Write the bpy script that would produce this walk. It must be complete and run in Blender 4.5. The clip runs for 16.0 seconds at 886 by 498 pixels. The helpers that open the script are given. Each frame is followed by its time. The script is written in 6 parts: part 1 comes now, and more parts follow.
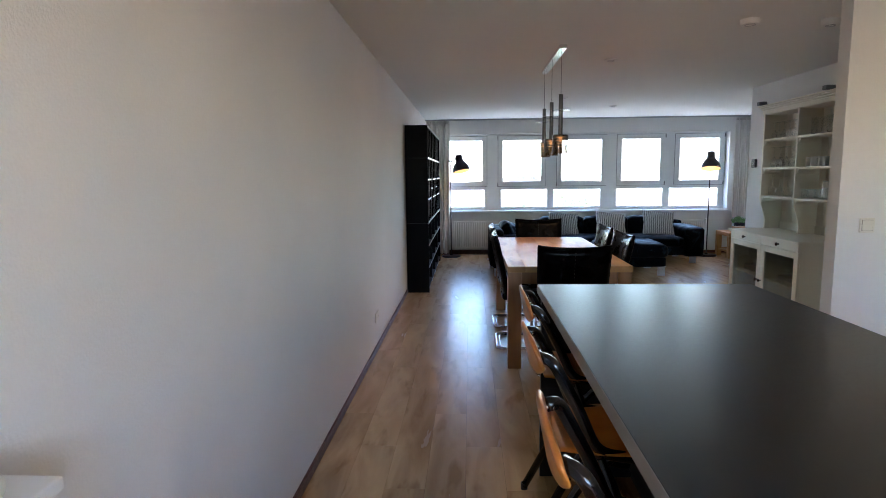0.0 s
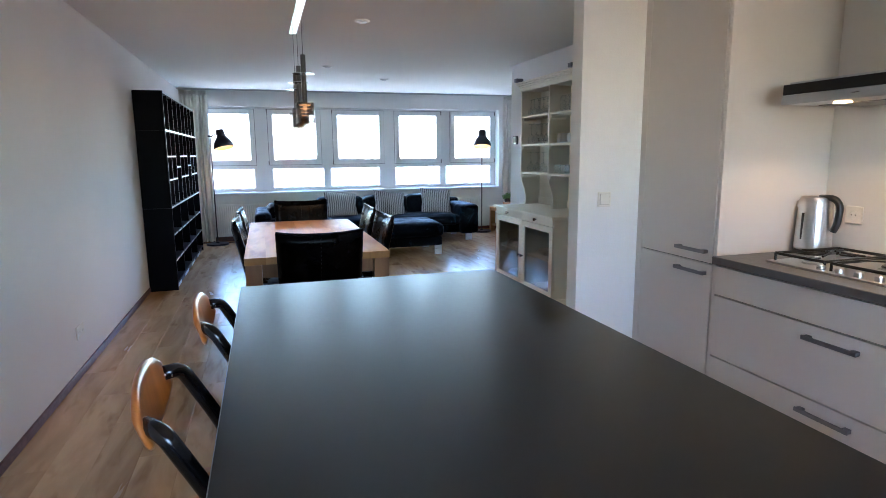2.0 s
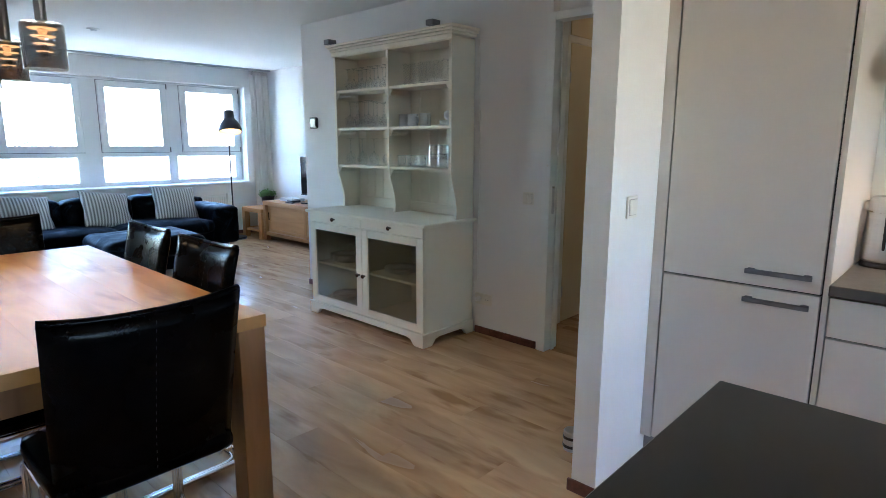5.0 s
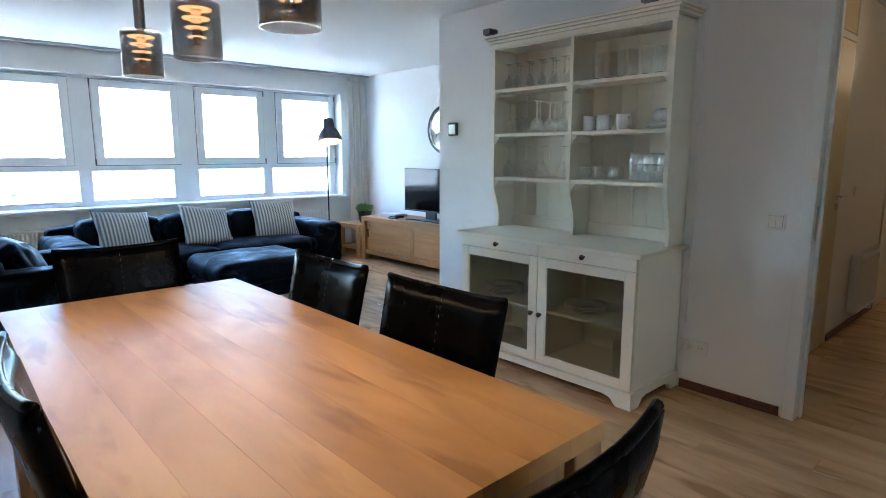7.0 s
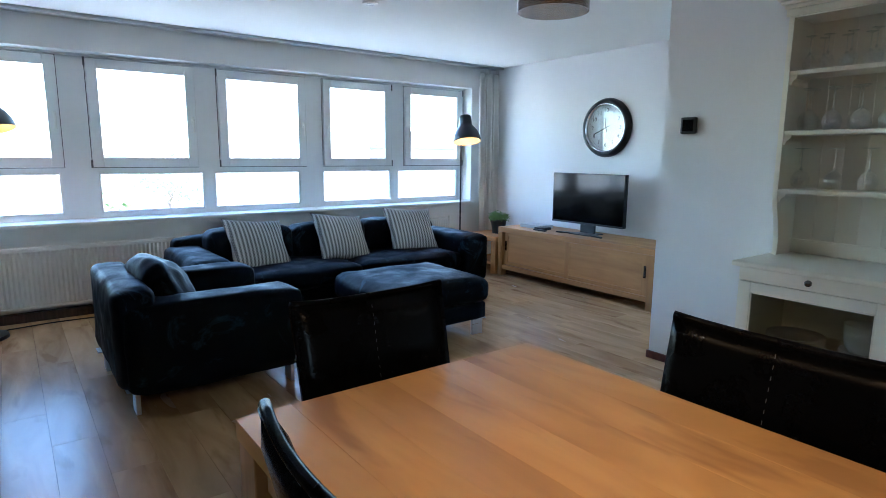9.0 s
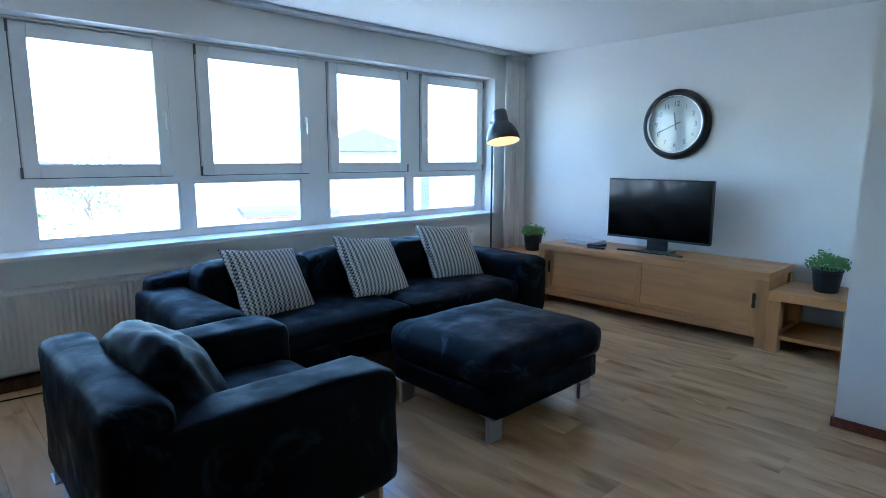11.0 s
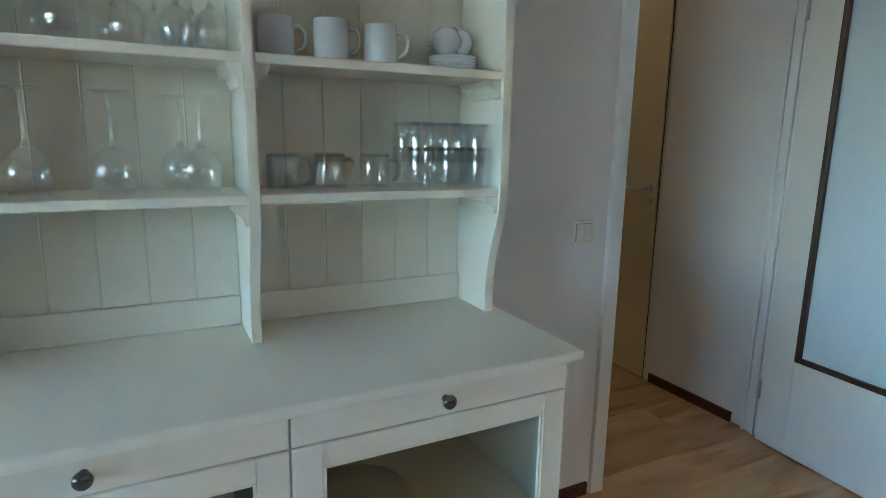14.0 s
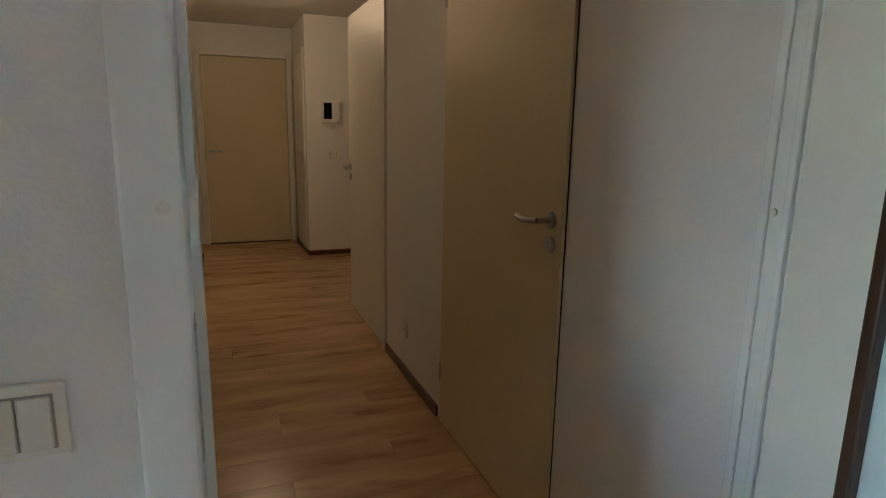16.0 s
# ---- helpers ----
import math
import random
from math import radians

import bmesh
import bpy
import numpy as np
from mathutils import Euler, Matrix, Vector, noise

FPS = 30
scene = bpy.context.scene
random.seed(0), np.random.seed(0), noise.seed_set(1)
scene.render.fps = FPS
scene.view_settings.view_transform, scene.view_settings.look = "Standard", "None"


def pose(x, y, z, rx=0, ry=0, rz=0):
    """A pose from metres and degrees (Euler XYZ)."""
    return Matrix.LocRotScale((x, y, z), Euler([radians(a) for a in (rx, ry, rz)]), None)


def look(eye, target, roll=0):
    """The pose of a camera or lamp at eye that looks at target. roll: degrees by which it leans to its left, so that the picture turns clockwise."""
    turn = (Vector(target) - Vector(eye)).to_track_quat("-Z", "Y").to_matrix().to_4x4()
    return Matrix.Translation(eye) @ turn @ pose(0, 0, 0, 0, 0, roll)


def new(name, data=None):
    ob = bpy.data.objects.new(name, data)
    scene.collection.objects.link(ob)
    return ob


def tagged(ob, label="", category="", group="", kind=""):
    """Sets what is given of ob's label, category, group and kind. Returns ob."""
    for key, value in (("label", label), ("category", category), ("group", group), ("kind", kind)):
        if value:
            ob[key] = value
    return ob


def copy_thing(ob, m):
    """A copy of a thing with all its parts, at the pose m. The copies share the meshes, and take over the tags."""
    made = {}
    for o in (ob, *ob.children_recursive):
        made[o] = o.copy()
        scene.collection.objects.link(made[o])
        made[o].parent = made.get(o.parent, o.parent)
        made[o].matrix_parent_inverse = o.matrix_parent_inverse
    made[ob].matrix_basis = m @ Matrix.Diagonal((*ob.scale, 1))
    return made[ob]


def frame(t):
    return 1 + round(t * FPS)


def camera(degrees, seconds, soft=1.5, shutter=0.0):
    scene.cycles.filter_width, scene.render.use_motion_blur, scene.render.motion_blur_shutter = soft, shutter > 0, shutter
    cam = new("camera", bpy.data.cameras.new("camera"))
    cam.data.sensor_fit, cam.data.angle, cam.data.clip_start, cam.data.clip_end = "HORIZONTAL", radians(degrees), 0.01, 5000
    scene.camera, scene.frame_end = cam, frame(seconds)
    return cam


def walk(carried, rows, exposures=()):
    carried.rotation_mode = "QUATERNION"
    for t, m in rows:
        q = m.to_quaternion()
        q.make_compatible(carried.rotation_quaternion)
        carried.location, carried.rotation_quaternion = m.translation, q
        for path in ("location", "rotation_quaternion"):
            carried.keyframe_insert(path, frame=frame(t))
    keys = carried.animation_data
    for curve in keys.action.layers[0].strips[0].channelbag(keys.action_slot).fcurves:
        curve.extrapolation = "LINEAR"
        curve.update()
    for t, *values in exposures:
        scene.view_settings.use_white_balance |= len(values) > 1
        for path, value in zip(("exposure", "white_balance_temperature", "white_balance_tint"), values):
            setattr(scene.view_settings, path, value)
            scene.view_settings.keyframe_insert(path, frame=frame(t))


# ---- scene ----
cam = camera(75.0, 16.0, soft=0.8)
PATH = [
    (0, (0.133, 0.155, 1.451), (0.04, 2.136, 1.198), -0.6),
    (0.5, (0.147, 0.18, 1.449), (0.339, 2.151, 1.174), -1.0),
    (1, (0.29, 0.256, 1.427), (0.614, 2.208, 1.138), -1.1),
    (1.5, (0.545, 0.44, 1.419), (0.97, 2.371, 1.115), -1.1),
    (2, (0.557, 0.684, 1.408), (1.136, 2.57, 1.081), -0.5),
    (2.5, (0.516, 1.039, 1.38), (1.26, 2.865, 1.045), 0.0),
    (3, (0.482, 1.39, 1.371), (1.481, 3.087, 1.022), 0.4),
    (5.5, (0.291, 2.832, 1.385), (1.737, 4.166, 1.022), 0.1),
    (6, (0.323, 3.132, 1.383), (1.732, 4.509, 1.036), -0.1),
    (6.5, (0.268, 3.459, 1.382), (1.641, 4.874, 1.046), -0.0),
    (7, (0.25, 3.726, 1.361), (1.578, 5.186, 1.036), 0.0),
    (7.5, (0.256, 3.943, 1.371), (1.543, 5.439, 1.046), -0.1),
    (8, (0.171, 4.291, 1.374), (1.412, 5.826, 1.054), 0.1),
    (8.5, (0.096, 4.699, 1.363), (1.282, 6.277, 1.042), 0.4),
    (10.8, (0.007, 6.557, 1.364), (1.304, 8.048, 1.057), 0.2),
    (11, (0.079, 6.676, 1.368), (1.44, 8.108, 1.055), 0.1),
    (11.5, (0.38, 6.89, 1.379), (1.962, 8.069, 1.05), -0.0),
    (12, (0.739, 6.976, 1.374), (2.543, 7.77, 1.038), 0.3),
    (12.5, (1.087, 6.879, 1.354), (3.03, 7.208, 1.014), 0.8),
    (13, (1.391, 6.703, 1.344), (3.353, 6.532, 0.994), 0.9),
    (13.5, (1.704, 6.439, 1.353), (3.575, 5.838, 0.98), 1.1),
    (14, (1.956, 6.06, 1.333), (3.704, 5.166, 0.95), 1.0),
    (14.5, (2.194, 5.634, 1.326), (3.86, 4.596, 0.938), 1.0),
    (15, (2.393, 5.214, 1.311), (4.057, 4.175, 0.922), 0.8),
    (15.5, (2.588, 4.843, 1.312), (4.307, 3.903, 0.911), 1.1),
    (16, (2.811, 4.546, 1.322), (4.633, 3.825, 0.923), 1.1),
]
# exposure of the picture along the walk
EXPO = [(0.0, 4.32, 5900, 13), (1.0, 4.55, 5650, 12), (2.0, 4.7, 5400, 11), (3.0, 4.6, 5420, 10), (5.5, 5.05, 5280, 7), (7.0, 5.05, 5320, 7), (8.5, 4.70, 5350, 7), (11.0, 4.2, 4950, 4),
        (12.5, 4.5, 4800, 2), (13.5, 4.95, 4850, 1), (14.0, 5.15, 5080, 1), (14.5, 5.22, 5120, 1), (15.0, 5.25, 5180, 2), (15.5, 5.25, 5350, 3), (16.0, 5.06, 5650, 6)]
walk(cam, [(t, look(eye, target, roll)) for t, eye, target, roll in PATH], EXPO)

# ---- world and lights ----
world = bpy.data.worlds.new("sky")
scene.world = world
world.use_nodes = True
wn = world.node_tree
sky = wn.nodes.new("ShaderNodeTexSky")
sky.sky_type = "NISHITA"
sky.sun_disc = False
sky.sun_elevation, sky.sun_rotation = radians(48), radians(200)
sky.air_density, sky.dust_density, sky.ozone_density = 1.0, 0.6, 1.6
wn.nodes["Background"].inputs["Strength"].default_value = 0.15
wn.links.new(sky.outputs[0], wn.nodes["Background"].inputs["Color"])
SUN = bpy.data.lights.new("sun", "SUN")
SUN.energy, SUN.angle, SUN.color = 3.5, radians(0.6), (1.0, 0.95, 0.88)
sun = new("sun", SUN)
sun.matrix_world = look((-6, -18, 24), (0, 0, 0))


def lamp(name, kind, loc, energy, color, size=0.1, target=None, spot=0.0):
    data = bpy.data.lights.new(name, kind)
    data.energy, data.color = energy, color
    if kind == "AREA":
        data.size = size
    else:
        data.shadow_soft_size = size
    if kind == "SPOT":
        data.spot_size, data.spot_blend = radians(spot), 0.6
    ob = new(name, data)
    ob.matrix_world = look(loc, target) if target else Matrix.Translation(loc)
    return ob


WARM = (1.0, 0.62, 0.30)
P_PEND, P_HOOD, P_FLOOR, P_HALL, P_HALL2, P_SOUTH = 0.46, 0.50, 0.080, 0.032, 0.40, 0.029

# ---- materials ----
def mat(name, color, rough=0.5, metal=0.0, var=0.12, scale=6.0, bump=0.0, bscale=60.0, stretch=(1, 1, 1), spec=0.5, coat=0.0, rnd=0.0, rvar=0.1):
    """A surface with broad and fine variation of colour, gloss and relief."""
    m = bpy.data.materials.new(name)
    m.use_nodes = True
    n, l = m.node_tree.nodes, m.node_tree.links
    b = n["Principled BSDF"]
    b.inputs["Metallic"].default_value = metal
    b.inputs["Specular IOR Level"].default_value = spec
    b.inputs["Coat Weight"].default_value = coat
    co = n.new("ShaderNodeTexCoord")
    mp = n.new("ShaderNodeMapping")
    mp.inputs["Scale"].default_value = stretch
    l.new(co.outputs["Object"], mp.inputs["Vector"])
    big = n.new("ShaderNodeTexNoise")
    big.inputs["Scale"].default_value, big.inputs["Detail"].default_value = scale, 5
    l.new(mp.outputs[0], big.inputs["Vector"])
    fine = n.new("ShaderNodeTexNoise")
    fine.inputs["Scale"].default_value, fine.inputs["Detail"].default_value = bscale, 3
    l.new(mp.outputs[0], fine.inputs["Vector"])
    mix = n.new("ShaderNodeMath")
    mix.operation = "MULTIPLY_ADD"
    mix.inputs[1].default_value = 0.35
    l.new(fine.outputs["Fac"], mix.inputs[0])
    l.new(big.outputs["Fac"], mix.inputs[2])
    last = mix.outputs[0]
    if rnd:
        oi = n.new("ShaderNodeObjectInfo")
        ad = n.new("ShaderNodeMath")
        ad.operation = "MULTIPLY_ADD"
        ad.inputs[1].default_value = rnd
        l.new(oi.outputs["Random"], ad.inputs[0])
        l.new(last, ad.inputs[2])
        last = ad.outputs[0]
    r = n.new("ShaderNodeMapRange")
    r.inputs["From Min"].default_value, r.inputs["From Max"].default_value = 0.35, 1.0 + rnd
    r.inputs["To Min"].default_value, r.inputs["To Max"].default_value = 1 - var, 1 + var
    l.new(last, r.inputs["Value"])
    mul = n.new("ShaderNodeVectorMath")
    mul.operation = "SCALE"
    mul.inputs[0].default_value = color
    l.new(r.outputs[0], mul.inputs["Scale"])
    l.new(mul.outputs[0], b.inputs["Base Color"])
    rr = n.new("ShaderNodeMapRange")
    rr.inputs["From Min"].default_value, rr.inputs["From Max"].default_value = 0.3, 0.7
    rr.inputs["To Min"].default_value, rr.inputs["To Max"].default_value = max(0.02, rough * (1 - rvar)), min(1, rough * (1 + rvar))
    l.new(big.outputs["Fac"], rr.inputs["Value"])
    l.new(rr.outputs[0], b.inputs["Roughness"])
    if bump:
        bp = n.new("ShaderNodeBump")
        bp.inputs["Strength"].default_value, bp.inputs["Distance"].default_value = bump, 0.004
        l.new(fine.outputs["Fac"], bp.inputs["Height"])
        l.new(bp.outputs[0], b.inputs["Normal"])
    return m


def wood(name, dark, light, rough=0.4, along="Y", grain=14.0, knots=0.3, random_tone=0.25, planks=True, coat=0.0, seams=0.0):
    """Grained wood: long streaks, broad tone shifts and a few knots."""
    m = bpy.data.materials.new(name)
    m.use_nodes = True
    n, l = m.node_tree.nodes, m.node_tree.links
    b = n["Principled BSDF"]
    b.inputs["Coat Weight"].default_value = coat
    b.inputs["Coat Roughness"].default_value = 0.15
    co = n.new("ShaderNodeTexCoord")
    oi = n.new("ShaderNodeObjectInfo")
    off = n.new("ShaderNodeVectorMath")
    off.operation = "MULTIPLY_ADD"
    off.inputs[1].default_value = (37.0, 23.0, 11.0)
    l.new(oi.outputs["Random"], off.inputs[0])
    l.new(co.outputs["Object"], off.inputs[2])
    mp = n.new("ShaderNodeMapping")
    s = {"X": (0.9, grain, grain), "Y": (grain, 0.9, grain), "Z": (grain, grain, 0.9)}[along]
    mp.inputs["Scale"].default_value = s
    l.new(off.outputs[0], mp.inputs["Vector"])
    g = n.new("ShaderNodeTexNoise")
    g.inputs["Scale"].default_value, g.inputs["Detail"].default_value, g.inputs["Distortion"].default_value = 1.6, 8, 0.6
    l.new(mp.outputs[0], g.inputs["Vector"])
    mp2 = n.new("ShaderNodeMapping")
    s2 = {"X": (1.2, 5, 5), "Y": (5, 1.2, 5), "Z": (5, 5, 1.2)}[along]
    mp2.inputs["Scale"].default_value = s2
    l.new(off.outputs[0], mp2.inputs["Vector"])
    k = n.new("ShaderNodeTexNoise")
    k.inputs["Scale"].default_value, k.inputs["Detail"].default_value, k.inputs["Distortion"].default_value = 1.7, 3, 0.3
    l.new(mp2.outputs[0], k.inputs["Vector"])
    kr = n.new("ShaderNodeMapRange")
    kr.inputs["From Min"].default_value, kr.inputs["From Max"].default_value = 0.58, 0.76
    kr.inputs["To Min"].default_value, kr.inputs["To Max"].default_value = 0.0, knots
    l.new(k.outputs["Fac"], kr.inputs["Value"])
    a = n.new("ShaderNodeMath")
    a.operation = "MULTIPLY_ADD"
    a.inputs[1].default_value = random_tone
    a.inputs[2].default_value = -random_tone / 2
    l.new(oi.outputs["Random"], a.inputs[0])
    a2 = n.new("ShaderNodeMath")
    l.new(a.outputs[0], a2.inputs[0])
    l.new(g.outputs["Fac"], a2.inputs[1])
    a3 = n.new("ShaderNodeMath")
    a3.operation = "SUBTRACT"
    l.new(a2.outputs[0], a3.inputs[0])
    l.new(kr.outputs[0], a3.inputs[1])
    ramp = n.new("ShaderNodeValToRGB")
    ramp.color_ramp.elements[0].position, ramp.color_ramp.elements[0].color = 0.22, (*dark, 1)
    ramp.color_ramp.elements[1].position, ramp.color_ramp.elements[1].color = 0.68, (*light, 1)
    l.new(a3.outputs[0], ramp.inputs[0])
    l.new(ramp.outputs[0], b.inputs["Base Color"])
    rr = n.new("ShaderNodeMapRange")
    rr.inputs["To Min"].default_value, rr.inputs["To Max"].default_value = rough * 1.2, rough * 0.85
    l.new(g.outputs["Fac"], rr.inputs["Value"])
    l.new(rr.outputs[0], b.inputs["Roughness"])
    bp = n.new("ShaderNodeBump")
    bp.inputs["Strength"].default_value, bp.inputs["Distance"].default_value = 0.12, 0.002
    l.new(g.outputs["Fac"], bp.inputs["Height"])
    l.new(bp.outputs[0], b.inputs["Normal"])
    return m


def glass(name, color=(1, 1, 1), rough=0.0, ior=1.45):
    m = bpy.data.materials.new(name)
    m.use_nodes = True
    b = m.node_tree.nodes["Principled BSDF"]
    b.inputs["Base Color"].default_value = (*color, 1)
    b.inputs["Transmission Weight"].default_value = 1.0
    b.inputs["Roughness"].default_value, b.inputs["IOR"].default_value = rough, ior
    return m


def thin_glass(name, color=(1, 1, 1), gloss=1.0, ior=1.45):
    """Thin clear glass: light passes straight through, with a mirror gloss that grows at grazing angles."""
    m = bpy.data.materials.new(name)
    m.use_nodes = True
    n, l = m.node_tree.nodes, m.node_tree.links
    n.remove(n["Principled BSDF"])
    tr, gs, mx, fr = n.new("ShaderNodeBsdfTransparent"), n.new("ShaderNodeBsdfGlossy"), n.new("ShaderNodeMixShader"), n.new("ShaderNodeLayerWeight")
    tr.inputs["Color"].default_value = (*color, 1)
    gs.inputs["Color"].default_value = (gloss, gloss, gloss, 1)
    gs.inputs["Roughness"].default_value = 0.02
    pw, ma = n.new("ShaderNodeMath"), n.new("ShaderNodeMath")
    pw.operation, ma.operation = "POWER", "MULTIPLY_ADD"
    pw.inputs[1].default_value = 4.0
    ma.inputs[1].default_value, ma.inputs[2].default_value = 0.8, 0.06 * (ior - 0.45)
    l.new(fr.outputs["Facing"], pw.inputs[0])
    l.new(pw.outputs[0], ma.inputs[0])
    l.new(ma.outputs[0], mx.inputs[0])
    l.new(tr.outputs[0], mx.inputs[1])
    l.new(gs.outputs[0], mx.inputs[2])
    l.new(mx.outputs[0], n["Material Output"].inputs["Surface"])
    return m


def glow(name, color, strength):
    m = bpy.data.materials.new(name)
    m.use_nodes = True
    b = m.node_tree.nodes["Principled BSDF"]
    b.inputs["Base Color"].default_value = (*color, 1)
    b.inputs["Emission Color"].default_value = (*color, 1)
    b.inputs["Emission Strength"].default_value = strength
    return m


M_WALL = mat("plaster", (0.775, 0.765, 0.74), 0.85, var=0.05, scale=1.2, bump=0.25, bscale=140, spec=0.2)
M_CEIL = mat("ceiling_paint", (0.79, 0.785, 0.76), 0.9, var=0.03, scale=0.8, bump=0.2, bscale=90, spec=0.2)
M_PAINT = mat("white_paint", (0.78, 0.78, 0.75), 0.38, var=0.03, scale=3, bump=0.04, bscale=40)
M_FRAME = mat("window_paint", (0.76, 0.77, 0.77), 0.4, var=0.03, scale=3, bump=0.04, bscale=40)
M_DOOR = mat("cream_door", (0.62, 0.53, 0.33), 0.45, var=0.04, scale=2, bump=0.03, bscale=50)
M_DOORW = mat("white_door", (0.72, 0.71, 0.64), 0.42, var=0.03, scale=2, bump=0.03, bscale=50)
M_SKIRT = wood("dark_skirting", (0.05, 0.014, 0.009), (0.13, 0.04, 0.025), 0.4, "X", 20, 0.1)
M_BEAD = wood("brown_bead", (0.035, 0.016, 0.008), (0.09, 0.045, 0.025), 0.35, "Z", 20, 0.1)
M_FLOOR = wood("oak_laminate", (0.335, 0.195, 0.088), (0.62, 0.41, 0.215), 0.25, "Y", 4.5, 0.42, 0.10)
M_GAP = mat("joint", (0.10, 0.065, 0.04), 0.8)
M_OAK = wood("oak", (0.39, 0.185, 0.060), (0.55, 0.285, 0.100), 0.42, "Y", 8, 0.2, 0.10)
M_OAKZ = wood("oak_upright", (0.36, 0.17, 0.055), (0.51, 0.265, 0.092), 0.42, "Z", 8, 0.2, 0.10)
M_TABLE = wood("oak_table", (0.30, 0.145, 0.043), (0.54, 0.300, 0.098), 0.43, "Y", 3.2, 0.46, 0.05)
M_TABLE.node_tree.nodes["Principled BSDF"].inputs["Specular IOR Level"].default_value = 0.28
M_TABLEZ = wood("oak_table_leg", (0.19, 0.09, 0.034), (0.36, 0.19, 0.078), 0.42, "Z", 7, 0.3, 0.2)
M_PLY = wood("orange_ply", (0.31, 0.085, 0.010), (0.55, 0.185, 0.025), 0.34, "Z", 7, 0.1, 0.1, coat=0.3)
M_LEATHER = mat("black_leather", (0.0011, 0.0013, 0.0018), 0.27, var=0.25, scale=5, bump=0.14, bscale=160, spec=0.05, rvar=0.15)
M_SEAM = mat("seam_thread", (0.07, 0.07, 0.07), 0.6)
def scuffed_hide(name, color, worn):
    """Waxed nubuck: creases, and paler scuffed patches with a sharp uneven outline."""
    m = mat(name, color, 0.56, var=0.5, scale=7, spec=0.06, rvar=0.3)
    n, l = m.node_tree.nodes, m.node_tree.links
    b = n["Principled BSDF"]
    co = n.new("ShaderNodeTexCoord")
    base = b.inputs["Base Color"].links[0].from_socket
    sc = n.new("ShaderNodeTexNoise")
    sc.inputs["Scale"].default_value, sc.inputs["Detail"].default_value, sc.inputs["Roughness"].default_value, sc.inputs["Distortion"].default_value = 3.4, 9, 0.68, 1.4
    l.new(co.outputs["Object"], sc.inputs["Vector"])
    rp = n.new("ShaderNodeMapRange")
    rp.inputs["From Min"].default_value, rp.inputs["From Max"].default_value = 0.56, 0.66
    l.new(sc.outputs["Fac"], rp.inputs["Value"])
    mx = n.new("ShaderNodeMix")
    mx.data_type = "RGBA"
    mx.inputs[7].default_value = (*worn, 1)
    l.new(rp.outputs[0], mx.inputs[0])
    l.new(base, mx.inputs[6])
    l.new(mx.outputs[2], b.inputs["Base Color"])
    cr = n.new("ShaderNodeTexNoise")
    cr.noise_type = "RIDGED_MULTIFRACTAL"
    cr.inputs["Scale"].default_value, cr.inputs["Detail"].default_value, cr.inputs["Distortion"].default_value = 5.0, 4, 0.8
    l.new(co.outputs["Object"], cr.inputs["Vector"])
    gr = n.new("ShaderNodeTexNoise")
    gr.inputs["Scale"].default_value, gr.inputs["Detail"].default_value = 160, 3
    l.new(co.outputs["Object"], gr.inputs["Vector"])
    ad = n.new("ShaderNodeMath")
    ad.operation = "MULTIPLY_ADD"
    ad.inputs[1].default_value = 0.12
    l.new(gr.outputs["Fac"], ad.inputs[0])
    l.new(cr.outputs["Fac"], ad.inputs[2])
    bp = n.new("ShaderNodeBump")
    bp.inputs["Strength"].default_value, bp.inputs["Distance"].default_value = 0.5, 0.010
    l.new(ad.outputs[0], bp.inputs["Height"])
    l.new(bp.outputs[0], b.inputs["Normal"])
    return m


M_SOFA = scuffed_hide("navy_nubuck", (0.0013, 0.0036, 0.0064), (0.014, 0.029, 0.042))
M_BLACK = mat("black_shelf", (0.0025, 0.0036, 0.006), 0.42, var=0.2, scale=4, bump=0.05, spec=0.06)
M_SHELFEDGE = mat("pale_edge", (0.55, 0.58, 0.60), 0.35, var=0.05)
M_STEEL_BLACK = mat("black_steel", (0.004, 0.004, 0.005), 0.18, var=0.1, metal=0.0, spec=0.5)
M_CHROME = mat("chrome", (0.72, 0.73, 0.75), 0.10, metal=1.0, var=0.04)
M_STEEL = mat("brushed_steel", (0.55, 0.55, 0.56), 0.30, metal=1.0, var=0.08, scale=4, stretch=(1, 1, 14))
M_SMOKEMETAL = mat("dark_chrome", (0.20, 0.19, 0.18), 0.22, metal=1.0, var=0.06)
M_KNOB = mat("dark_knob", (0.16, 0.15, 0.14), 0.25, metal=0.8, var=0.1)
M_CAB = mat("ivory_lacquer", (0.82, 0.78, 0.65), 0.40, var=0.03, scale=3, bump=0.05, bscale=30)
M_TOP = mat("charcoal_laminate", (0.0105, 0.0100, 0.0100), 0.30, var=0.22, scale=70, bump=0.05, bscale=420, spec=0.36, rvar=0.06)
M_TOPEDGE = mat("grey_edge", (0.30, 0.29, 0.275), 0.45, var=0.06)
M_WORKTOP = mat("grey_worktop", (0.085, 0.083, 0.082), 0.38, var=0.15, scale=30, bump=0.05, bscale=300)
M_ISL = mat("dark_panel", (0.005, 0.006, 0.009), 0.4, var=0.15)
M_UNIT = mat("kitchen_front", (0.55, 0.51, 0.46), 0.40, var=0.02, scale=2, bump=0.03, bscale=90)
M_HANDLE = mat("grey_handle", (0.20, 0.20, 0.21), 0.40, metal=0.7, var=0.08)
# darker copy of the cream plastic, a recess's shade put into its colour
M_RECESS = mat("shaded_plastic", (0.34, 0.31, 0.26), 0.6, var=0.05)
M_PLASTIC = mat("cream_plastic", (0.74, 0.71, 0.63), 0.35, var=0.03)
# also stands in for the shade in gaps round doors and drawers
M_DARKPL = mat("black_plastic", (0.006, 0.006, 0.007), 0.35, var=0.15)
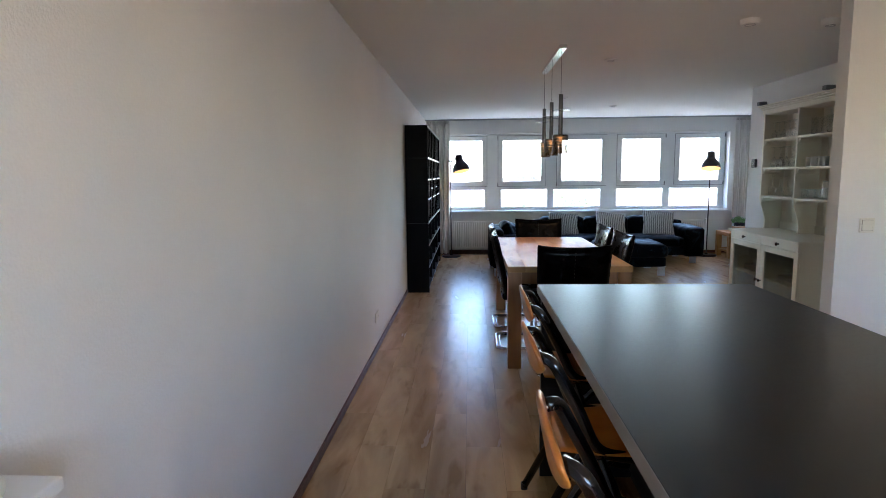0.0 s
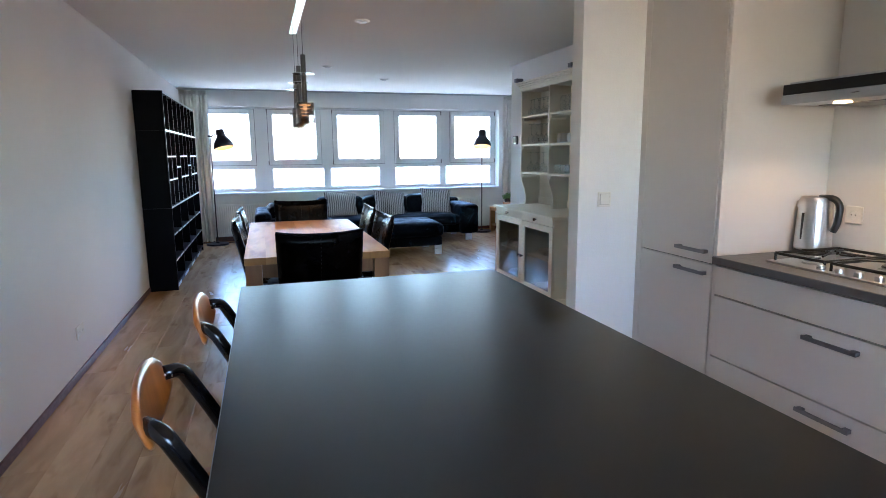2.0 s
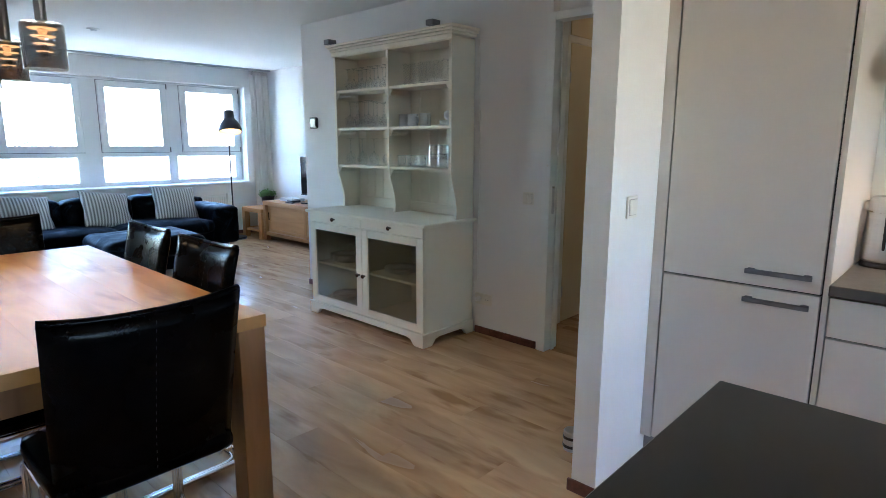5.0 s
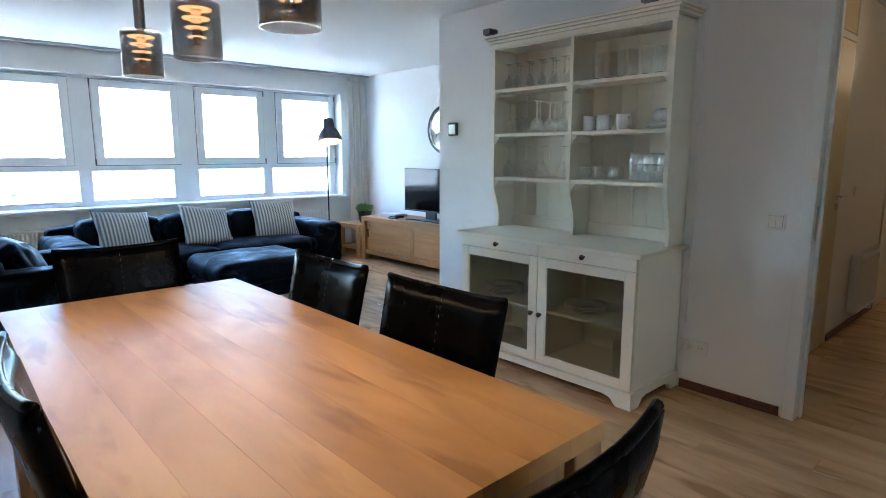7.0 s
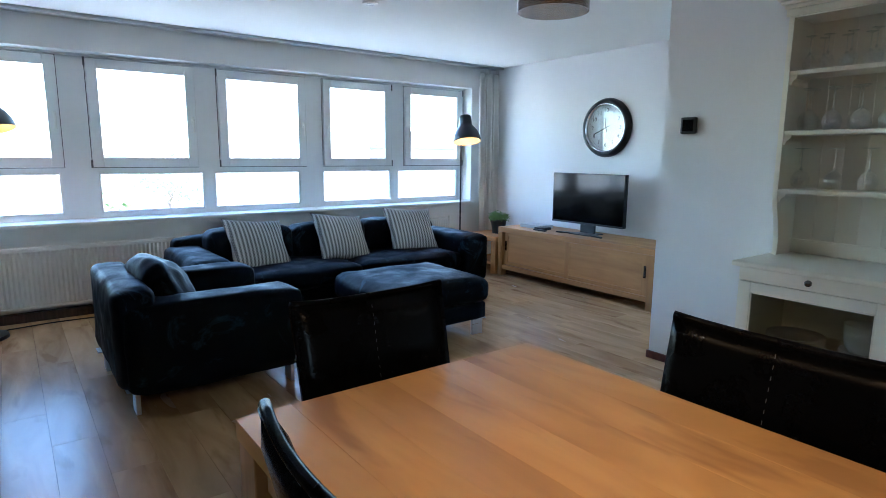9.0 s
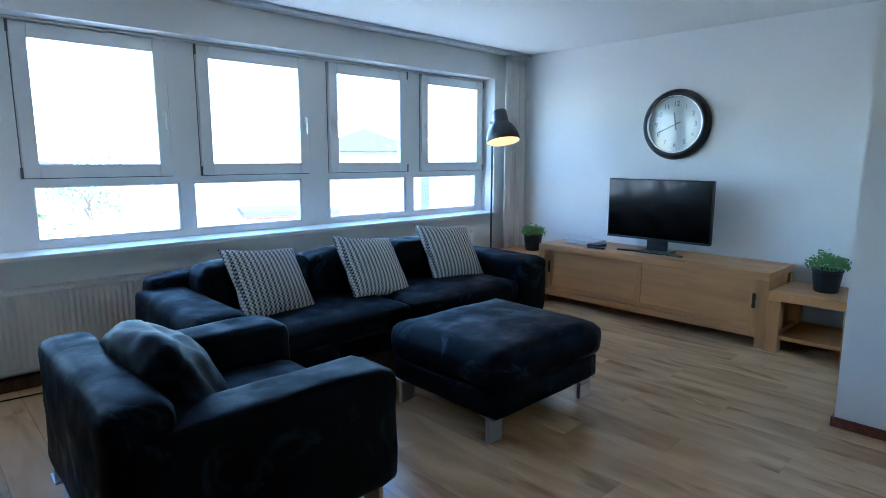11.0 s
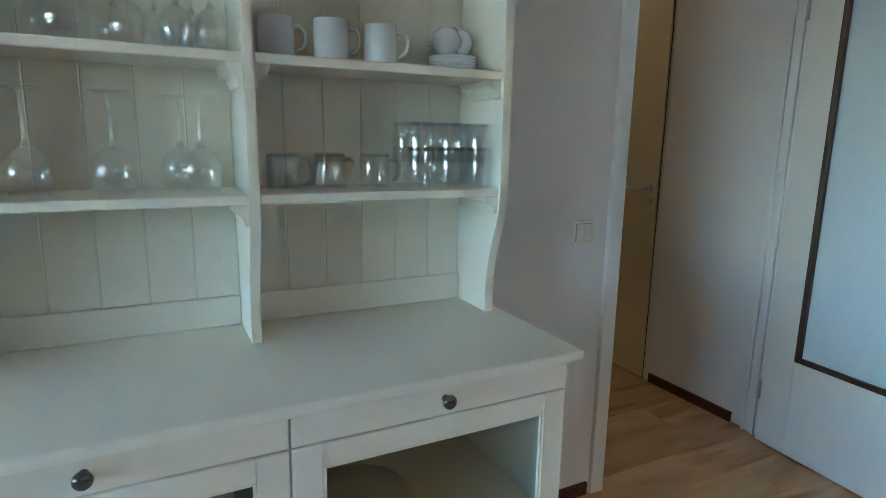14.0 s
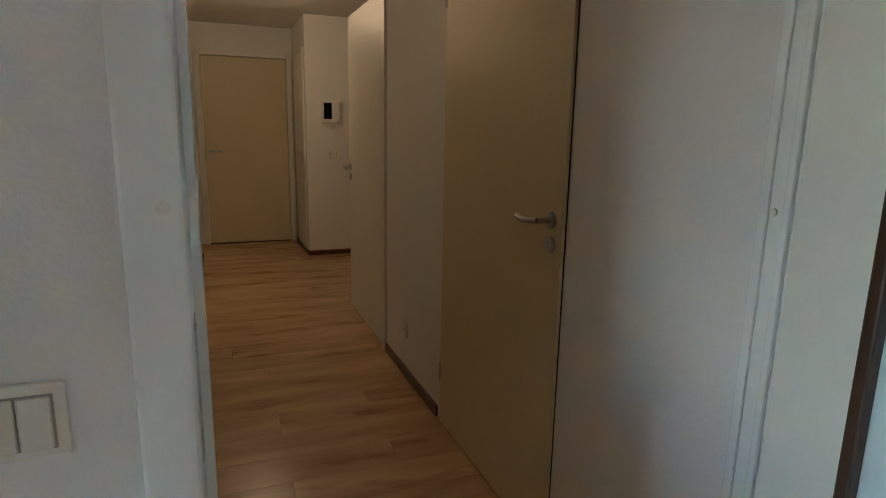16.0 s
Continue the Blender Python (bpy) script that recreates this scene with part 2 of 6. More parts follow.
M_SCREEN = mat("screen", (0.002, 0.0025, 0.003), 0.10, var=0.1, spec=0.35)
M_RAD = mat("radiator_enamel", (0.74, 0.745, 0.72), 0.35, var=0.03)
M_CLOCKFACE = mat("clock_face", (0.70, 0.72, 0.72), 0.5, var=0.03)
M_POT = mat("black_pot", (0.005, 0.006, 0.008), 0.45, var=0.15, bump=0.1)
M_SOIL = mat("soil", (0.03, 0.02, 0.012), 0.95, var=0.4, scale=60, bump=0.5)
M_LEAF = mat("leaf", (0.13, 0.25, 0.06), 0.5, var=0.4, scale=30, rnd=0.0)
M_PORCELAIN = mat("porcelain", (0.70, 0.71, 0.70), 0.18, var=0.03)
M_GLASS = thin_glass("clear_glass", (0.955, 0.965, 0.96), 1.0, 2.3)
M_COVER = thin_glass("clock_glass", (0.96, 0.97, 0.97), 0.9, 0.9)
M_TUMBLER = thin_glass("tumbler_glass", (0.955, 0.975, 0.97), 1.0, 2.5)
M_GLASSFOOT = thin_glass("thick_clear_glass", (0.88, 0.905, 0.90), 1.0, 1.8)
M_GLASSBASE = thin_glass("thick_green_glass", (0.91, 0.95, 0.945), 1.0, 1.6)
M_PANE = thin_glass("window_pane", (0.97, 0.98, 0.98), 0.8)
M_CABGLASS = thin_glass("cabinet_glass", (0.76, 0.79, 0.77))
M_SMOKE = thin_glass("smoke_glass", (0.64, 0.625, 0.61))
M_FROST = mat("frosted_glass", (0.62, 0.70, 0.72), 0.30, var=0.03, scale=1.5, bump=0.06, bscale=25)
M_CURTAIN = mat("grey_curtain", (0.70, 0.68, 0.63), 0.85, var=0.08, scale=4, bump=0.3, bscale=300, stretch=(1, 1, 0.3))
M_BULB = glow("warm_bulb", (1.0, 0.60, 0.25), 0.5)
M_RING = glow("warm_ring", (1.0, 0.56, 0.22), 0.075)
M_SHADEIN = mat("lamp_inner", (0.70, 0.62, 0.48), 0.5, var=0.04)

# ---- building helpers ----
def part(name, bm, material, parent=None, label="", smooth=False):
    me = bpy.data.meshes.new(name)
    bm.to_mesh(me)
    bm.free()
    me.materials.append(material)
    if smooth:
        for p in me.polygons:
            p.use_smooth = True
    ob = new(name, me)
    if parent:
        ob.parent = parent
    if label:
        tagged(ob, label)
    return ob


def thing(name, m, label, category, group="", kind=""):
    ob = new(name)
    ob.matrix_basis = m
    ob.empty_display_size = 0.1
    return tagged(ob, label, category, group, kind)


def structure(name, bm, material, label="", parent=None):
    ob = part(name, bm, material, parent)
    return ob if parent else tagged(ob, label, kind="structure")


def box(x0, x1, y0, y1, z0, z1, bevel=0.0, seg=2, bm=None):
    out = bm or bmesh.new()
    r = bmesh.ops.create_cube(out, size=1.0)
    vs = r["verts"]
    for v in vs:
        v.co = ((x0 + x1) / 2 + v.co.x * (x1 - x0), (y0 + y1) / 2 + v.co.y * (y1 - y0), (z0 + z1) / 2 + v.co.z * (z1 - z0))
    if bevel:
        es = list({e for v in vs for e in v.link_edges})
        bmesh.ops.bevel(out, geom=es, offset=bevel, segments=seg, affect="EDGES", profile=0.5)
    return out


def rod(p0, p1, r0, r1=None, n=16, bm=None):
    out = bm or bmesh.new()
    p0, p1 = Vector(p0), Vector(p1)
    d = p1 - p0
    m = Matrix.Translation((p0 + p1) / 2) @ d.to_track_quat("Z", "Y").to_matrix().to_4x4()
    bmesh.ops.create_cone(out, cap_ends=True, segments=n, radius1=r0, radius2=r0 if r1 is None else r1, depth=d.length, matrix=m)
    return out


def lathe(profile, n=32, m=None, bm=None):
    """A turned body from a list of (radius, height)."""
    out = bm or bmesh.new()
    rings = []
    for r, z in profile:
        if r < 1e-5:
            rings.append([out.verts.new((0, 0, z))])
        else:
            rings.append([out.verts.new((r * math.cos(2 * math.pi * i / n), r * math.sin(2 * math.pi * i / n), z)) for i in range(n)])
    made = [v for ring in rings for v in ring]
    for a, b in zip(rings, rings[1:]):
        for i in range(n):
            j = (i + 1) % n
            if len(a) == 1 and len(b) == 1:
                continue
            if len(a) == 1:
                out.faces.new((a[0], b[i], b[j]))
            elif len(b) == 1:
                out.faces.new((a[i], b[0], a[j]))
            else:
                out.faces.new((a[i], b[i], b[j], a[j]))
    if m is not None:
        bmesh.ops.transform(out, matrix=m, verts=made)
    bmesh.ops.recalc_face_normals(out, faces=out.faces[:])
    return out


def tube(points, r, n=10, bm=None, closed=False, bend=0.0):
    """A round bar along a line of points, its corners rounded by bend metres."""
    pts = [Vector(p) for p in points]
    if bend:
        soft = []
        idx = range(len(pts))
        for i in idx:
            if not closed and i in (0, len(pts) - 1):
                soft.append(pts[i])
                continue
            a, b, c = pts[i - 1], pts[i], pts[(i + 1) % len(pts)]
            da, dc = (a - b), (c - b)
            s = min(bend, da.length / 2.05, dc.length / 2.05)
            p, q = b + da.normalized() * s, b + dc.normalized() * s
            for k in range(6):
                t = k / 5
                soft.append(p * (1 - t) ** 2 + b * 2 * t * (1 - t) + q * t * t)
        pts = soft
    out = bm or bmesh.new()
    rings, up = [], None
    for i, p in enumerate(pts):
        if closed:
            d = pts[(i + 1) % len(pts)] - pts[i - 1]
        else:
            d = pts[min(i + 1, len(pts) - 1)] - pts[max(i - 1, 0)]
        d.normalize()
        if up is None:
            up = d.orthogonal().normalized()
        up = (up - d * up.dot(d)).normalized()
        side = d.cross(up)
        rings.append([out.verts.new(p + r * (math.cos(2 * math.pi * k / n) * up + math.sin(2 * math.pi * k / n) * side)) for k in range(n)])
    pairs = list(zip(rings, rings[1:])) + ([(rings[-1], rings[0])] if closed else [])
    for a, b in pairs:
        for k in range(n):
            out.faces.new((a[k], a[(k + 1) % n], b[(k + 1) % n], b[k]))
    if not closed:
        out.faces.new(rings[0][::-1])
        out.faces.new(rings[-1])
    bmesh.ops.recalc_face_normals(out, faces=out.faces[:])
    return out


def prism(outline, z0, z1, m=None, bevel=0.0):
    """An outline (x, y) raised from z0 to z1, then moved by m."""
    out = bmesh.new()
    a = [out.verts.new((x, y, z0)) for x, y in outline]
    b = [out.verts.new((x, y, z1)) for x, y in outline]
    out.faces.new(a[::-1])
    out.faces.new(b)
    for i in range(len(a)):
        j = (i + 1) % len(a)
        out.faces.new((a[i], a[j], b[j], b[i]))
    if bevel:
        bmesh.ops.bevel(out, geom=out.edges[:], offset=bevel, segments=2, affect="EDGES", profile=0.5)
    if m is not None:
        bmesh.ops.transform(out, matrix=m, verts=out.verts[:])
    bmesh.ops.recalc_face_normals(out, faces=out.faces[:])
    return out


def wall_grid(x0, x1, z0, z1, holes, y0, y1, swap=False):
    """A wall between y0 and y1 with openings (x0, x1, z0, z1) cut right through; swap: it runs along y instead."""
    xs = sorted({x0, x1, *[h[0] for h in holes], *[h[1] for h in holes]})
    zs = sorted({z0, z1, *[h[2] for h in holes], *[h[3] for h in holes]})
    out = bmesh.new()
    solid = {}
    for i in range(len(xs) - 1):
        for j in range(len(zs) - 1):
            cx, cz = (xs[i] + xs[i + 1]) / 2, (zs[j] + zs[j + 1]) / 2
            solid[i, j] = not any(h[0] < cx < h[1] and h[2] < cz < h[3] for h in holes)
    def vert(x, y, z):
        return out.verts.new((y, x, z) if swap else (x, y, z))
    def quad(*p):
        out.faces.new([vert(*q) for q in p])
    for (i, j), s in solid.items():
        if not s:
            continue
        a, b, c, d = xs[i], xs[i + 1], zs[j], zs[j + 1]
        quad((a, y0, c), (b, y0, c), (b, y0, d), (a, y0, d))
        quad((a, y1, c), (a, y1, d), (b, y1, d), (b, y1, c))
        if not solid.get((i - 1, j)):
            quad((a, y0, c), (a, y0, d), (a, y1, d), (a, y1, c))
        if not solid.get((i + 1, j)):
            quad((b, y0, c), (b, y1, c), (b, y1, d), (b, y0, d))
        if not solid.get((i, j - 1)):
            quad((a, y0, c), (a, y1, c), (b, y1, c), (b, y0, c))
        if not solid.get((i, j + 1)):
            quad((a, y0, d), (b, y0, d), (b, y1, d), (a, y1, d))
    bmesh.ops.remove_doubles(out, verts=out.verts[:], dist=0.0005)
    bmesh.ops.recalc_face_normals(out, faces=out.faces[:])
    return out


# ---- the plan ----
XL, XC, XT, XK = -0.652, 3.48, 5.10, 3.26      # party wall, cabinet wall, TV wall, kitchen wall
YW, YG = 10.83, 11.0                            # window wall's inner face, sash plane
H = 2.435                                        # ceiling
YS = -1.6                                       # end wall behind
HS, HN = 3.625, 4.86                            # hall's two long walls
XF = 9.84                                       # front door

ground = structure("ground", box(-400, 400, 11.6, 900, -9.2, -9.0), mat("quay_ground", (0.34, 0.33, 0.30), 0.9, var=0.25, scale=0.2), "pale paved quay ground far below the windows")
floor = structure("floor", box(XL - 0.3, 11.2, YS - 0.3, YW + 0.2, -0.2, -0.006), M_GAP, "oak laminate plank floor")
ceiling = structure("ceiling", box(XL - 0.3, 11.2, YS - 0.3, YW + 0.2, H, H + 0.2), M_CEIL, "white painted plaster ceiling")
structure("wall_west", box(XL - 0.25, XL, YS - 0.3, YW + 0.3, 0, H - 0.003), M_WALL, "long white textured plaster wall")
# window wall with one long opening
WX0, WX1, WZ0, WZ1 = -0.46, 4.775, 0.765, 2.185
structure("wall_north", wall_grid(XL, XT + 0.25, 0, H - 0.003, [(WX0, WX1, WZ0, WZ1)], YW, YW + 0.32), M_WALL, "white window wall with a long window band")
structure("wall_east", box(XT, XT + 0.25, 7.32, YW, 0, H - 0.003), M_WALL, "white plaster wall behind the television")
structure("wall_niche", box(XC + 0.12, XT + 0.25, 7.2, 7.32, 0, H - 0.003), M_WALL, "white plaster return wall")
DY0, DY1, DH = 3.642, 4.578, 2.115
structure("wall_cabinet", box(XC, XC + 0.12, DY1 + 0.03, 7.32, 0, H - 0.003), M_WALL, "white plaster wall behind the dresser")
structure("wall_partition", box(2.215, 6.1, 3.52, 3.625, 0, H - 0.003), M_WALL, "thin white plaster partition wall")
structure("wall_kitchen", box(XK, XK + 0.2, YS, 3.52, 0, H - 0.003), M_WALL, "white kitchen wall")
structure("wall_south", wall_grid(XL, XK + 0.2, 0, H - 0.003, [(0.3, 1.75, 1.2, 2.1)], YS - 0.3, YS), M_WALL, "white end wall with a window opening")
structure("hall_wall_north", box(XC + 0.12, 7.72, HN, HN + 0.12, 0, H - 0.003), M_WALL, "white hall wall")
structure("hall_wall_recess", box(7.72, XF + 0.3, HN + 0.9, HN + 1.02, 0, H - 0.003), M_WALL, "white wall of the hall recess")
structure("hall_wall_jog", box(7.60, 7.72, HN + 0.12, HN + 0.9, 0, H - 0.003), M_WALL, "white side wall of the hall recess")
structure("hall_wall_end", box(XF + 0.05, XF + 0.25, 2.0, HN + 0.9, 0, H - 0.003), M_WALL, "white wall around the front door")
structure("hall_pier", box(8.93, XF + 0.05, 2.0, 3.65, 0, H - 0.003), M_WALL, "white hall pier")
structure("hall_wall_south", box(5.98, 8.93, 1.9, 2.0, 0, H - 0.003), M_WALL, "white wall of the side passage")
structure("hall_wall_side", box(5.98, 6.1, 2.0, 3.52, 0, H - 0.003), M_WALL, "white wall of the side passage")

# ---- more building helpers ----
def soft(x0, x1, y0, y1, z0, z1, r, puff=0.0, wrinkle=0.0, cuts=9, seed=0.0):
    """A padded block: rounded edges, swelling faces and slight wrinkles."""
    out = bmesh.new()
    bmesh.ops.create_cube(out, size=2.0)
    bmesh.ops.subdivide_edges(out, edges=out.edges[:], cuts=cuts, use_grid_fill=True)
    c = Vector(((x0 + x1) / 2, (y0 + y1) / 2, (z0 + z1) / 2))
    h = Vector(((x1 - x0) / 2, (y1 - y0) / 2, (z1 - z0) / 2))
    r = min(r, *h)
    for v in out.verts:
        p = v.co.copy()
        # crowd the rows towards the edges so that they round well
        p = Vector([math.copysign(1 - (1 - abs(a)) ** 1.0, a) if abs(a) < 1 else a for a in p])
        q = Vector([p[i] * h[i] for i in range(3)])
        inner = Vector([max(-(h[i] - r), min(h[i] - r, q[i])) for i in range(3)])
        d = q - inner
        if d.length > 1e-6:
            q = inner + d.normalized() * r
        for i in range(3):
            if abs(p[i]) > 0.999:
                j, k = (i + 1) % 3, (i + 2) % 3
                q[i] += math.copysign(puff * (1 - p[j] ** 2) * (1 - p[k] ** 2), p[i])
        v.co = q + c
        if wrinkle:
            n = noise.noise_vector(v.co * 5.0 + Vector((seed, 0, 0))) + 0.5 * noise.noise_vector(v.co * 13.0 + Vector((0, seed, 0)))
            v.co += n * wrinkle
    bmesh.ops.recalc_face_normals(out, faces=out.faces[:])
    return out


def shell(fn, nu, nv, thick):
    """A curved slab: fn(u, v) gives the middle surface for u, v in 0..1; its rim is rounded."""
    out = bmesh.new()
    def normal(u, v):
        e = 0.01
        a = Vector(fn(min(1, u + e), v)) - Vector(fn(max(0, u - e), v))
        b = Vector(fn(u, min(1, v + e))) - Vector(fn(u, max(0, v - e)))
        return a.cross(b).normalized()
    front, back = [], []
    for j in range(nv + 1):
        fr, bk = [], []
        for i in range(nu + 1):
            u, v = i / nu, j / nv
            p, n = Vector(fn(u, v)), normal(u, v)
            t = thick / 2 * (0.45 if i in (0, nu) or j in (0, nv) else 1.0)
            fr.append(out.verts.new(p + n * t))
            bk.append(out.verts.new(p - n * t))
        front.append(fr)
        back.append(bk)
    for j in range(nv):
        for i in range(nu):
            out.faces.new((front[j][i], front[j][i + 1], front[j + 1][i + 1], front[j + 1][i]))
            out.faces.new((back[j][i], back[j + 1][i], back[j + 1][i + 1], back[j][i + 1]))
    rim = [(0, i) for i in range(nu + 1)] + [(j, nu) for j in range(1, nv + 1)] + [(nv, i) for i in range(nu - 1, -1, -1)] + [(j, 0) for j in range(nv - 1, 0, -1)]
    for a, b in zip(rim, rim[1:] + rim[:1]):
        out.faces.new((front[a[0]][a[1]], back[a[0]][a[1]], back[b[0]][b[1]], front[b[0]][b[1]]))
    bmesh.ops.recalc_face_normals(out, faces=out.faces[:])
    return out


def frame_bars(x0, x1, z0, z1, y0, y1, w, bevel=0.004, wb=None):
    """Four bars round an opening in the x-z plane, as separate meshes: left, right, bottom, top."""
    wb = w if wb is None else wb
    return [box(x0, x0 + w, y0, y1, z0, z1, bevel), box(x1 - w, x1, y0, y1, z0, z1, bevel),
            box(x0 + w, x1 - w, y0 + 0.0015, y1 - 0.0015, z0, z0 + wb, bevel), box(x0 + w, x1 - w, y0 + 0.0015, y1 - 0.0015, z1 - w, z1, bevel)]


def join(*bms):
    out = bmesh.new()
    for b in bms:
        me = bpy.data.meshes.new("join")
        b.to_mesh(me)
        b.free()
        out.from_mesh(me)
        bpy.data.meshes.remove(me)
    return out


def letters(text, size, depth, m):
    cu = bpy.data.curves.new("letters", "FONT")
    cu.body, cu.size, cu.extrude, cu.align_x, cu.align_y = text, size, depth, "CENTER", "CENTER"
    ob = bpy.data.objects.new("letters", cu)
    me = bpy.data.meshes.new_from_object(ob)
    out = bmesh.new()
    out.from_mesh(me)
    bmesh.ops.transform(out, matrix=m, verts=out.verts[:])
    bpy.data.objects.remove(ob)
    bpy.data.meshes.remove(me)
    return out


# ---- skirtings ----
def skirting(name, x0, x1, y0, y1):
    structure(name, box(x0, x1, y0, y1, 0.0, 0.052, 0.004), M_SKIRT, "low dark brown wooden skirting board")


skirting("baseboard_west", XL, XL + 0.014, YS, 7.215)
skirting("baseboard_west_far", XL, XL + 0.014, 9.96, YW)
skirting("baseboard_north", XL + 0.014, XT, YW - 0.014, YW)
skirting("baseboard_east", XT - 0.014, XT, 7.334, YW - 0.014)
skirting("baseboard_niche", XC + 0.12, XT, 7.32, 7.334)
skirting("baseboard_pier_end", XC - 0.014, XC + 0.12, 7.32, 7.334)
skirting("baseboard_cabinet", XC - 0.014, XC, 6.52, 7.32)
skirting("baseboard_cabinet_south", XC - 0.014, XC, DY1 + 0.075, 5.19)
skirting("baseboard_partition_end", 2.201, 2.215, 3.506, 3.639)
skirting("baseboard_partition", 2.215, 2.585, 3.506, 3.52)
skirting("baseboard_hall_south", 3.62, 4.14, HS, HS + 0.014)
skirting("baseboard_hall_south_far", 5.16, 6.04, HS, HS + 0.014)
skirting("baseboard_hall_north", 5.06, 6.44, HN - 0.014, HN)
skirting("baseboard_hall_north_far", 7.32, 7.72, HN - 0.014, HN)
skirting("baseboard_hall_pier", 8.916, 8.93, 2.0, 3.664)
skirting("baseboard_hall_pier_side", 8.93, XF + 0.05, 3.65, 3.664)

# ---- window band: panel, five sashes over five low lights ----
BAYS = [(-0.415, 0.453, -0.43, 0.43), (0.665, 1.535, 0.70, 1.585), (1.743, 2.635, 1.675, 2.565), (2.836, 3.690, 2.825, 3.695), (3.880, 4.742, 3.785, 4.69)]
SZ0, SZ1, LZ0, LZ1 = 1.238, 2.155, 0.835, 1.192
holes = []
for a, b, c, d in BAYS:
    holes += [(a + 0.035, b - 0.035, SZ0 + 0.03, SZ1 - 0.03), (c, d, LZ0, LZ1)]
structure("window_panel", wall_grid(WX0, WX1, WZ0 + 0.03, WZ1, holes, YG + 0.008, YG + 0.075), M_FRAME, "white painted window casing with ten lights")
structure("window_sill", box(WX0 - 0.0, WX1 + 0.0, YW - 0.075, YG + 0.07, WZ0 - 0.002, WZ0 + 0.028, 0.006), M_FRAME, "white painted window sill")
structure("window_head_bead", box(WX0, WX1, YG - 0.02, YG + 0.007, WZ1 - 0.02, WZ1 - 0.001, 0.004), M_FRAME, "white bead along the window head")
M_HINGE = mat("dark_hinge", (0.10, 0.10, 0.11), 0.4, var=0.1)
for n, (a, b, c, d) in enumerate(BAYS):
    win = thing("window_%d" % (n + 1), Matrix.Translation((0, 0, 0)), "white framed window with tilting sash above a fixed low pane", "window", kind="structure")
    for bar in frame_bars(a, b, SZ0, SZ1, YG - 0.028, YG + 0.006, 0.085, 0.006):
        part("sash_bar", bar, M_FRAME, win)
    # round corners of the sash's glass line
    pane = part("pane", box(a + 0.07, b - 0.07, YG - 0.006, YG - 0.0005, SZ0 + 0.07, SZ1 - 0.07), M_PANE, win)
    pane.visible_shadow = False
    low = part("low_pane", box(c - 0.01, d + 0.01, YG + 0.045, YG + 0.05, LZ0 - 0.01, LZ1 + 0.01), M_PANE, win)
    low.visible_shadow = False
    for bar in frame_bars(c, d, LZ0, LZ1, YG + 0.012, YG + 0.044, 0.018, 0.004):
        part("glazing_bead", bar, M_FRAME, win)
    hx = b - 0.035 if n < 3 else a + 0.035
    hz = SZ0 + 0.43
    handle = part("window_handle", join(box(hx - 0.013, hx + 0.013, YG - 0.036, YG - 0.026, hz - 0.03, hz + 0.03, 0.004), rod((hx, YG - 0.036, hz), (hx, YG - 0.062, hz), 0.009, n=12),
                  box(hx - 0.009, hx + 0.009, YG - 0.070, YG - 0.056, hz - 0.115, hz + 0.012, 0.005)), M_PAINT, win, "white lever handle")
    sx = a if n < 3 else b
    for z in (SZ0 + 0.03, SZ1 - 0.03):
        part("hinge", rod((sx + (-0.008 if n < 3 else 0.008), YG - 0.022, z - 0.035), (sx + (-0.008 if n < 3 else 0.008), YG - 0.022, z + 0.035), 0.008, n=10), M_HINGE, win)
    part("sash_gap", join(box(a - 0.007, b + 0.007, YG + 0.0075, YG + 0.0095, SZ1 + 0.0005, SZ1 + 0.006), box(a - 0.007, b + 0.007, YG + 0.0075, YG + 0.0095, SZ0 - 0.006, SZ0 - 0.0005),
                          box(a - 0.007, a - 0.0005, YG + 0.0075, YG + 0.0095, SZ0, SZ1), box(b + 0.0005, b + 0.007, YG + 0.0075, YG + 0.0095, SZ0, SZ1)), M_HINGE, win)

# curtain rail and curtains
# thin white rail and its dark shadow line, painted as one grey
rail = tagged(part("curtain_rail", box(XL, XT, 10.60, 10.628, H - 0.024, H, 0.003), mat("rail_shade_grey", (0.42, 0.43, 0.44), 0.4, var=0.05)), "long ceiling curtain rail, its shadow put into the grey", "curtain rail")


def curtain(x0, x1, folds, seed):
    ct = thing("curtain", Matrix.Translation(((x0 + x1) / 2, 10.69, 0)), "gathered greyish linen curtain hanging to the floor", "curtain", "curtains at the window")
    w = x1 - x0
    def fn(u, v):
        ph = u * folds * 2 * math.pi
        amp = 0.045 * (0.55 + 0.45 * v) * (0.8 + 0.4 * noise.noise(Vector((u * 7 + seed, v * 0.7, 0))))
        return (-w / 2 + u * w + 0.012 * math.sin(ph * 0.5 + v * 3 + seed), amp * math.sin(ph + 0.5 * math.sin(v * 4 + seed)) , (H - 0.075) - v * (H - 0.095))
    part("cloth", shell(fn, folds * 12, 24, 0.004), M_CURTAIN, ct, smooth=True)
    def head(u, v):
        ph = u * folds * 2 * math.pi
        return (-w / 2 + u * w, 0.022 * math.sin(ph), (H - 0.026) - v * 0.055)
    part("pleated_heading", shell(head, folds * 8, 3, 0.006), M_CURTAIN, ct, smooth=True)


curtain(-0.635, -0.235, 6, 1.0)
curtain(4.80, 5.085, 5, 4.0)


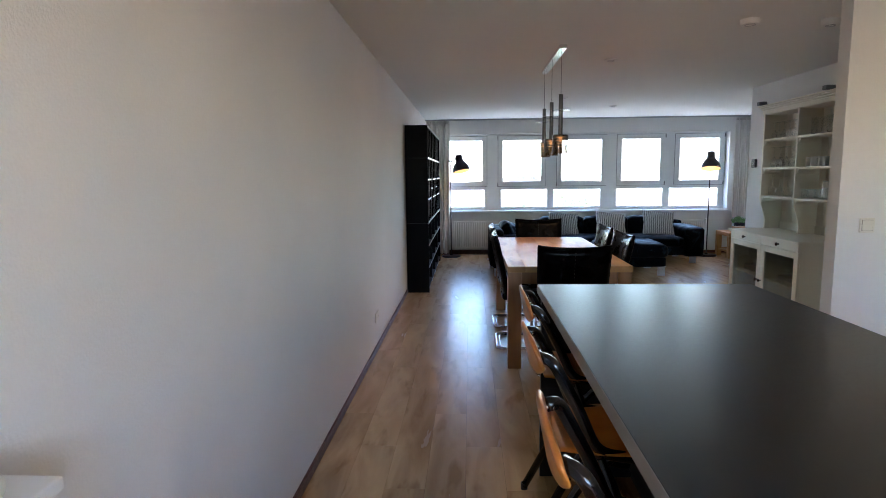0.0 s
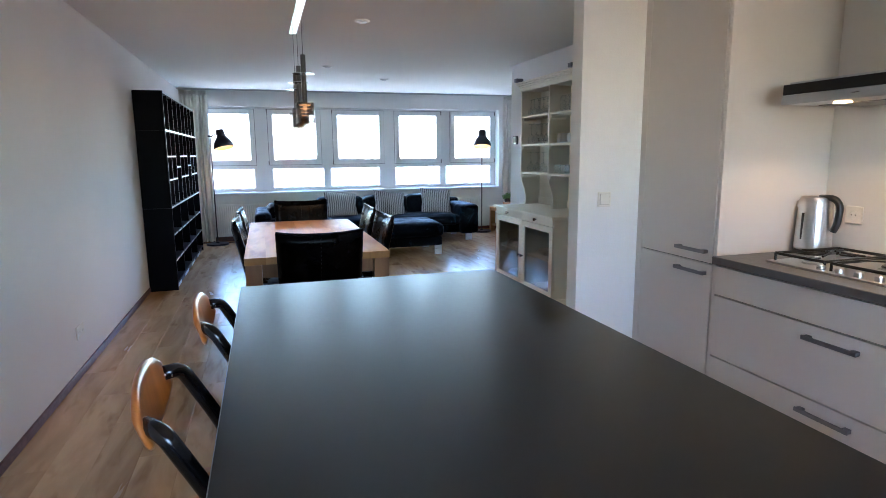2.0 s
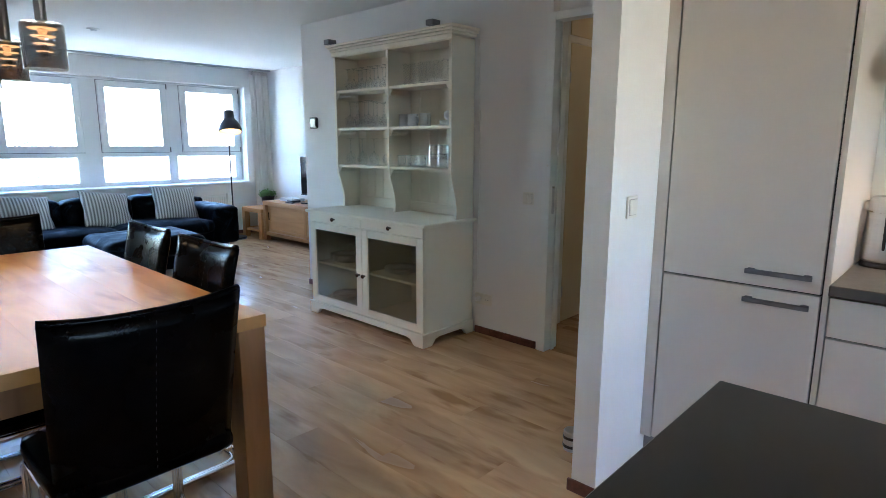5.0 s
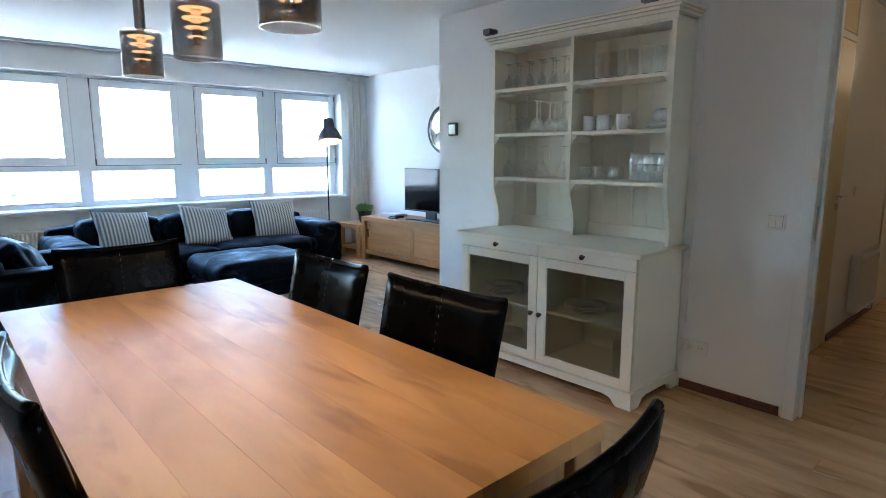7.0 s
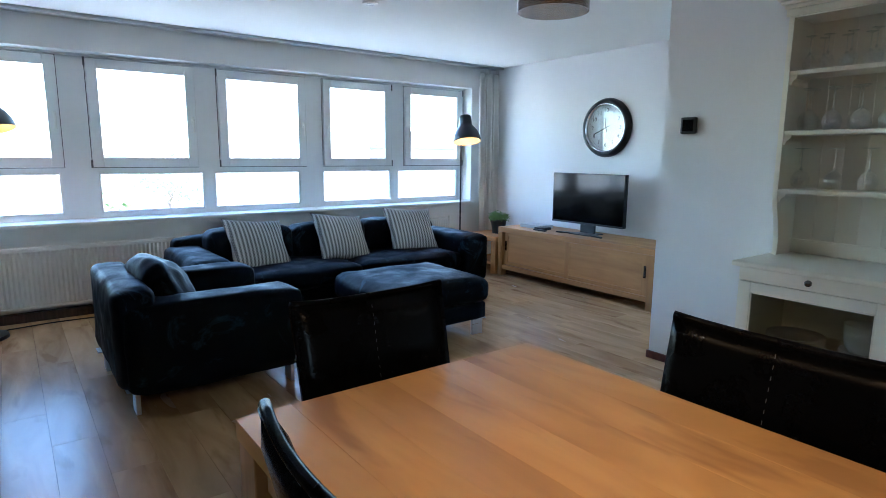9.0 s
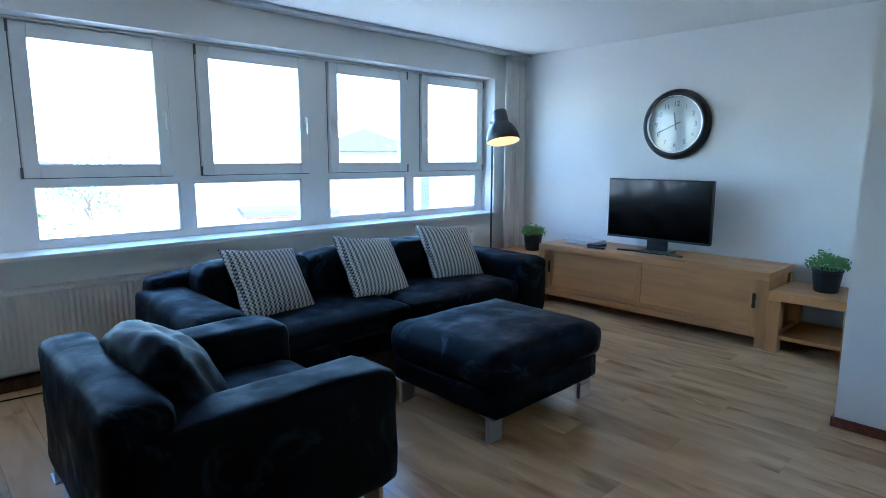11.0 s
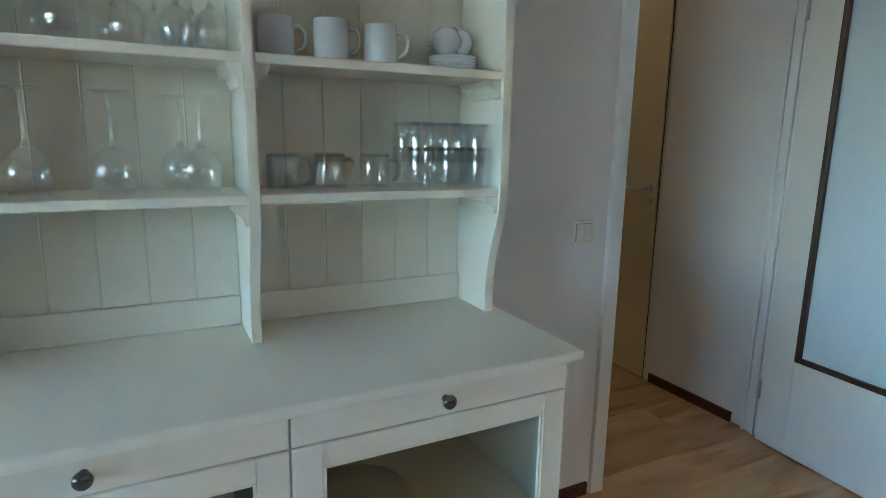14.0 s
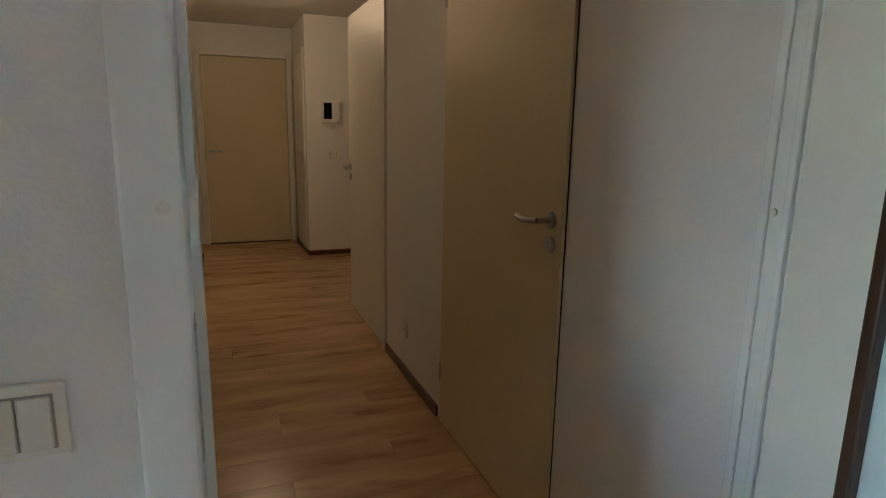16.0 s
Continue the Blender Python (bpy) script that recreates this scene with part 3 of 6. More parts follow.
# ---- radiators ----
def radiator(name, x0, x1, y0, y1, z0, z1, m=None, valve=True):
    """A panel radiator that faces -y, with pressed flutes, a top grille and brackets."""
    L = x1 - x0
    rd = thing(name, m or Matrix.Translation((x0, y0, 0)), "white enamelled panel radiator with vertical flutes", "radiator", "radiators")
    D = y1 - y0
    n = max(4, int(L / 0.033))
    bm = bmesh.new()
    rows = []
    for k in range(n * 2 + 1):
        x = L * k / (n * 2)
        y = 0.0 if k % 2 else 0.008
        rows.append((bm.verts.new((x, y, z0 + 0.02)), bm.verts.new((x, y, z1 - 0.02))))
    for p, q in zip(rows, rows[1:]):
        bm.faces.new((p[0], q[0], q[1], p[1]))
    part("front_panel", join(bm, box(0, L, 0.0, 0.012, z0, z0 + 0.025, 0.003), box(0, L, 0.0, 0.012, z1 - 0.025, z1, 0.003), box(0, L, 0.009, 0.016, z0 + 0.01, z1 - 0.01)), M_RAD, rd)
    part("back_panel", box(0, L, D - 0.02, D - 0.006, z0, z1, 0.003), M_RAD, rd)
    part("side_cover", box(-0.004, 0.0, 0.0, D - 0.006, z0, z1), M_RAD, rd)
    part("side_cover", box(L, L + 0.004, 0.0, D - 0.006, z0, z1), M_RAD, rd)
    slats = [box(0, L, 0.0, 0.006, z1, z1 + 0.008), box(0, L, D - 0.012, D - 0.006, z1, z1 + 0.008)]
    for k in range(int(L / 0.025) + 1):
        slats.append(box(k * 0.025, k * 0.025 + 0.007, 0.006, D - 0.012, z1 + 0.001, z1 + 0.007))
    part("top_grille", join(*slats), M_RAD, rd)
    for k in (0.12, L - 0.12):
        part("wall_bracket", box(k - 0.015, k + 0.015, D - 0.006, D + 0.002, z0, z1 - 0.05), M_RAD, rd)
    if valve:
        part("thermostat_valve", join(rod((L + 0.045, D * 0.4, z1 - 0.06), (L + 0.045, D * 0.4, z1 + 0.03), 0.021, n=14), tube([(L + 0.045, D * 0.4, z1 - 0.06), (L + 0.045, D * 0.4, 0.06), (L + 0.045, D, 0.06)], 0.008, bend=0.03)), M_PAINT, rd, "white valve on a pipe")
    return rd


radiator("radiator", -0.20, 2.08, YW - 0.105, YW - 0.016, 0.11, 0.60, valve=False)
radiator("radiator", 2.22, 4.34, YW - 0.105, YW - 0.016, 0.11, 0.60)
tagged(part("pipe_casing", box(XL + 0.014, 1.9, YW - 0.075, YW - 0.015, 0.0, 0.075, 0.005), M_BEAD), "dark timber casing over floor pipes", "casing")
tagged(part("cable", tube([(-0.6, 10.62, 0.006), (-0.2, 10.56, 0.006), (0.25, 10.63, 0.006), (0.7, 10.60, 0.006), (1.0, 10.66, 0.006)], 0.005, n=8, bend=0.1), M_DARKPL), "black cable lying on the floor", "cable")


# ---- floor lamps ----
def floor_lamp(x, y, turn, tilt, face):
    fl = thing("floor_lamp", pose(x, y, 0, 0, 0, turn), "dark grey metal floor lamp with a lit dome shade", "lamp", "floor lamps")
    M_L = M_LAMP
    part("base", lathe([(0, 0), (0.165, 0), (0.17, 0.006), (0.165, 0.028), (0.03, 0.034), (0.022, 0.05), (0, 0.05)], 40), M_L, fl, smooth=False)
    part("pole", tube([(0, 0, 0.04), (0, 0, 1.66), (0.035, 0, 1.72), (0.115, 0, 1.735)], 0.0095, n=12, bend=0.05), M_L, fl, smooth=True)
    part("cross_knob", rod((-0.035, 0, 1.70), (0.045, 0, 1.70), 0.014, n=12), M_L, fl)
    a = radians(face - turn)
    m = Matrix.Translation((0.15, 0, 1.735)) @ Matrix.Rotation(radians(tilt), 4, Vector((math.sin(a), -math.cos(a), 0))) @ Matrix.Translation((0, 0, -0.23))
    shade = part("shade", lathe([(0.155, 0.0), (0.158, 0.004), (0.150, 0.055), (0.128, 0.11), (0.098, 0.155), (0.076, 0.178), (0.070, 0.20), (0.067, 0.275), (0.060, 0.295), (0.0, 0.297), (0.0, 0.29), (0.056, 0.288), (0.062, 0.20), (0.092, 0.15), (0.122, 0.107), (0.144, 0.053), (0.151, 0.0), (0.155, 0.0)], 40, m), M_L, fl, smooth=True)
    part("inner_lining", lathe([(0.1495, 0.002), (0.1425, 0.053), (0.1205, 0.106), (0.0905, 0.148), (0.058, 0.19), (0, 0.19)], 36, m), M_SHADEIN, fl, "white lining lit orange", smooth=True)
    part("bulb", lathe([(0, 0.05), (0.022, 0.056), (0.034, 0.085), (0.026, 0.12), (0.014, 0.15), (0, 0.15)], 18, m), M_BULB, fl, "glowing warm bulb", smooth=True)
    return fl


M_LAMP = mat("dark_lamp", (0.022, 0.024, 0.028), 0.42, var=0.15, bump=0.05)
floor_lamp(-0.20, 10.42, 0, 16, -45)
floor_lamp(4.285, 10.42, -110, 16, -110)


# ---- sofa group ----
M_PIP = mat("sofa_seam", (0.012, 0.014, 0.02), 0.6, var=0.2)


def plate_leg(x, y, ax, parent):
    """A flat steel leg folded from plate."""
    dx, dy = (0.05, 0.012) if ax == "x" else (0.012, 0.05)
    part("steel_leg", join(box(x - dx, x + dx, y - dy, y + dy, 0, 0.135, 0.003), box(x - 0.05, x + 0.05, y - 0.05, y + 0.05, 0.128, 0.136, 0.002)), M_STEEL, parent, "brushed steel plate leg")


def sofa():
    sf = thing("sofa", Matrix.Translation((0, 0, 0)), "three-seat navy blue suede sofa with steel legs below the windows", "sofa")
    part("base", soft(1.10, 3.80, 9.52, 10.42, 0.13, 0.30, 0.03, 0.0, 0.002, 8), M_SOFA, sf, smooth=True)
    for k, (a, b) in enumerate(((1.34, 2.47), (2.475, 3.56))):
        part("seat_cushion", soft(a, b, 9.45, 10.22, 0.27, 0.435, 0.06, 0.022, 0.006, 12, k * 3.1), M_SOFA, sf, smooth=True)
    part("arm", soft(1.05, 1.345, 9.42, 10.42, 0.12, 0.585, 0.055, 0.012, 0.006, 12, 7.0), M_SOFA, sf, smooth=True)
    part("arm", soft(3.555, 3.86, 9.42, 10.42, 0.12, 0.585, 0.055, 0.012, 0.006, 12, 9.0), M_SOFA, sf, smooth=True)
    part("back", soft(1.12, 3.80, 10.27, 10.47, 0.13, 0.66, 0.06, 0.01, 0.006, 12, 2.0), M_SOFA, sf, smooth=True)
    for k in range(3):
        a = 1.35 + k * 0.737
        part("back_cushion", soft(a, a + 0.73, 10.05, 10.31, 0.41, 0.725, 0.07, 0.014, 0.012, 16, 11 + k * 2.7), M_SOFA, sf, smooth=True)
    for x, y in ((1.2, 9.56), (3.73, 9.58), (1.2, 10.36), (3.73, 10.36)):
        plate_leg(x, y, "x", sf)


sofa()


def armchair():
    ac = thing("armchair", Matrix.Translation((0, 0, 0)), "wide navy blue suede armchair with a slumped back cushion", "armchair")
    part("base", soft(0.46, 1.36, 8.36, 9.36, 0.12, 0.30, 0.03, 0.0, 0.002, 8), M_SOFA, ac, smooth=True)
    part("seat_cushion", soft(0.62, 1.385, 8.575, 9.135, 0.26, 0.43, 0.06, 0.02, 0.006, 10, 1.3), M_SOFA, ac, smooth=True)
    part("arm", soft(0.46, 1.41, 8.30, 8.575, 0.105, 0.585, 0.06, 0.010, 0.006, 12, 3.3), M_SOFA, ac, smooth=True)
    part("arm", soft(0.46, 1.41, 9.135, 9.41, 0.105, 0.585, 0.06, 0.010, 0.006, 12, 5.3), M_SOFA, ac, smooth=True)
    part("back", soft(0.42, 0.62, 8.35, 9.36, 0.14, 0.67, 0.05, 0.010, 0.008, 16, 8.3), M_SOFA, ac, smooth=True)
    bm = soft(-0.12, 0.12, -0.31, 0.31, -0.20, 0.20, 0.10, 0.045, 0.020, 18, 15.3)
    bmesh.ops.transform(bm, matrix=pose(0.73, 8.85, 0.535, 0, -26, 0), verts=bm.verts[:])
    part("back_cushion", bm, M_SOFA, ac, smooth=True)
    for x, y in ((0.50, 8.42), (1.34, 8.40), (0.46, 9.22), (1.34, 9.30)):
        plate_leg(x, y, "y", ac)


armchair()


def ottoman():
    ot = thing("ottoman", Matrix.Translation((0, 0, 0)), "square navy blue suede footstool with steel legs", "ottoman")
    part("base", soft(2.03, 2.91, 8.36, 9.14, 0.125, 0.27, 0.03, 0.004, 0.003, 9), M_SOFA, ot, smooth=True)
    part("cushion", soft(2.01, 2.93, 8.33, 9.17, 0.255, 0.455, 0.07, 0.02, 0.007, 14, 21.0), M_SOFA, ot, smooth=True)
    for x, y in ((2.08, 8.42), (2.86, 8.42), (2.08, 9.08), (2.86, 9.08)):
        plate_leg(x, y, "x", ot)


ottoman()


def check_fabric():
    m = bpy.data.materials.new("houndstooth_cloth")
    m.use_nodes = True
    n, l = m.node_tree.nodes, m.node_tree.links
    b = n["Principled BSDF"]
    b.inputs["Roughness"].default_value = 0.9
    co = n.new("ShaderNodeTexCoord")
    ck = n.new("ShaderNodeTexChecker")
    ck.inputs["Scale"].default_value = 84.0
    ck.inputs["Color1"].default_value, ck.inputs["Color2"].default_value = (0.012, 0.013, 0.018, 1), (0.50, 0.49, 0.46, 1)
    mp = n.new("ShaderNodeMapping")
    mp.inputs["Scale"].default_value = (1.0, 0.001, 0.9)
    mp.inputs["Location"].default_value = (0, 0.003, 0)
    l.new(co.outputs["Object"], mp.inputs["Vector"])
    l.new(mp.outputs[0], ck.inputs["Vector"])
    wv = n.new("ShaderNodeTexWave")
    wv.bands_direction = "X"
    wv.inputs["Scale"].default_value, wv.inputs["Distortion"].default_value = 9.9, 0.4
    l.new(co.outputs["Object"], wv.inputs["Vector"])
    rp = n.new("ShaderNodeValToRGB")
    rp.color_ramp.elements[0].position, rp.color_ramp.elements[0].color = 0.42, (0.03, 0.032, 0.04, 1)
    rp.color_ramp.elements[1].position, rp.color_ramp.elements[1].color = 0.62, (0.60, 0.59, 0.56, 1)
    l.new(wv.outputs["Fac"], rp.inputs[0])
    mx = n.new("ShaderNodeMix")
    mx.data_type = "RGBA"
    mx.inputs[0].default_value = 0.48
    l.new(ck.outputs[0], mx.inputs[6])
    l.new(rp.outputs[0], mx.inputs[7])
    l.new(mx.outputs[2], b.inputs["Base Color"])
    nz = n.new("ShaderNodeTexNoise")
    nz.inputs["Scale"].default_value = 400
    l.new(co.outputs["Object"], nz.inputs["Vector"])
    bp = n.new("ShaderNodeBump")
    bp.inputs["Strength"].default_value, bp.inputs["Distance"].default_value = 0.3, 0.003
    l.new(nz.outputs[0], bp.inputs["Height"])
    l.new(bp.outputs[0], b.inputs["Normal"])
    return m


M_CHECK = check_fabric()


def pillow(m, seed):
    """A square scatter cushion, pinched at its corners."""
    bm = bmesh.new()
    N, S = 18, 0.262
    grid = {}
    for side in (1, -1):
        for i in range(N + 1):
            for j in range(N + 1):
                u, v = 2 * i / N - 1, 2 * j / N - 1
                edge = abs(u) > 0.999 or abs(v) > 0.999
                if edge and side < 0:
                    grid[side, i, j] = grid[1, i, j]
                    continue
                t = 0.085 * ((1 - u ** 2) * (1 - v ** 2)) ** 0.42
                k = 1 - 0.11 * (1 - abs(u * v)) * (1 if edge else max(abs(u), abs(v)))
                w = 0.006 * noise.noise(Vector((u * 3 + seed, v * 3, side * 2.0)))
                grid[side, i, j] = bm.verts.new((S * u * k, side * t + w, S * v * k))
        for i in range(N):
            for j in range(N):
                q = [grid[side, i, j], grid[side, i + 1, j], grid[side, i + 1, j + 1], grid[side, i, j + 1]]
                if len(set(q)) == 4:
                    bm.faces.new(q)
    bmesh.ops.recalc_face_normals(bm, faces=bm.faces[:])
    ob = part("scatter_cushion", bm, M_CHECK, smooth=True)
    ob.matrix_basis = m
    return tagged(ob, "black and white houndstooth scatter cushion on the sofa", "cushion", "cushions on the sofa")


pillow(pose(1.71, 9.935, 0.600, -41, 5, 4), 1)
pillow(pose(2.50, 9.945, 0.600, -41, 7, 0), 5)
pillow(pose(3.29, 9.965, 0.610, -38, 4, -8), 9)


# ---- television corner ----
def tv_unit():
    X0, X1, Y0, Y1, Z = 4.52, 5.075, 7.985, 10.01, 0.560
    tu = thing("tv_unit", Matrix.Translation((0, 0, 0)), "low oak television unit with two sliding doors", "tv unit")
    part("top", box(X0, X1, Y0, Y1, Z - 0.055, Z, 0.004), M_OAK, tu)
    for y in (Y0, Y1 - 0.07):
        part("leg", box(X0, X0 + 0.07, y, y + 0.07, 0, Z - 0.056, 0.004), M_OAKZ, tu)
        part("leg", box(X1 - 0.07, X1, y, y + 0.07, 0, Z - 0.056, 0.004), M_OAKZ, tu)
        part("side_panel", box(X0 + 0.071, X1 - 0.071, y + 0.02, y + 0.05, 0.07, Z - 0.056), M_OAK, tu)
    part("bottom_rail", box(X0 + 0.008, X0 + 0.05, Y0 + 0.071, Y1 - 0.071, 0.075, 0.125, 0.003), M_OAK, tu)
    part("bottom_panel", box(X0 + 0.051, X1 - 0.02, Y0 + 0.071, Y1 - 0.071, 0.085, 0.115), M_OAK, tu)
    part("back_panel", box(X1 - 0.03, X1 - 0.015, Y0 + 0.071, Y1 - 0.071, 0.116, Z - 0.056), M_OAK, tu)
    mid = (Y0 + Y1) / 2
    for k, (a, b) in enumerate(((Y0 + 0.073, mid + 0.02), (mid - 0.02, Y1 - 0.073))):
        dx = 0.012 if k == 0 else 0.036
        door = part("sliding_door", box(X0 + dx + 0.008, X0 + dx + 0.020, a, b, 0.128, Z - 0.058), M_OAK, tu)
        w = 0.055
        for q in (box(X0 + dx, X0 + dx + 0.022, a, a + w, 0.128, Z - 0.058, 0.002), box(X0 + dx, X0 + dx + 0.022, b - w, b, 0.128, Z - 0.058, 0.002)):
            part("stile", q, M_OAKZ, door)
        for q in (box(X0 + dx, X0 + dx + 0.021, a + w, b - w, 0.128, 0.165, 0.002), box(X0 + dx, X0 + dx + 0.021, a + w, b - w, Z - 0.098, Z - 0.058, 0.002)):
            part("rail", q, M_OAK, door)
        hy = a + 0.012 if k == 0 else b - 0.036
        part("pull", join(box(X0 + dx - 0.003, X0 + dx + 0.002, hy, hy + 0.024, 0.29, 0.40, 0.001), box(X0 + dx - 0.004, X0 + dx + 0.0, hy + 0.006, hy + 0.018, 0.30, 0.39)), M_KNOB, door, "dark recessed metal pull")


tv_unit()


def side_table(y0, y1, label):
    X0, X1, Z = 4.49, 5.06, 0.437
    st = thing("side_table", Matrix.Translation((0, 0, 0)), label, "side table", "oak side tables")
    part("top", box(X0, X1, y0, y1, Z - 0.06, Z, 0.004), M_OAK, st)
    for y in (y0, y1 - 0.08):
        for x in (X0, X1 - 0.08):
            part("leg", box(x, x + 0.08, y, y + 0.08, 0, Z - 0.061, 0.004), M_OAKZ, st)
    part("lower_shelf", box(X0 + 0.02, X1 - 0.02, y0 + 0.081, y1 - 0.081, 0.10, 0.13, 0.003), M_OAK, st)
    for y in (y0 + 0.02, y1 - 0.05):
        part("side_rail", box(X0 + 0.081, X1 - 0.081, y, y + 0.03, 0.095, 0.135), M_OAK, st)


side_table(7.44, 7.975, "square oak side table with a low shelf below a plant")
side_table(10.02, 10.56, "square oak side table in the corner beside the curtain")


def television():
    tv = thing("television", Matrix.Translation((0, 0, 0)), "flat black television switched off on a swivel stand", "television")
    part("housing", box(4.806, 4.85, 8.53, 9.455, 0.665, 1.187, 0.006), M_DARKPL, tv)
    part("screen", box(4.8025, 4.8065, 8.54, 9.445, 0.682, 1.178, 0.001), M_SCREEN, tv, "glossy dark screen")
    part("bezel", box(4.801, 4.808, 8.53, 9.455, 0.663, 0.679, 0.002), M_DARKPL, tv)
    part("back_hump", box(4.85, 4.885, 8.72, 9.26, 0.70, 1.02, 0.015), M_DARKPL, tv)
    part("neck", box(4.83, 4.86, 8.90, 9.08, 0.572, 0.70, 0.004), M_DARKPL, tv)
    part("foot", join(box(4.70, 4.93, 8.86, 9.12, 0.5605, 0.572, 0.003), prism([(-0.12, -0.29), (-0.09, -0.29), (0.0, -0.1), (0.0, 0.1), (-0.09, 0.29), (-0.12, 0.29), (-0.05, 0.0)], 0.5605, 0.575, Matrix.Translation((4.80, 8.99, 0)))), M_DARKPL, tv, "dark metal V-shaped foot")


television()
tagged(part("media_player", join(box(4.70, 4.90, 9.52, 9.84, 0.563, 0.602, 0.004)), mat("silver_plastic", (0.46, 0.47, 0.48), 0.4, var=0.04)), "silver media player box on the oak unit", "media player")
tagged(part("receiver_box", join(box(4.64, 4.78, 9.44, 9.56, 0.563, 0.590, 0.004)), M_DARKPL), "small black receiver box on the oak unit", "receiver")
tagged(part("remote_control", box(4.59, 4.63, 9.36, 9.53, 0.562, 0.578, 0.006), M_DARKPL), "black remote control on the oak unit", "remote control")


def plant(x, y, z, seed, label):
    rnd = random.Random(seed)
    pl = thing("potted_plant", Matrix.Translation((x, y, z)), label, "plant", "potted plants")
    part("pot", lathe([(0, 0.0), (0.068, 0.0), (0.075, 0.006), (0.093, 0.145), (0.098, 0.15), (0.098, 0.162), (0.089, 0.162), (0.082, 0.14), (0, 0.14)], 32), M_POT, pl, smooth=False)
    part("soil", lathe([(0.082, 0.138), (0.04, 0.146), (0, 0.144)], 16), M_SOIL, pl)
    bm = bmesh.new()
    stems = bmesh.new()
    for k in range(62):
        a, rr = rnd.uniform(0, 6.283), 0.115 * math.sqrt(rnd.uniform(0.02, 1.0))
        top = Vector((rr * math.cos(a), rr * math.sin(a), 0.165 + rnd.uniform(0.25, 1.0) * 0.11 * (1.15 - rr / 0.14)))
        foot = Vector((0.4 * top.x, 0.4 * top.y, 0.14))
        if k % 3 == 0:
            tube([foot, (foot + top) / 2 + Vector((0, 0, 0.02)), top], 0.0016, n=5, bm=stems)
        for q in range(13):
            c = top + Vector((rnd.gauss(0, 0.018), rnd.gauss(0, 0.018), rnd.gauss(0, 0.014)))
            d = Vector((rnd.gauss(0, 1), rnd.gauss(0, 1), rnd.gauss(0.5, 0.7))).normalized()
            s = d.orthogonal().normalized()
            s = Matrix.Rotation(rnd.uniform(0, 6.28), 3, d) @ s
            L, W = rnd.uniform(0.014, 0.024), rnd.uniform(0.006, 0.011)
            up = d.cross(s) * 0.003
            vs = [bm.verts.new(p) for p in (c, c + s * L * 0.5 + d.cross(s) * W, c + s * L, c + s * L * 0.5 - d.cross(s) * W)]
            mid = bm.verts.new(c + s * L * 0.5 - d * 0.003)
            for i in range(4):
                bm.faces.new((vs[i], vs[(i + 1) % 4], mid))
    part("stems", stems, M_LEAF, pl)
    part("foliage", bm, M_LEAF, pl, "dense small bright green leaves")


plant(4.76, 10.27, 0.437, 3, "bushy green herb in a black pot in the corner")
plant(4.78, 7.70, 0.437, 8, "bushy green herb in a black pot on an oak side table")


def wall_clock():
    wc = thing("wall_clock", pose(XT, 9.0, 1.655, 0, -90, 0), "large round wall clock with a white face and thick black rim", "clock")
    # local z points into the room, local x up
    part("rim", lathe([(0.235, 0.0), (0.30, 0.0), (0.302, 0.02), (0.285, 0.055), (0.262, 0.068), (0.248, 0.062), (0.244, 0.035), (0.235, 0.034), (0.235, 0.0)], 72), M_DARKPL, wc, "glossy black rim", smooth=True)
    part("inner_ring", lathe([(0.2445, 0.034), (0.2475, 0.058), (0.240, 0.060), (0.232, 0.045), (0.232, 0.030), (0.2445, 0.034)], 72), M_CHROME, wc, "bright metal inner ring", smooth=True)
    part("face", lathe([(0.236, 0.001), (0.236, 0.026), (0.0, 0.026)], 72), M_CLOCKFACE, wc)
    for k in range(1, 13):
        a = radians(90 - 30 * k)
        u, v = 0.175 * math.cos(a), 0.175 * math.sin(a)   # u to the viewer's right, v up
        # viewer looks along +x: right is -y, up is +z
        part("numeral", letters(str(k), 0.058, 0.0008, Matrix(((0, 1, 0, v), (-1, 0, 0, -u), (0, 0, 1, 0.0275), (0, 0, 0, 1)))), M_DARKPL, wc, "thin black numeral")
    ticks = []
    for k in range(60):
        a = 2 * math.pi * k / 60
        t = box(0.205, 0.212, -0.0012, 0.0012, 0.0265, 0.0275)
        bmesh.ops.transform(t, matrix=Matrix.Rotation(a, 4, "Z"), verts=t.verts[:])
        ticks.append(t)
    part("minute_marks", join(*ticks), M_DARKPL, wc)
    for nm, hour, L, w, z in (("hour_pointer", 11.68, 0.105, 0.006, 0.030), ("minute_pointer", 8.2, 0.165, 0.0045, 0.033), ("second_pointer", 8.25, 0.17, 0.0015, 0.036)):
        t = box(-0.05, L, -w, w, z, z + 0.0015)
        bmesh.ops.transform(t, matrix=Matrix.Rotation(-radians(hour * 30), 4, "Z"), verts=t.verts[:])
        part(nm, t, M_DARKPL, wc)
    part("cover_glass", lathe([(0.240, 0.046), (0.0, 0.0465), (0.0, 0.0475), (0.240, 0.047), (0.240, 0.046)], 72), M_COVER, wc, "clear cover glass")


wall_clock()
th = thing("thermostat", Matrix.Translation((XC, 7.13, 1.554)), "small square black thermostat on the white wall", "thermostat")
part("wall_plate", box(-0.012, -0.0, -0.034, 0.034, -0.034, 0.034, 0.003), M_PLASTIC, th)
part("body", box(-0.040, -0.0125, -0.051, 0.051, -0.051, 0.051, 0.010, 3), M_DARKPL, th)
part("display", box(-0.0415, -0.0395, -0.036, 0.036, -0.036, 0.036, 0.001), M_SCREEN, th)


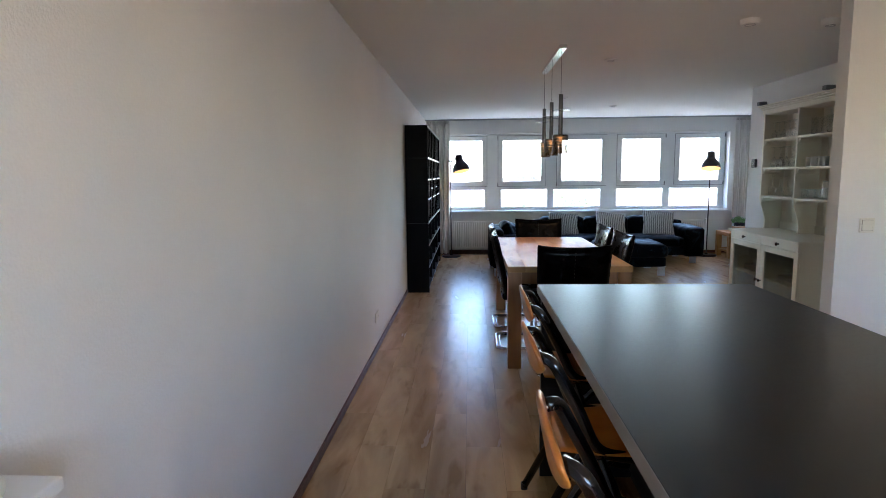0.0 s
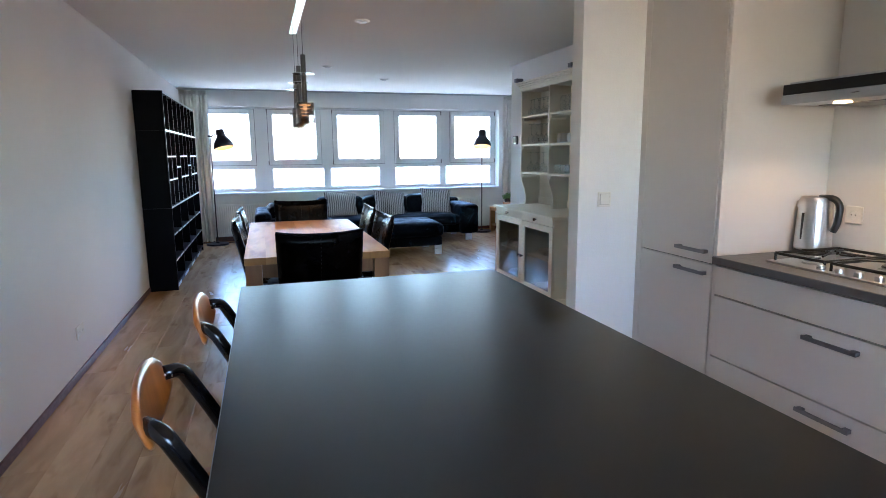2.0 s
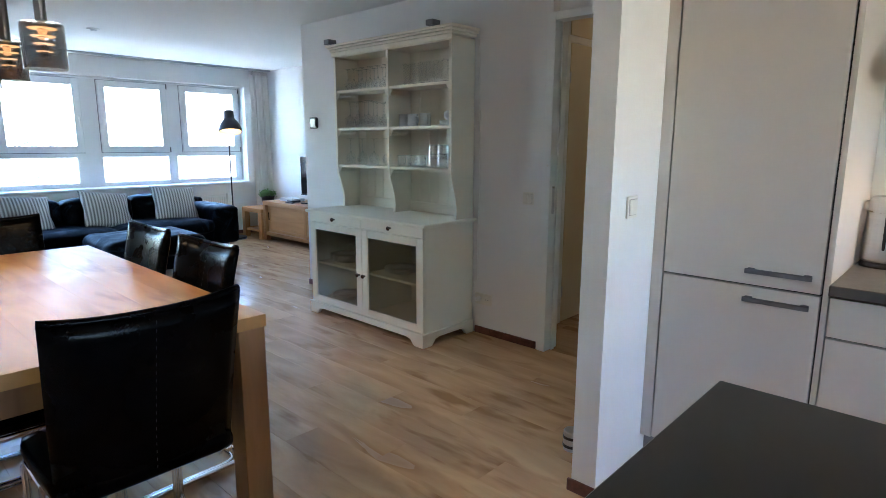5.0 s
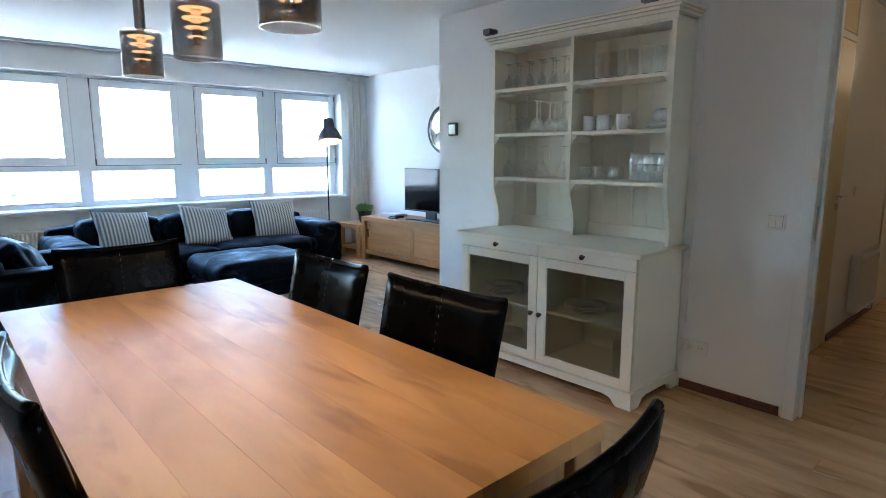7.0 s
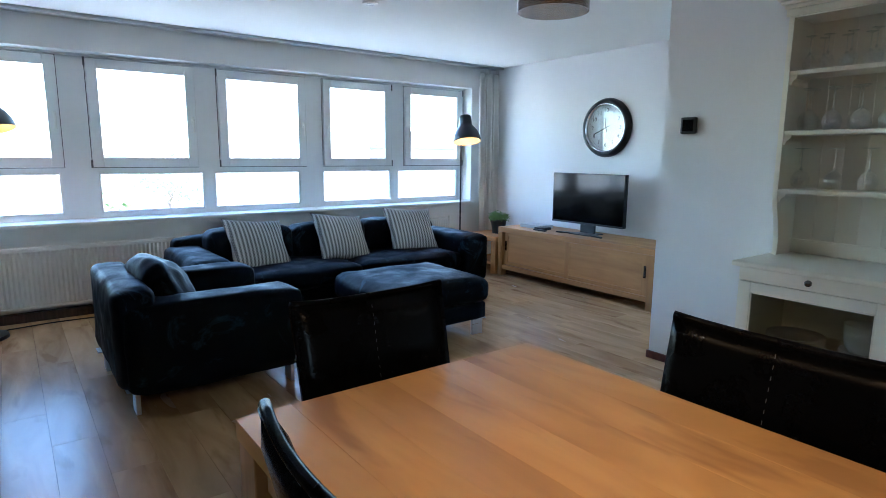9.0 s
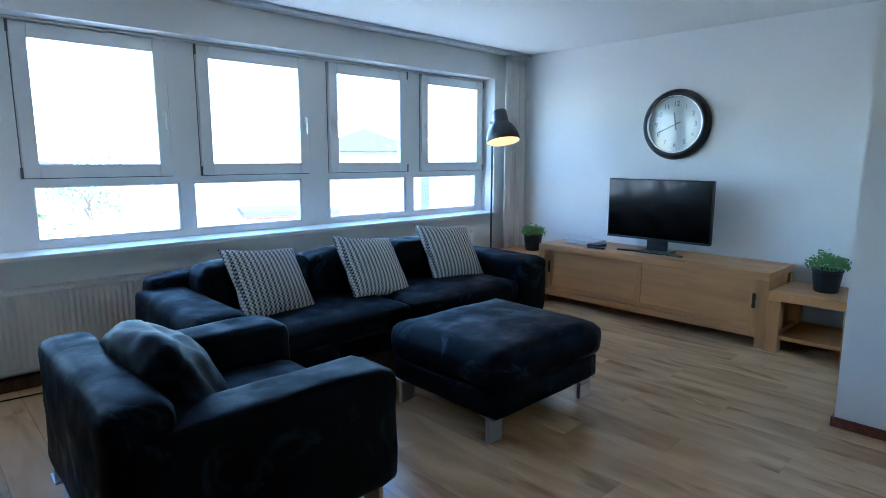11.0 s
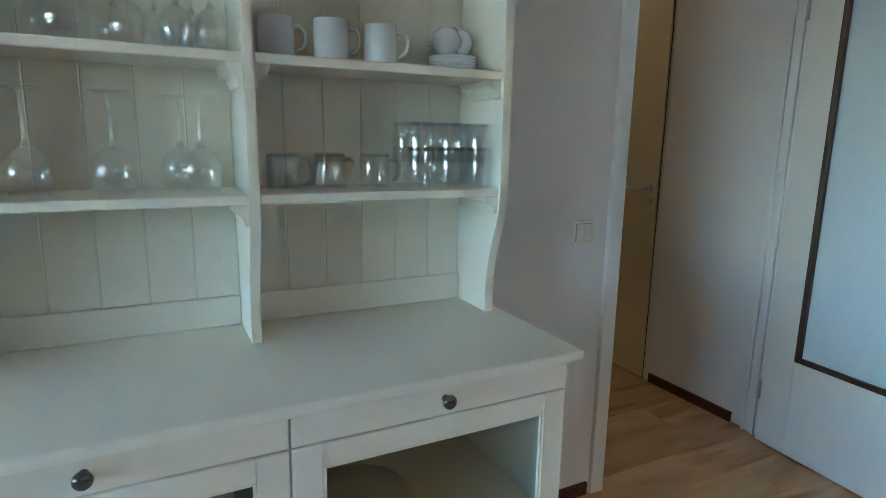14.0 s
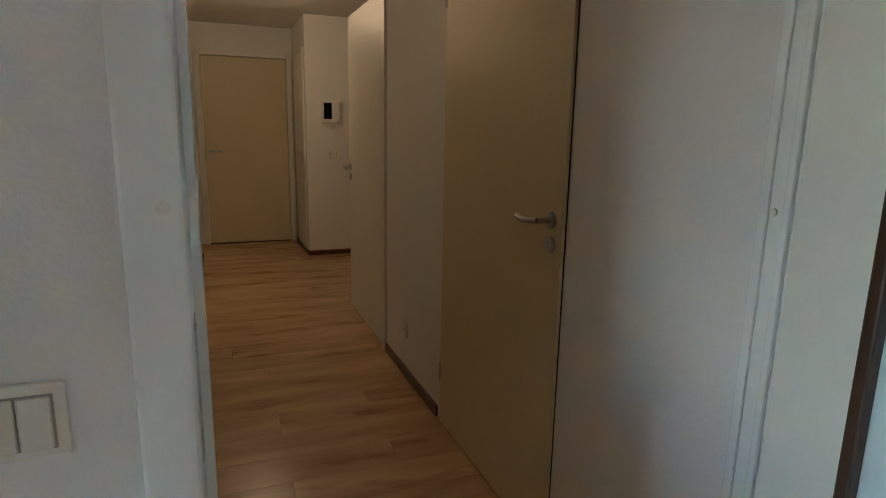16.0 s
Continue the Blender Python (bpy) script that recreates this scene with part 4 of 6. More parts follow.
# ---- tall black shelving on the party wall ----
def bookcase():
    X0, X1, Y0, Y1, Z1 = XL + 0.004, -0.372, 7.222, 9.95, 2.055
    bc = thing("bookcase", Matrix.Translation((0, 0, 0)), "tall black bookcase of many open pigeonholes, nearly empty", "bookcase")
    n = 8
    for z0, z1 in ((0.0, 0.868), (0.871, 1.660), (1.663, Z1)):
        part("end_panel", box(X0, X1, Y0, Y0 + 0.022, z0, z1, 0.0015), M_BLACK, bc)
        part("end_panel", box(X0, X1, Y1 - 0.022, Y1, z0, z1, 0.0015), M_BLACK, bc)
    part("back_board", box(X0, X0 + 0.008, Y0 + 0.022, Y1 - 0.022, 0.06, Z1 - 0.022), M_BLACK, bc)
    part("plinth", box(X0 + 0.01, X1 - 0.025, Y0 + 0.022, Y1 - 0.022, 0, 0.06), M_BLACK, bc)
    step = (Y1 - Y0 - 0.022) / n
    for z in (0.06, 0.30, 0.575, 0.862, 1.655, Z1 - 0.022):
        sh = part("shelf_board", box(X0 + 0.008, X1 - 0.004, Y0 + 0.022, Y1 - 0.022, z, z + 0.021), M_BLACK, bc)
        if z in (0.862, 1.655, Z1 - 0.022):
            part("edge_strip", box(X1 - 0.004, X1 - 0.001, Y0 + 0.022, Y1 - 0.022, z + 0.002, z + 0.020), M_SHELFEDGE, sh, "pale worn edge strip")
    for k in range(1, n):
        y = Y0 + 0.011 + k * step
        part("divider", box(X0 + 0.008, X1 - 0.008, y - 0.009, y + 0.009, 0.883, 1.655), M_BLACK, bc)
        part("divider", box(X0 + 0.008, X1 - 0.008, y - 0.009, y + 0.009, 1.676, Z1 - 0.022), M_BLACK, bc)
        for z0, z1 in ((0.884, 1.654), (1.677, Z1 - 0.023)):
            part("edge_strip", box(X1 - 0.008, X1 - 0.006, y - 0.0013, y + 0.0013, z0, z1), M_SHELFEDGE, bc, "thin worn edge strip")
        if k % 2 == 0:
            part("divider", box(X0 + 0.008, X1 - 0.008, y - 0.009, y + 0.009, 0.081, 0.862), M_BLACK, bc)
    for k in range(n):
        a, b = Y0 + 0.022 + k * step, Y0 + k * step + step
        for z in ((1.39, 1.145) if k % 3 != 2 else (1.27,)):
            sb = part("pigeonhole_shelf", box(X0 + 0.008, X1 - 0.010, a + 0.001, b - 0.001, z, z + 0.018), M_BLACK, bc)
            part("edge_strip", box(X1 - 0.010, X1 - 0.007, a + 0.001, b - 0.001, z + 0.001, z + 0.017), M_SHELFEDGE, sb, "pale worn edge strip")
        for z in (0.30, 0.575):
            part("label_holder", box(X1 - 0.0035, X1 - 0.0005, a + 0.035, b - 0.035, z + 0.003, z + 0.018), M_SHELFEDGE, bc)
        if k % 2 == 0:
            part("foot_plate", box(X1 - 0.0245, X1 - 0.018, a + 0.04, b + 0.06, 0.004, 0.056, 0.001), M_SHELFEDGE, bc, "pale plate along the foot")


bookcase()

# ---- dining table ----
def dining_table():
    X0, X1, Y0, Y1, Z = 0.411, 1.322, 4.37, 6.37, 0.780
    dt = thing("dining_table", Matrix.Translation((0, 0, 0)), "solid oak dining table with thick square legs, worn top", "table")
    n = 7
    w = (X1 - X0) / n
    for k in range(n):
        b = box(X0 + k * w + 0.0001, X0 + (k + 1) * w - 0.0001, Y0, Y1, Z - 0.045, Z, 0.0004, 1)
        part("plank", b, M_TABLE, dt)
    for x in (X0 + 0.004, X1 - 0.104):
        for y in (Y0 + 0.004, Y1 - 0.104):
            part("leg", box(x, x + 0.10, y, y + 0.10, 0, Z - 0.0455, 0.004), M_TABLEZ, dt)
    for x in (X0 + 0.03, X1 - 0.055):
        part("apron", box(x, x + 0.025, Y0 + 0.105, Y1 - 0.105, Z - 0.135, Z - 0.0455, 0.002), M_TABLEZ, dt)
    for y in (Y0 + 0.03, Y1 - 0.055):
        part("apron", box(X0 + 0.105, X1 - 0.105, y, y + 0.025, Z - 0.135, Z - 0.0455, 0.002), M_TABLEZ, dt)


dining_table()


def dining_chair():
    """Faces +y; origin on the floor under the seat."""
    dc = thing("dining_chair", pose(0.857, 4.425, 0), "black leather cantilever dining chair on chromed tubes", "chair", "dining chairs")
    W = 0.255
    def back(u, v):
        x = (2 * u - 1)
        z = 0.43 + v * 0.505 + 0.016 * abs(x) ** 2.5 * v
        return (x * W * (0.95 + 0.05 * v), -0.205 - 0.10 * v ** 1.3 + 0.028 * x * x, z)
    part("backrest", shell(back, 14, 12, 0.046), M_LEATHER, dc, smooth=True)
    # top welt and the two seams down the back pad
    pts = [Vector(back(i / 16, 0.985)) + Vector((0, 0.0, 0.012)) for i in range(17)]
    part("top_welt", tube(pts, 0.011, n=8), M_LEATHER, dc, smooth=True)
    for side, off in ((1, 0.0245), (-1, -0.0245)):
        st = [Vector(back(0.5, k / 40)) + Vector((0, off, 0)) for k in range(2, 40)]
        stitches = bmesh.new()
        for a, b in zip(st[::2], st[1::2]):
            rod(a, a + (b - a) * 0.75, 0.0009, n=5, bm=stitches)
        part("stitching", stitches, M_SEAM, dc, "pale grey stitched seam")
    part("seat", soft(-0.245, 0.245, -0.225, 0.235, 0.415, 0.488, 0.03, 0.008, 0.002, 8), M_LEATHER, dc, smooth=True)
    for r, dx in ((0.0115, 0.0), (0.008, 0.030)):
        a = 0.235 - dx
        path = [(-a, -0.19, 0.405), (-a, 0.235 - dx, 0.405), (-a, 0.25 - dx, r + 0.001), (-a, -0.27 + dx, r + 0.001), (a, -0.27 + dx, r + 0.001), (a, 0.25 - dx, r + 0.001), (a, 0.235 - dx, 0.405), (a, -0.19, 0.405)]
        part("tube_frame", tube(path, r, n=10, bend=0.06), M_CHROME, dc, "bent chrome tube", smooth=True)
    return dc


first = dining_chair()
copy_thing(first, pose(0.895, 6.325, 0, 0, 0, 180))
copy_thing(first, pose(1.145, 5.68, 0, 0, 0, 90))
copy_thing(first, pose(1.145, 5.01, 0, 0, 0, 92))
copy_thing(first, pose(0.635, 5.77, 0, 0, 0, -90))
copy_thing(first, pose(0.630, 5.07, 0, 0, 0, -91))


# ---- pendant lamp over the table ----
def pendant():
    pd = thing("pendant_lamp", Matrix.Translation((0.855, 5.325, H)), "chrome ceiling bar with three smoked glass pendants, lit", "lamp")
    part("ceiling_bar", box(-0.03, 0.03, -0.56, 0.56, -0.03, 0.0, 0.004), M_CHROME, pd)
    for y in (-0.47, 0.05, 0.55):
        z = -(H - 1.615)
        part("wire", tube([(0, y, -0.03), (0, y, z + 0.44)], 0.0016, n=6), M_DARKPL, pd)
        st = part("stem", rod((0, y, z + 0.145), (0, y, z + 0.46), 0.017, n=20), M_SMOKEMETAL, pd, "dark chrome tube", smooth=False)
        part("spreader", rod((0, y, z + 0.335), (0, y, z + 0.337), 0.075, n=24), M_CHROME, st)
        gl = part("glass_shade", lathe([(0.017, 0.147), (0.059, 0.145), (0.063, 0.140), (0.063, 0.0), (0.0605, 0.0), (0.0605, 0.139), (0.057, 0.142), (0.017, 0.144)], 40, Matrix.Translation((0, y, z))), M_SMOKE, pd, "smoked glass cylinder", smooth=True)
        gl.visible_shadow = False
        core = part("lamp_core", lathe([(0, 0.035), (0.008, 0.035), (0.009, 0.040), (0.012, 0.06), (0.015, 0.144), (0, 0.144)], 20, Matrix.Translation((0, y, z))), M_CHROME, gl, smooth=True)
        rings = bmesh.new()
        for k in range(4):
            a, r = 0.126 - 0.024 * k, 0.042 - 0.006 * k
            lathe([(0.016, a), (r, a + 0.001), (r, a + 0.003), (0.016, a + 0.004), (0.016, a)], 24, Matrix.Translation((0, y, z)), rings)
        part("light_ring", rings, M_RING, gl, "stacked glowing rings")


pendant()


def ceiling_disc(name, x, y, r, h, label, cat):
    cd = thing(name, Matrix.Translation((x, y, H)), label, cat)
    part("housing", lathe([(0, 0), (r, 0), (r, -h * 0.4), (r * 0.9, -h), (0, -h)], 32), M_PAINT, cd)
    part("inner_ring", lathe([(r * 0.55, -h), (r * 0.55, -h - 0.004), (r * 0.45, -h - 0.004), (r * 0.45, -h), (r * 0.55, -h)], 28), M_STEEL, cd)


ceiling_disc("smoke_detector", 1.96, 4.15, 0.062, 0.034, "round white smoke detector on the ceiling", "smoke detector")
ceiling_disc("smoke_detector", 2.49, 4.19, 0.055, 0.040, "round white smoke detector near the partition", "smoke detector")
ceiling_disc("ceiling_spot", 1.36, 5.39, 0.056, 0.014, "flat white ceiling spotlight, switched off", "spotlight")
ceiling_disc("ceiling_spot", 2.24, 8.92, 0.056, 0.014, "flat white ceiling spotlight, switched off", "spotlight")
ceiling_disc("ceiling_spot", 1.346, 7.85, 0.056, 0.014, "flat white ceiling spotlight, switched off", "spotlight")


# ---- switches and sockets ----
def wall_fitting(name, m, label, rockers=1, socket=False, w=0.084, h=0.084):
    """Local x runs along the wall, y up, z into the room."""
    wf = thing(name, m, label, "socket" if socket else "switch")
    part("cover_plate", box(-w / 2, w / 2, -h / 2, h / 2, 0.0, 0.009, 0.004), M_PLASTIC, wf)
    if socket:
        n = max(1, round(w / 0.08))
        for k in range(n):
            cx = (k - (n - 1) / 2) * 0.071
            part("outlet_cup", lathe([(0.022, 0.0095), (0.022, 0.011), (0.0195, 0.011), (0.0185, 0.0095), (0, 0.0095)], 24, Matrix.Translation((cx, 0, 0))), M_PLASTIC, wf)
            for q in (-0.0095, 0.0095):
                part("contact_hole", rod((cx + q, 0, 0.0090), (cx + q, 0, 0.0102), 0.003, n=8), M_DARKPL, wf)
    else:
        rw = (w - 0.026) / rockers
        for k in range(rockers):
            x0 = -w / 2 + 0.013 + k * rw
            part("rocker", box(x0 + 0.0008, x0 + rw - 0.0008, -h / 2 + 0.013, h / 2 - 0.013, 0.0095, 0.014, 0.002), M_PLASTIC, wf)
        # slot round the rockers, its shade painted as a darker sheet
        part("rocker_gap", box(-w / 2 + 0.0115, w / 2 - 0.0115, -h / 2 + 0.0115, h / 2 - 0.0115, 0.0091, 0.0097), M_RECESS, wf)
    return wf


FACE_W = lambda x, y, z: pose(x, y, z, 90, 0, -90)   # fixed to a wall that faces -x
FACE_E = lambda x, y, z: pose(x, y, z, 90, 0, 90)
FACE_S = lambda x, y, z: pose(x, y, z, 90, 0, 0)
FACE_N = lambda x, y, z: pose(x, y, z, 90, 0, 180)
wall_fitting("light_switch", FACE_W(XC, 4.748, 1.02), "double cream rocker switch beside the hall door", 2, w=0.090)
wall_fitting("light_switch", FACE_S(2.375, 3.52, 1.146), "cream rocker switch on the partition wall")
wall_fitting("wall_socket", FACE_W(XC, 5.115, 0.262), "double cream wall socket beside the dresser", socket=True, w=0.150)
wall_fitting("wall_socket", FACE_E(XL, 4.86, 0.282), "double cream wall socket low on the wall", socket=True, w=0.150)
wall_fitting("wall_socket", FACE_N(5.67, HS, 0.265), "cream wall socket low in the hall", socket=True)
wall_fitting("light_switch", FACE_S(5.45, HN, 1.09), "cream rocker switch in the hall")
plug = thing("plug", Matrix.Translation((XC - 0.012, 5.150, 0.262)), "white plug with its flex in the wall socket", "plug")
part("plug_body", rod((0.003, 0, 0), (-0.035, 0, 0.0), 0.019, 0.014, n=18), M_PAINT, plug)
part("flex", tube([(-0.033, 0, 0), (-0.055, 0.008, -0.01), (-0.05, 0.035, -0.02), (-0.02, 0.047, 0.03), (0.0, 0.050, 0.12)], 0.0032, n=6, bend=0.02), M_PAINT, plug)


# ---- dresser with glassware ----
def dresser():
    X0, X1 = 2.955, 3.468
    Y0, Y1, YM = 5.215, 6.510, 5.860
    dr = thing("dresser", Matrix.Translation((0, 0, 0)), "ivory lacquered dresser, glass doors below and open shelves above", "dresser")
    # bracket-footed plinth
    out = [(Y0 - 0.012, 0), (Y0 + 0.075, 0), (Y0 + 0.09, 0.012), (Y0 + 0.115, 0.042), (Y0 + 0.16, 0.052), (Y1 - 0.16, 0.052), (Y1 - 0.115, 0.042), (Y1 - 0.09, 0.012), (Y1 - 0.075, 0), (Y1 + 0.012, 0), (Y1 + 0.012, 0.088), (Y0 - 0.012, 0.088)]
    yz = Matrix(((0, 0, 1, 0), (1, 0, 0, 0), (0, 1, 0, 0), (0, 0, 0, 1)))
    part("plinth", prism(out, X0 - 0.012, X0 + 0.012, yz), M_CAB, dr)
    side = [(X0 + 0.0125, 0), (X0 + 0.075, 0), (X0 + 0.11, 0.042), (X0 + 0.15, 0.052), (X1 - 0.15, 0.052), (X1 - 0.11, 0.042), (X1 - 0.075, 0), (X1, 0), (X1, 0.088), (X0 + 0.0125, 0.088)]
    for a, b in ((Y0 - 0.012, Y0 + 0.01), (Y1 - 0.01, Y1 + 0.012)):
        part("plinth_side", prism([(x, z) for x, z in side], -b, -a, Matrix(((1, 0, 0, 0), (0, 0, -1, 0), (0, 1, 0, 0), (0, 0, 0, 1)))), M_CAB, dr)
    part("plinth_moulding", box(X0 - 0.016, X1, Y0 - 0.016, Y1 + 0.016, 0.0885, 0.097, 0.003), M_CAB, dr)
    for a, b in ((Y0, Y0 + 0.022), (Y1 - 0.022, Y1)):
        part("side_panel", box(X0 + 0.022, X1, a, b, 0.0975, 0.826), M_CAB, dr)
    part("floor_panel", box(X0 + 0.022, X1, Y0 + 0.0225, Y1 - 0.0225, 0.0975, 0.115), M_CAB, dr)
    part("middle_panel", box(X0 + 0.022, X1 - 0.012, YM - 0.009, YM + 0.009, 0.1155, 0.826), M_CAB, dr)
    part("back_panel", box(X1 - 0.010, X1, Y0 + 0.0225, Y1 - 0.0225, 0.1155, 0.826), M_CAB, dr)
    for a, b in ((Y0 + 0.0225, YM - 0.0095), (YM + 0.0095, Y1 - 0.0225)):
        part("inner_shelf", box(X0 + 0.05, X1 - 0.011, a, b, 0.405, 0.423, 0.002), M_CAB, dr)
        part("drawer_bottom", box(X0 + 0.025, X1 - 0.011, a, b, 0.742, 0.752), M_CAB, dr)
    part("worktop", box(X0 - 0.022, X1 + 0.004, Y0 - 0.032, Y1 + 0.032, 0.8265, 0.852, 0.008, 3), M_CAB, dr)
    for a, b in ((Y0 + 0.002, YM - 0.002), (YM + 0.002, Y1 - 0.002)):
        dw = part("drawer_front", box(X0 + 0.001, X0 + 0.021, a, b, 0.757, 0.824, 0.003), M_CAB, dr)
        ky = (a + b) / 2
        part("knob", lathe([(0, -0.001), (0.008, 0.0), (0.006, 0.009), (0.010, 0.014), (0.0155, 0.020), (0.0145, 0.027), (0.008, 0.031), (0, 0.032)], 20, Matrix.Translation((X0 + 0.001, ky, 0.795)) @ pose(0, 0, 0, 0, -90, 0)), M_KNOB, dw, "dark metal knob", smooth=True)
    for k, (a, b) in enumerate(((Y0 + 0.002, YM - 0.002), (YM + 0.002, Y1 - 0.002))):
        door = part("door", box(X0 + 0.002, X0 + 0.021, a, a + 0.06, 0.100, 0.753, 0.003), M_CAB, dr)
        part("stile", box(X0 + 0.002, X0 + 0.021, b - 0.06, b, 0.100, 0.753, 0.003), M_CAB, door)
        part("rail", box(X0 + 0.0025, X0 + 0.0205, a + 0.06, b - 0.06, 0.100, 0.148, 0.003), M_CAB, door)
        part("rail", box(X0 + 0.0025, X0 + 0.0205, a + 0.06, b - 0.06, 0.703, 0.753, 0.003), M_CAB, door)
        for q in frame_bars(-b + 0.06, -a - 0.06, 0.148, 0.703, 0, 0.008, 0.007, 0.002):
            bmesh.ops.transform(q, matrix=Matrix(((0, 1, 0, X0 + 0.004), (-1, 0, 0, 0), (0, 0, 1, 0), (0, 0, 0, 1))), verts=q.verts[:])
            part("glazing_bead", q, M_CAB, door)
        g = part("pane", box(X0 + 0.013, X0 + 0.016, a + 0.058, b - 0.058, 0.146, 0.705), M_CABGLASS, door, "clear cabinet glass")
        g.visible_shadow = False
        ky = b - 0.03 if k == 0 else a + 0.03
        part("knob", lathe([(0, -0.001), (0.008, 0.0), (0.006, 0.009), (0.010, 0.014), (0.0155, 0.020), (0.0145, 0.027), (0.008, 0.031), (0, 0.032)], 20, Matrix.Translation((X0 + 0.002, ky, 0.405)) @ pose(0, 0, 0, 0, -90, 0)), M_KNOB, door, "dark metal knob", smooth=True)
    # upper part: three curved uprights, shelves, crown
    XF0 = 3.232
    prof = [(XF0 + 0.055, 0.8525), (XF0 + 0.060, 0.90), (XF0 + 0.058, 0.95), (XF0 + 0.048, 1.00), (XF0 + 0.030, 1.06), (XF0 + 0.012, 1.11), (XF0 + 0.003, 1.15), (XF0, 1.19), (XF0, 2.075), (X1, 2.075), (X1, 0.8525)]
    flat = Matrix(((1, 0, 0, 0), (0, 0, -1, 0), (0, 1, 0, 0), (0, 0, 0, 1)))
    for nm, a, b in (("upright", Y0 + 0.004, Y0 + 0.028), ("upright", YM - 0.011, YM + 0.011), ("upright", Y1 - 0.028, Y1 - 0.004)):
        part(nm, prism(prof, -b, -a, flat), M_CAB, dr)
    for a, b in ((Y0 + 0.0285, YM - 0.0115), (YM + 0.0115, Y1 - 0.0285)):
        n = 6
        w = (b - a) / n
        back = part("back_rail", box(X1 - 0.024, X1 - 0.012, a, b, 0.8525, 0.93, 0.004), M_CAB, dr)
        for k in range(n):
            part("back_board", box(X1 - 0.0112, X1 - 0.0015, a + k * w + 0.0009, a + (k + 1) * w - 0.0009, 0.8525, 2.07, 0.0015, 1), M_CAB, dr)
        part("back_sheet", box(X1 - 0.0095, X1 - 0.0005, a + 0.0002, b - 0.0002, 0.8527, 2.0698), M_CAB, dr)
        for z in (1.203, 1.497, 1.790):
            sh = part("shelf", box(XF0 + 0.004, X1 - 0.0115, a, b, z - 0.022, z, 0.004), M_CAB, dr)
            for y0, sgn in ((a, 1), (b, -1)):
                for x in (XF0 + 0.012,):
                    br = [(0, 0), (0, -0.046), (0.008, -0.046), (0.012, -0.03), (0.02, -0.022), (0.03, -0.016), (0.034, 0)]
                    bm = prism([(p * sgn, q) for p, q in br], x, x + 0.16, Matrix(((0, 0, 1, 0), (1, 0, 0, y0), (0, 1, 0, z - 0.0225), (0, 0, 0, 1))))
                    part("shelf_bracket", bm, M_CAB, sh)
    part("top_panel", box(XF0 + 0.004, X1, Y0 + 0.0285, Y1 - 0.0285, 2.045, 2.075), M_CAB, dr)
    part("frieze", box(XF0 - 0.012, XF0 - 0.0005, Y0 - 0.008, Y1 + 0.008, 2.050, 2.085, 0.003), M_CAB, dr)
    for k, (o, z0, z1) in enumerate(((0.020, 2.0855, 2.105), (0.034, 2.1055, 2.122), (0.046, 2.1225, 2.140))):
        part("crown_moulding", box(XF0 - o, X1, Y0 - o + 0.004, Y1 + o - 0.004, z0, z1, 0.005), M_CAB, dr)
    return X0, X1, Y0, Y1, YM


dresser()

for y in (5.36, 6.72):
    pl = thing("shelf_light", Matrix.Translation((3.43, min(y, 6.50), 2.140)), "small grey clip-on spotlight on the dresser top", "lamp", "dresser spotlights")
    part("arm", box(-0.20, 0.02, -0.012, 0.012, 0.005, 0.018, 0.003), M_HANDLE, pl)
    part("head", box(-0.27, -0.19, -0.032, 0.032, -0.002 + 0.004, 0.040, 0.006), M_HANDLE, pl)
    part("foot", box(-0.01, 0.02, -0.02, 0.02, 0.0, 0.006, 0.002), M_HANDLE, pl)


cord = thing("lamp_cord", Matrix.Translation((XC - 0.007, 5.172, 0)), "white lamp cord with an inline switch beside the dresser", "cable")
part("cord", tube([(0.0, 0.02, 2.14), (0.0, 0.012, 1.95), (0.0, 0.002, 1.62), (0.0, 0.004, 1.40), (0.0, -0.006, 1.05), (0.0, 0.006, 0.70), (0.0, 0.0, 0.40)], 0.0035, n=8, bend=0.08), M_PAINT, cord, smooth=True)
part("inline_switch", box(-0.022, -0.002, -0.016, 0.014, 1.53, 1.60, 0.005), M_PAINT, cord, "white inline switch")


def turned(name, profile, label, cat, group, material, n=24):
    """A turned vessel as one thing with its body as a part."""
    ob = thing(name, Matrix.Translation((0, 0, -50)), label, cat, group)
    part("bowl", lathe(profile, n), material, ob, smooth=True)
    return ob


def place(ob, spots):
    """Sets ob at the first spot and copies of it at the others."""
    m0 = Matrix.Translation(spots[0])
    ob.matrix_basis = m0
    for s in spots[1:]:
        copy_thing(ob, Matrix.Translation(s) @ Matrix.Rotation(s[0] * 40, 4, "Z"))


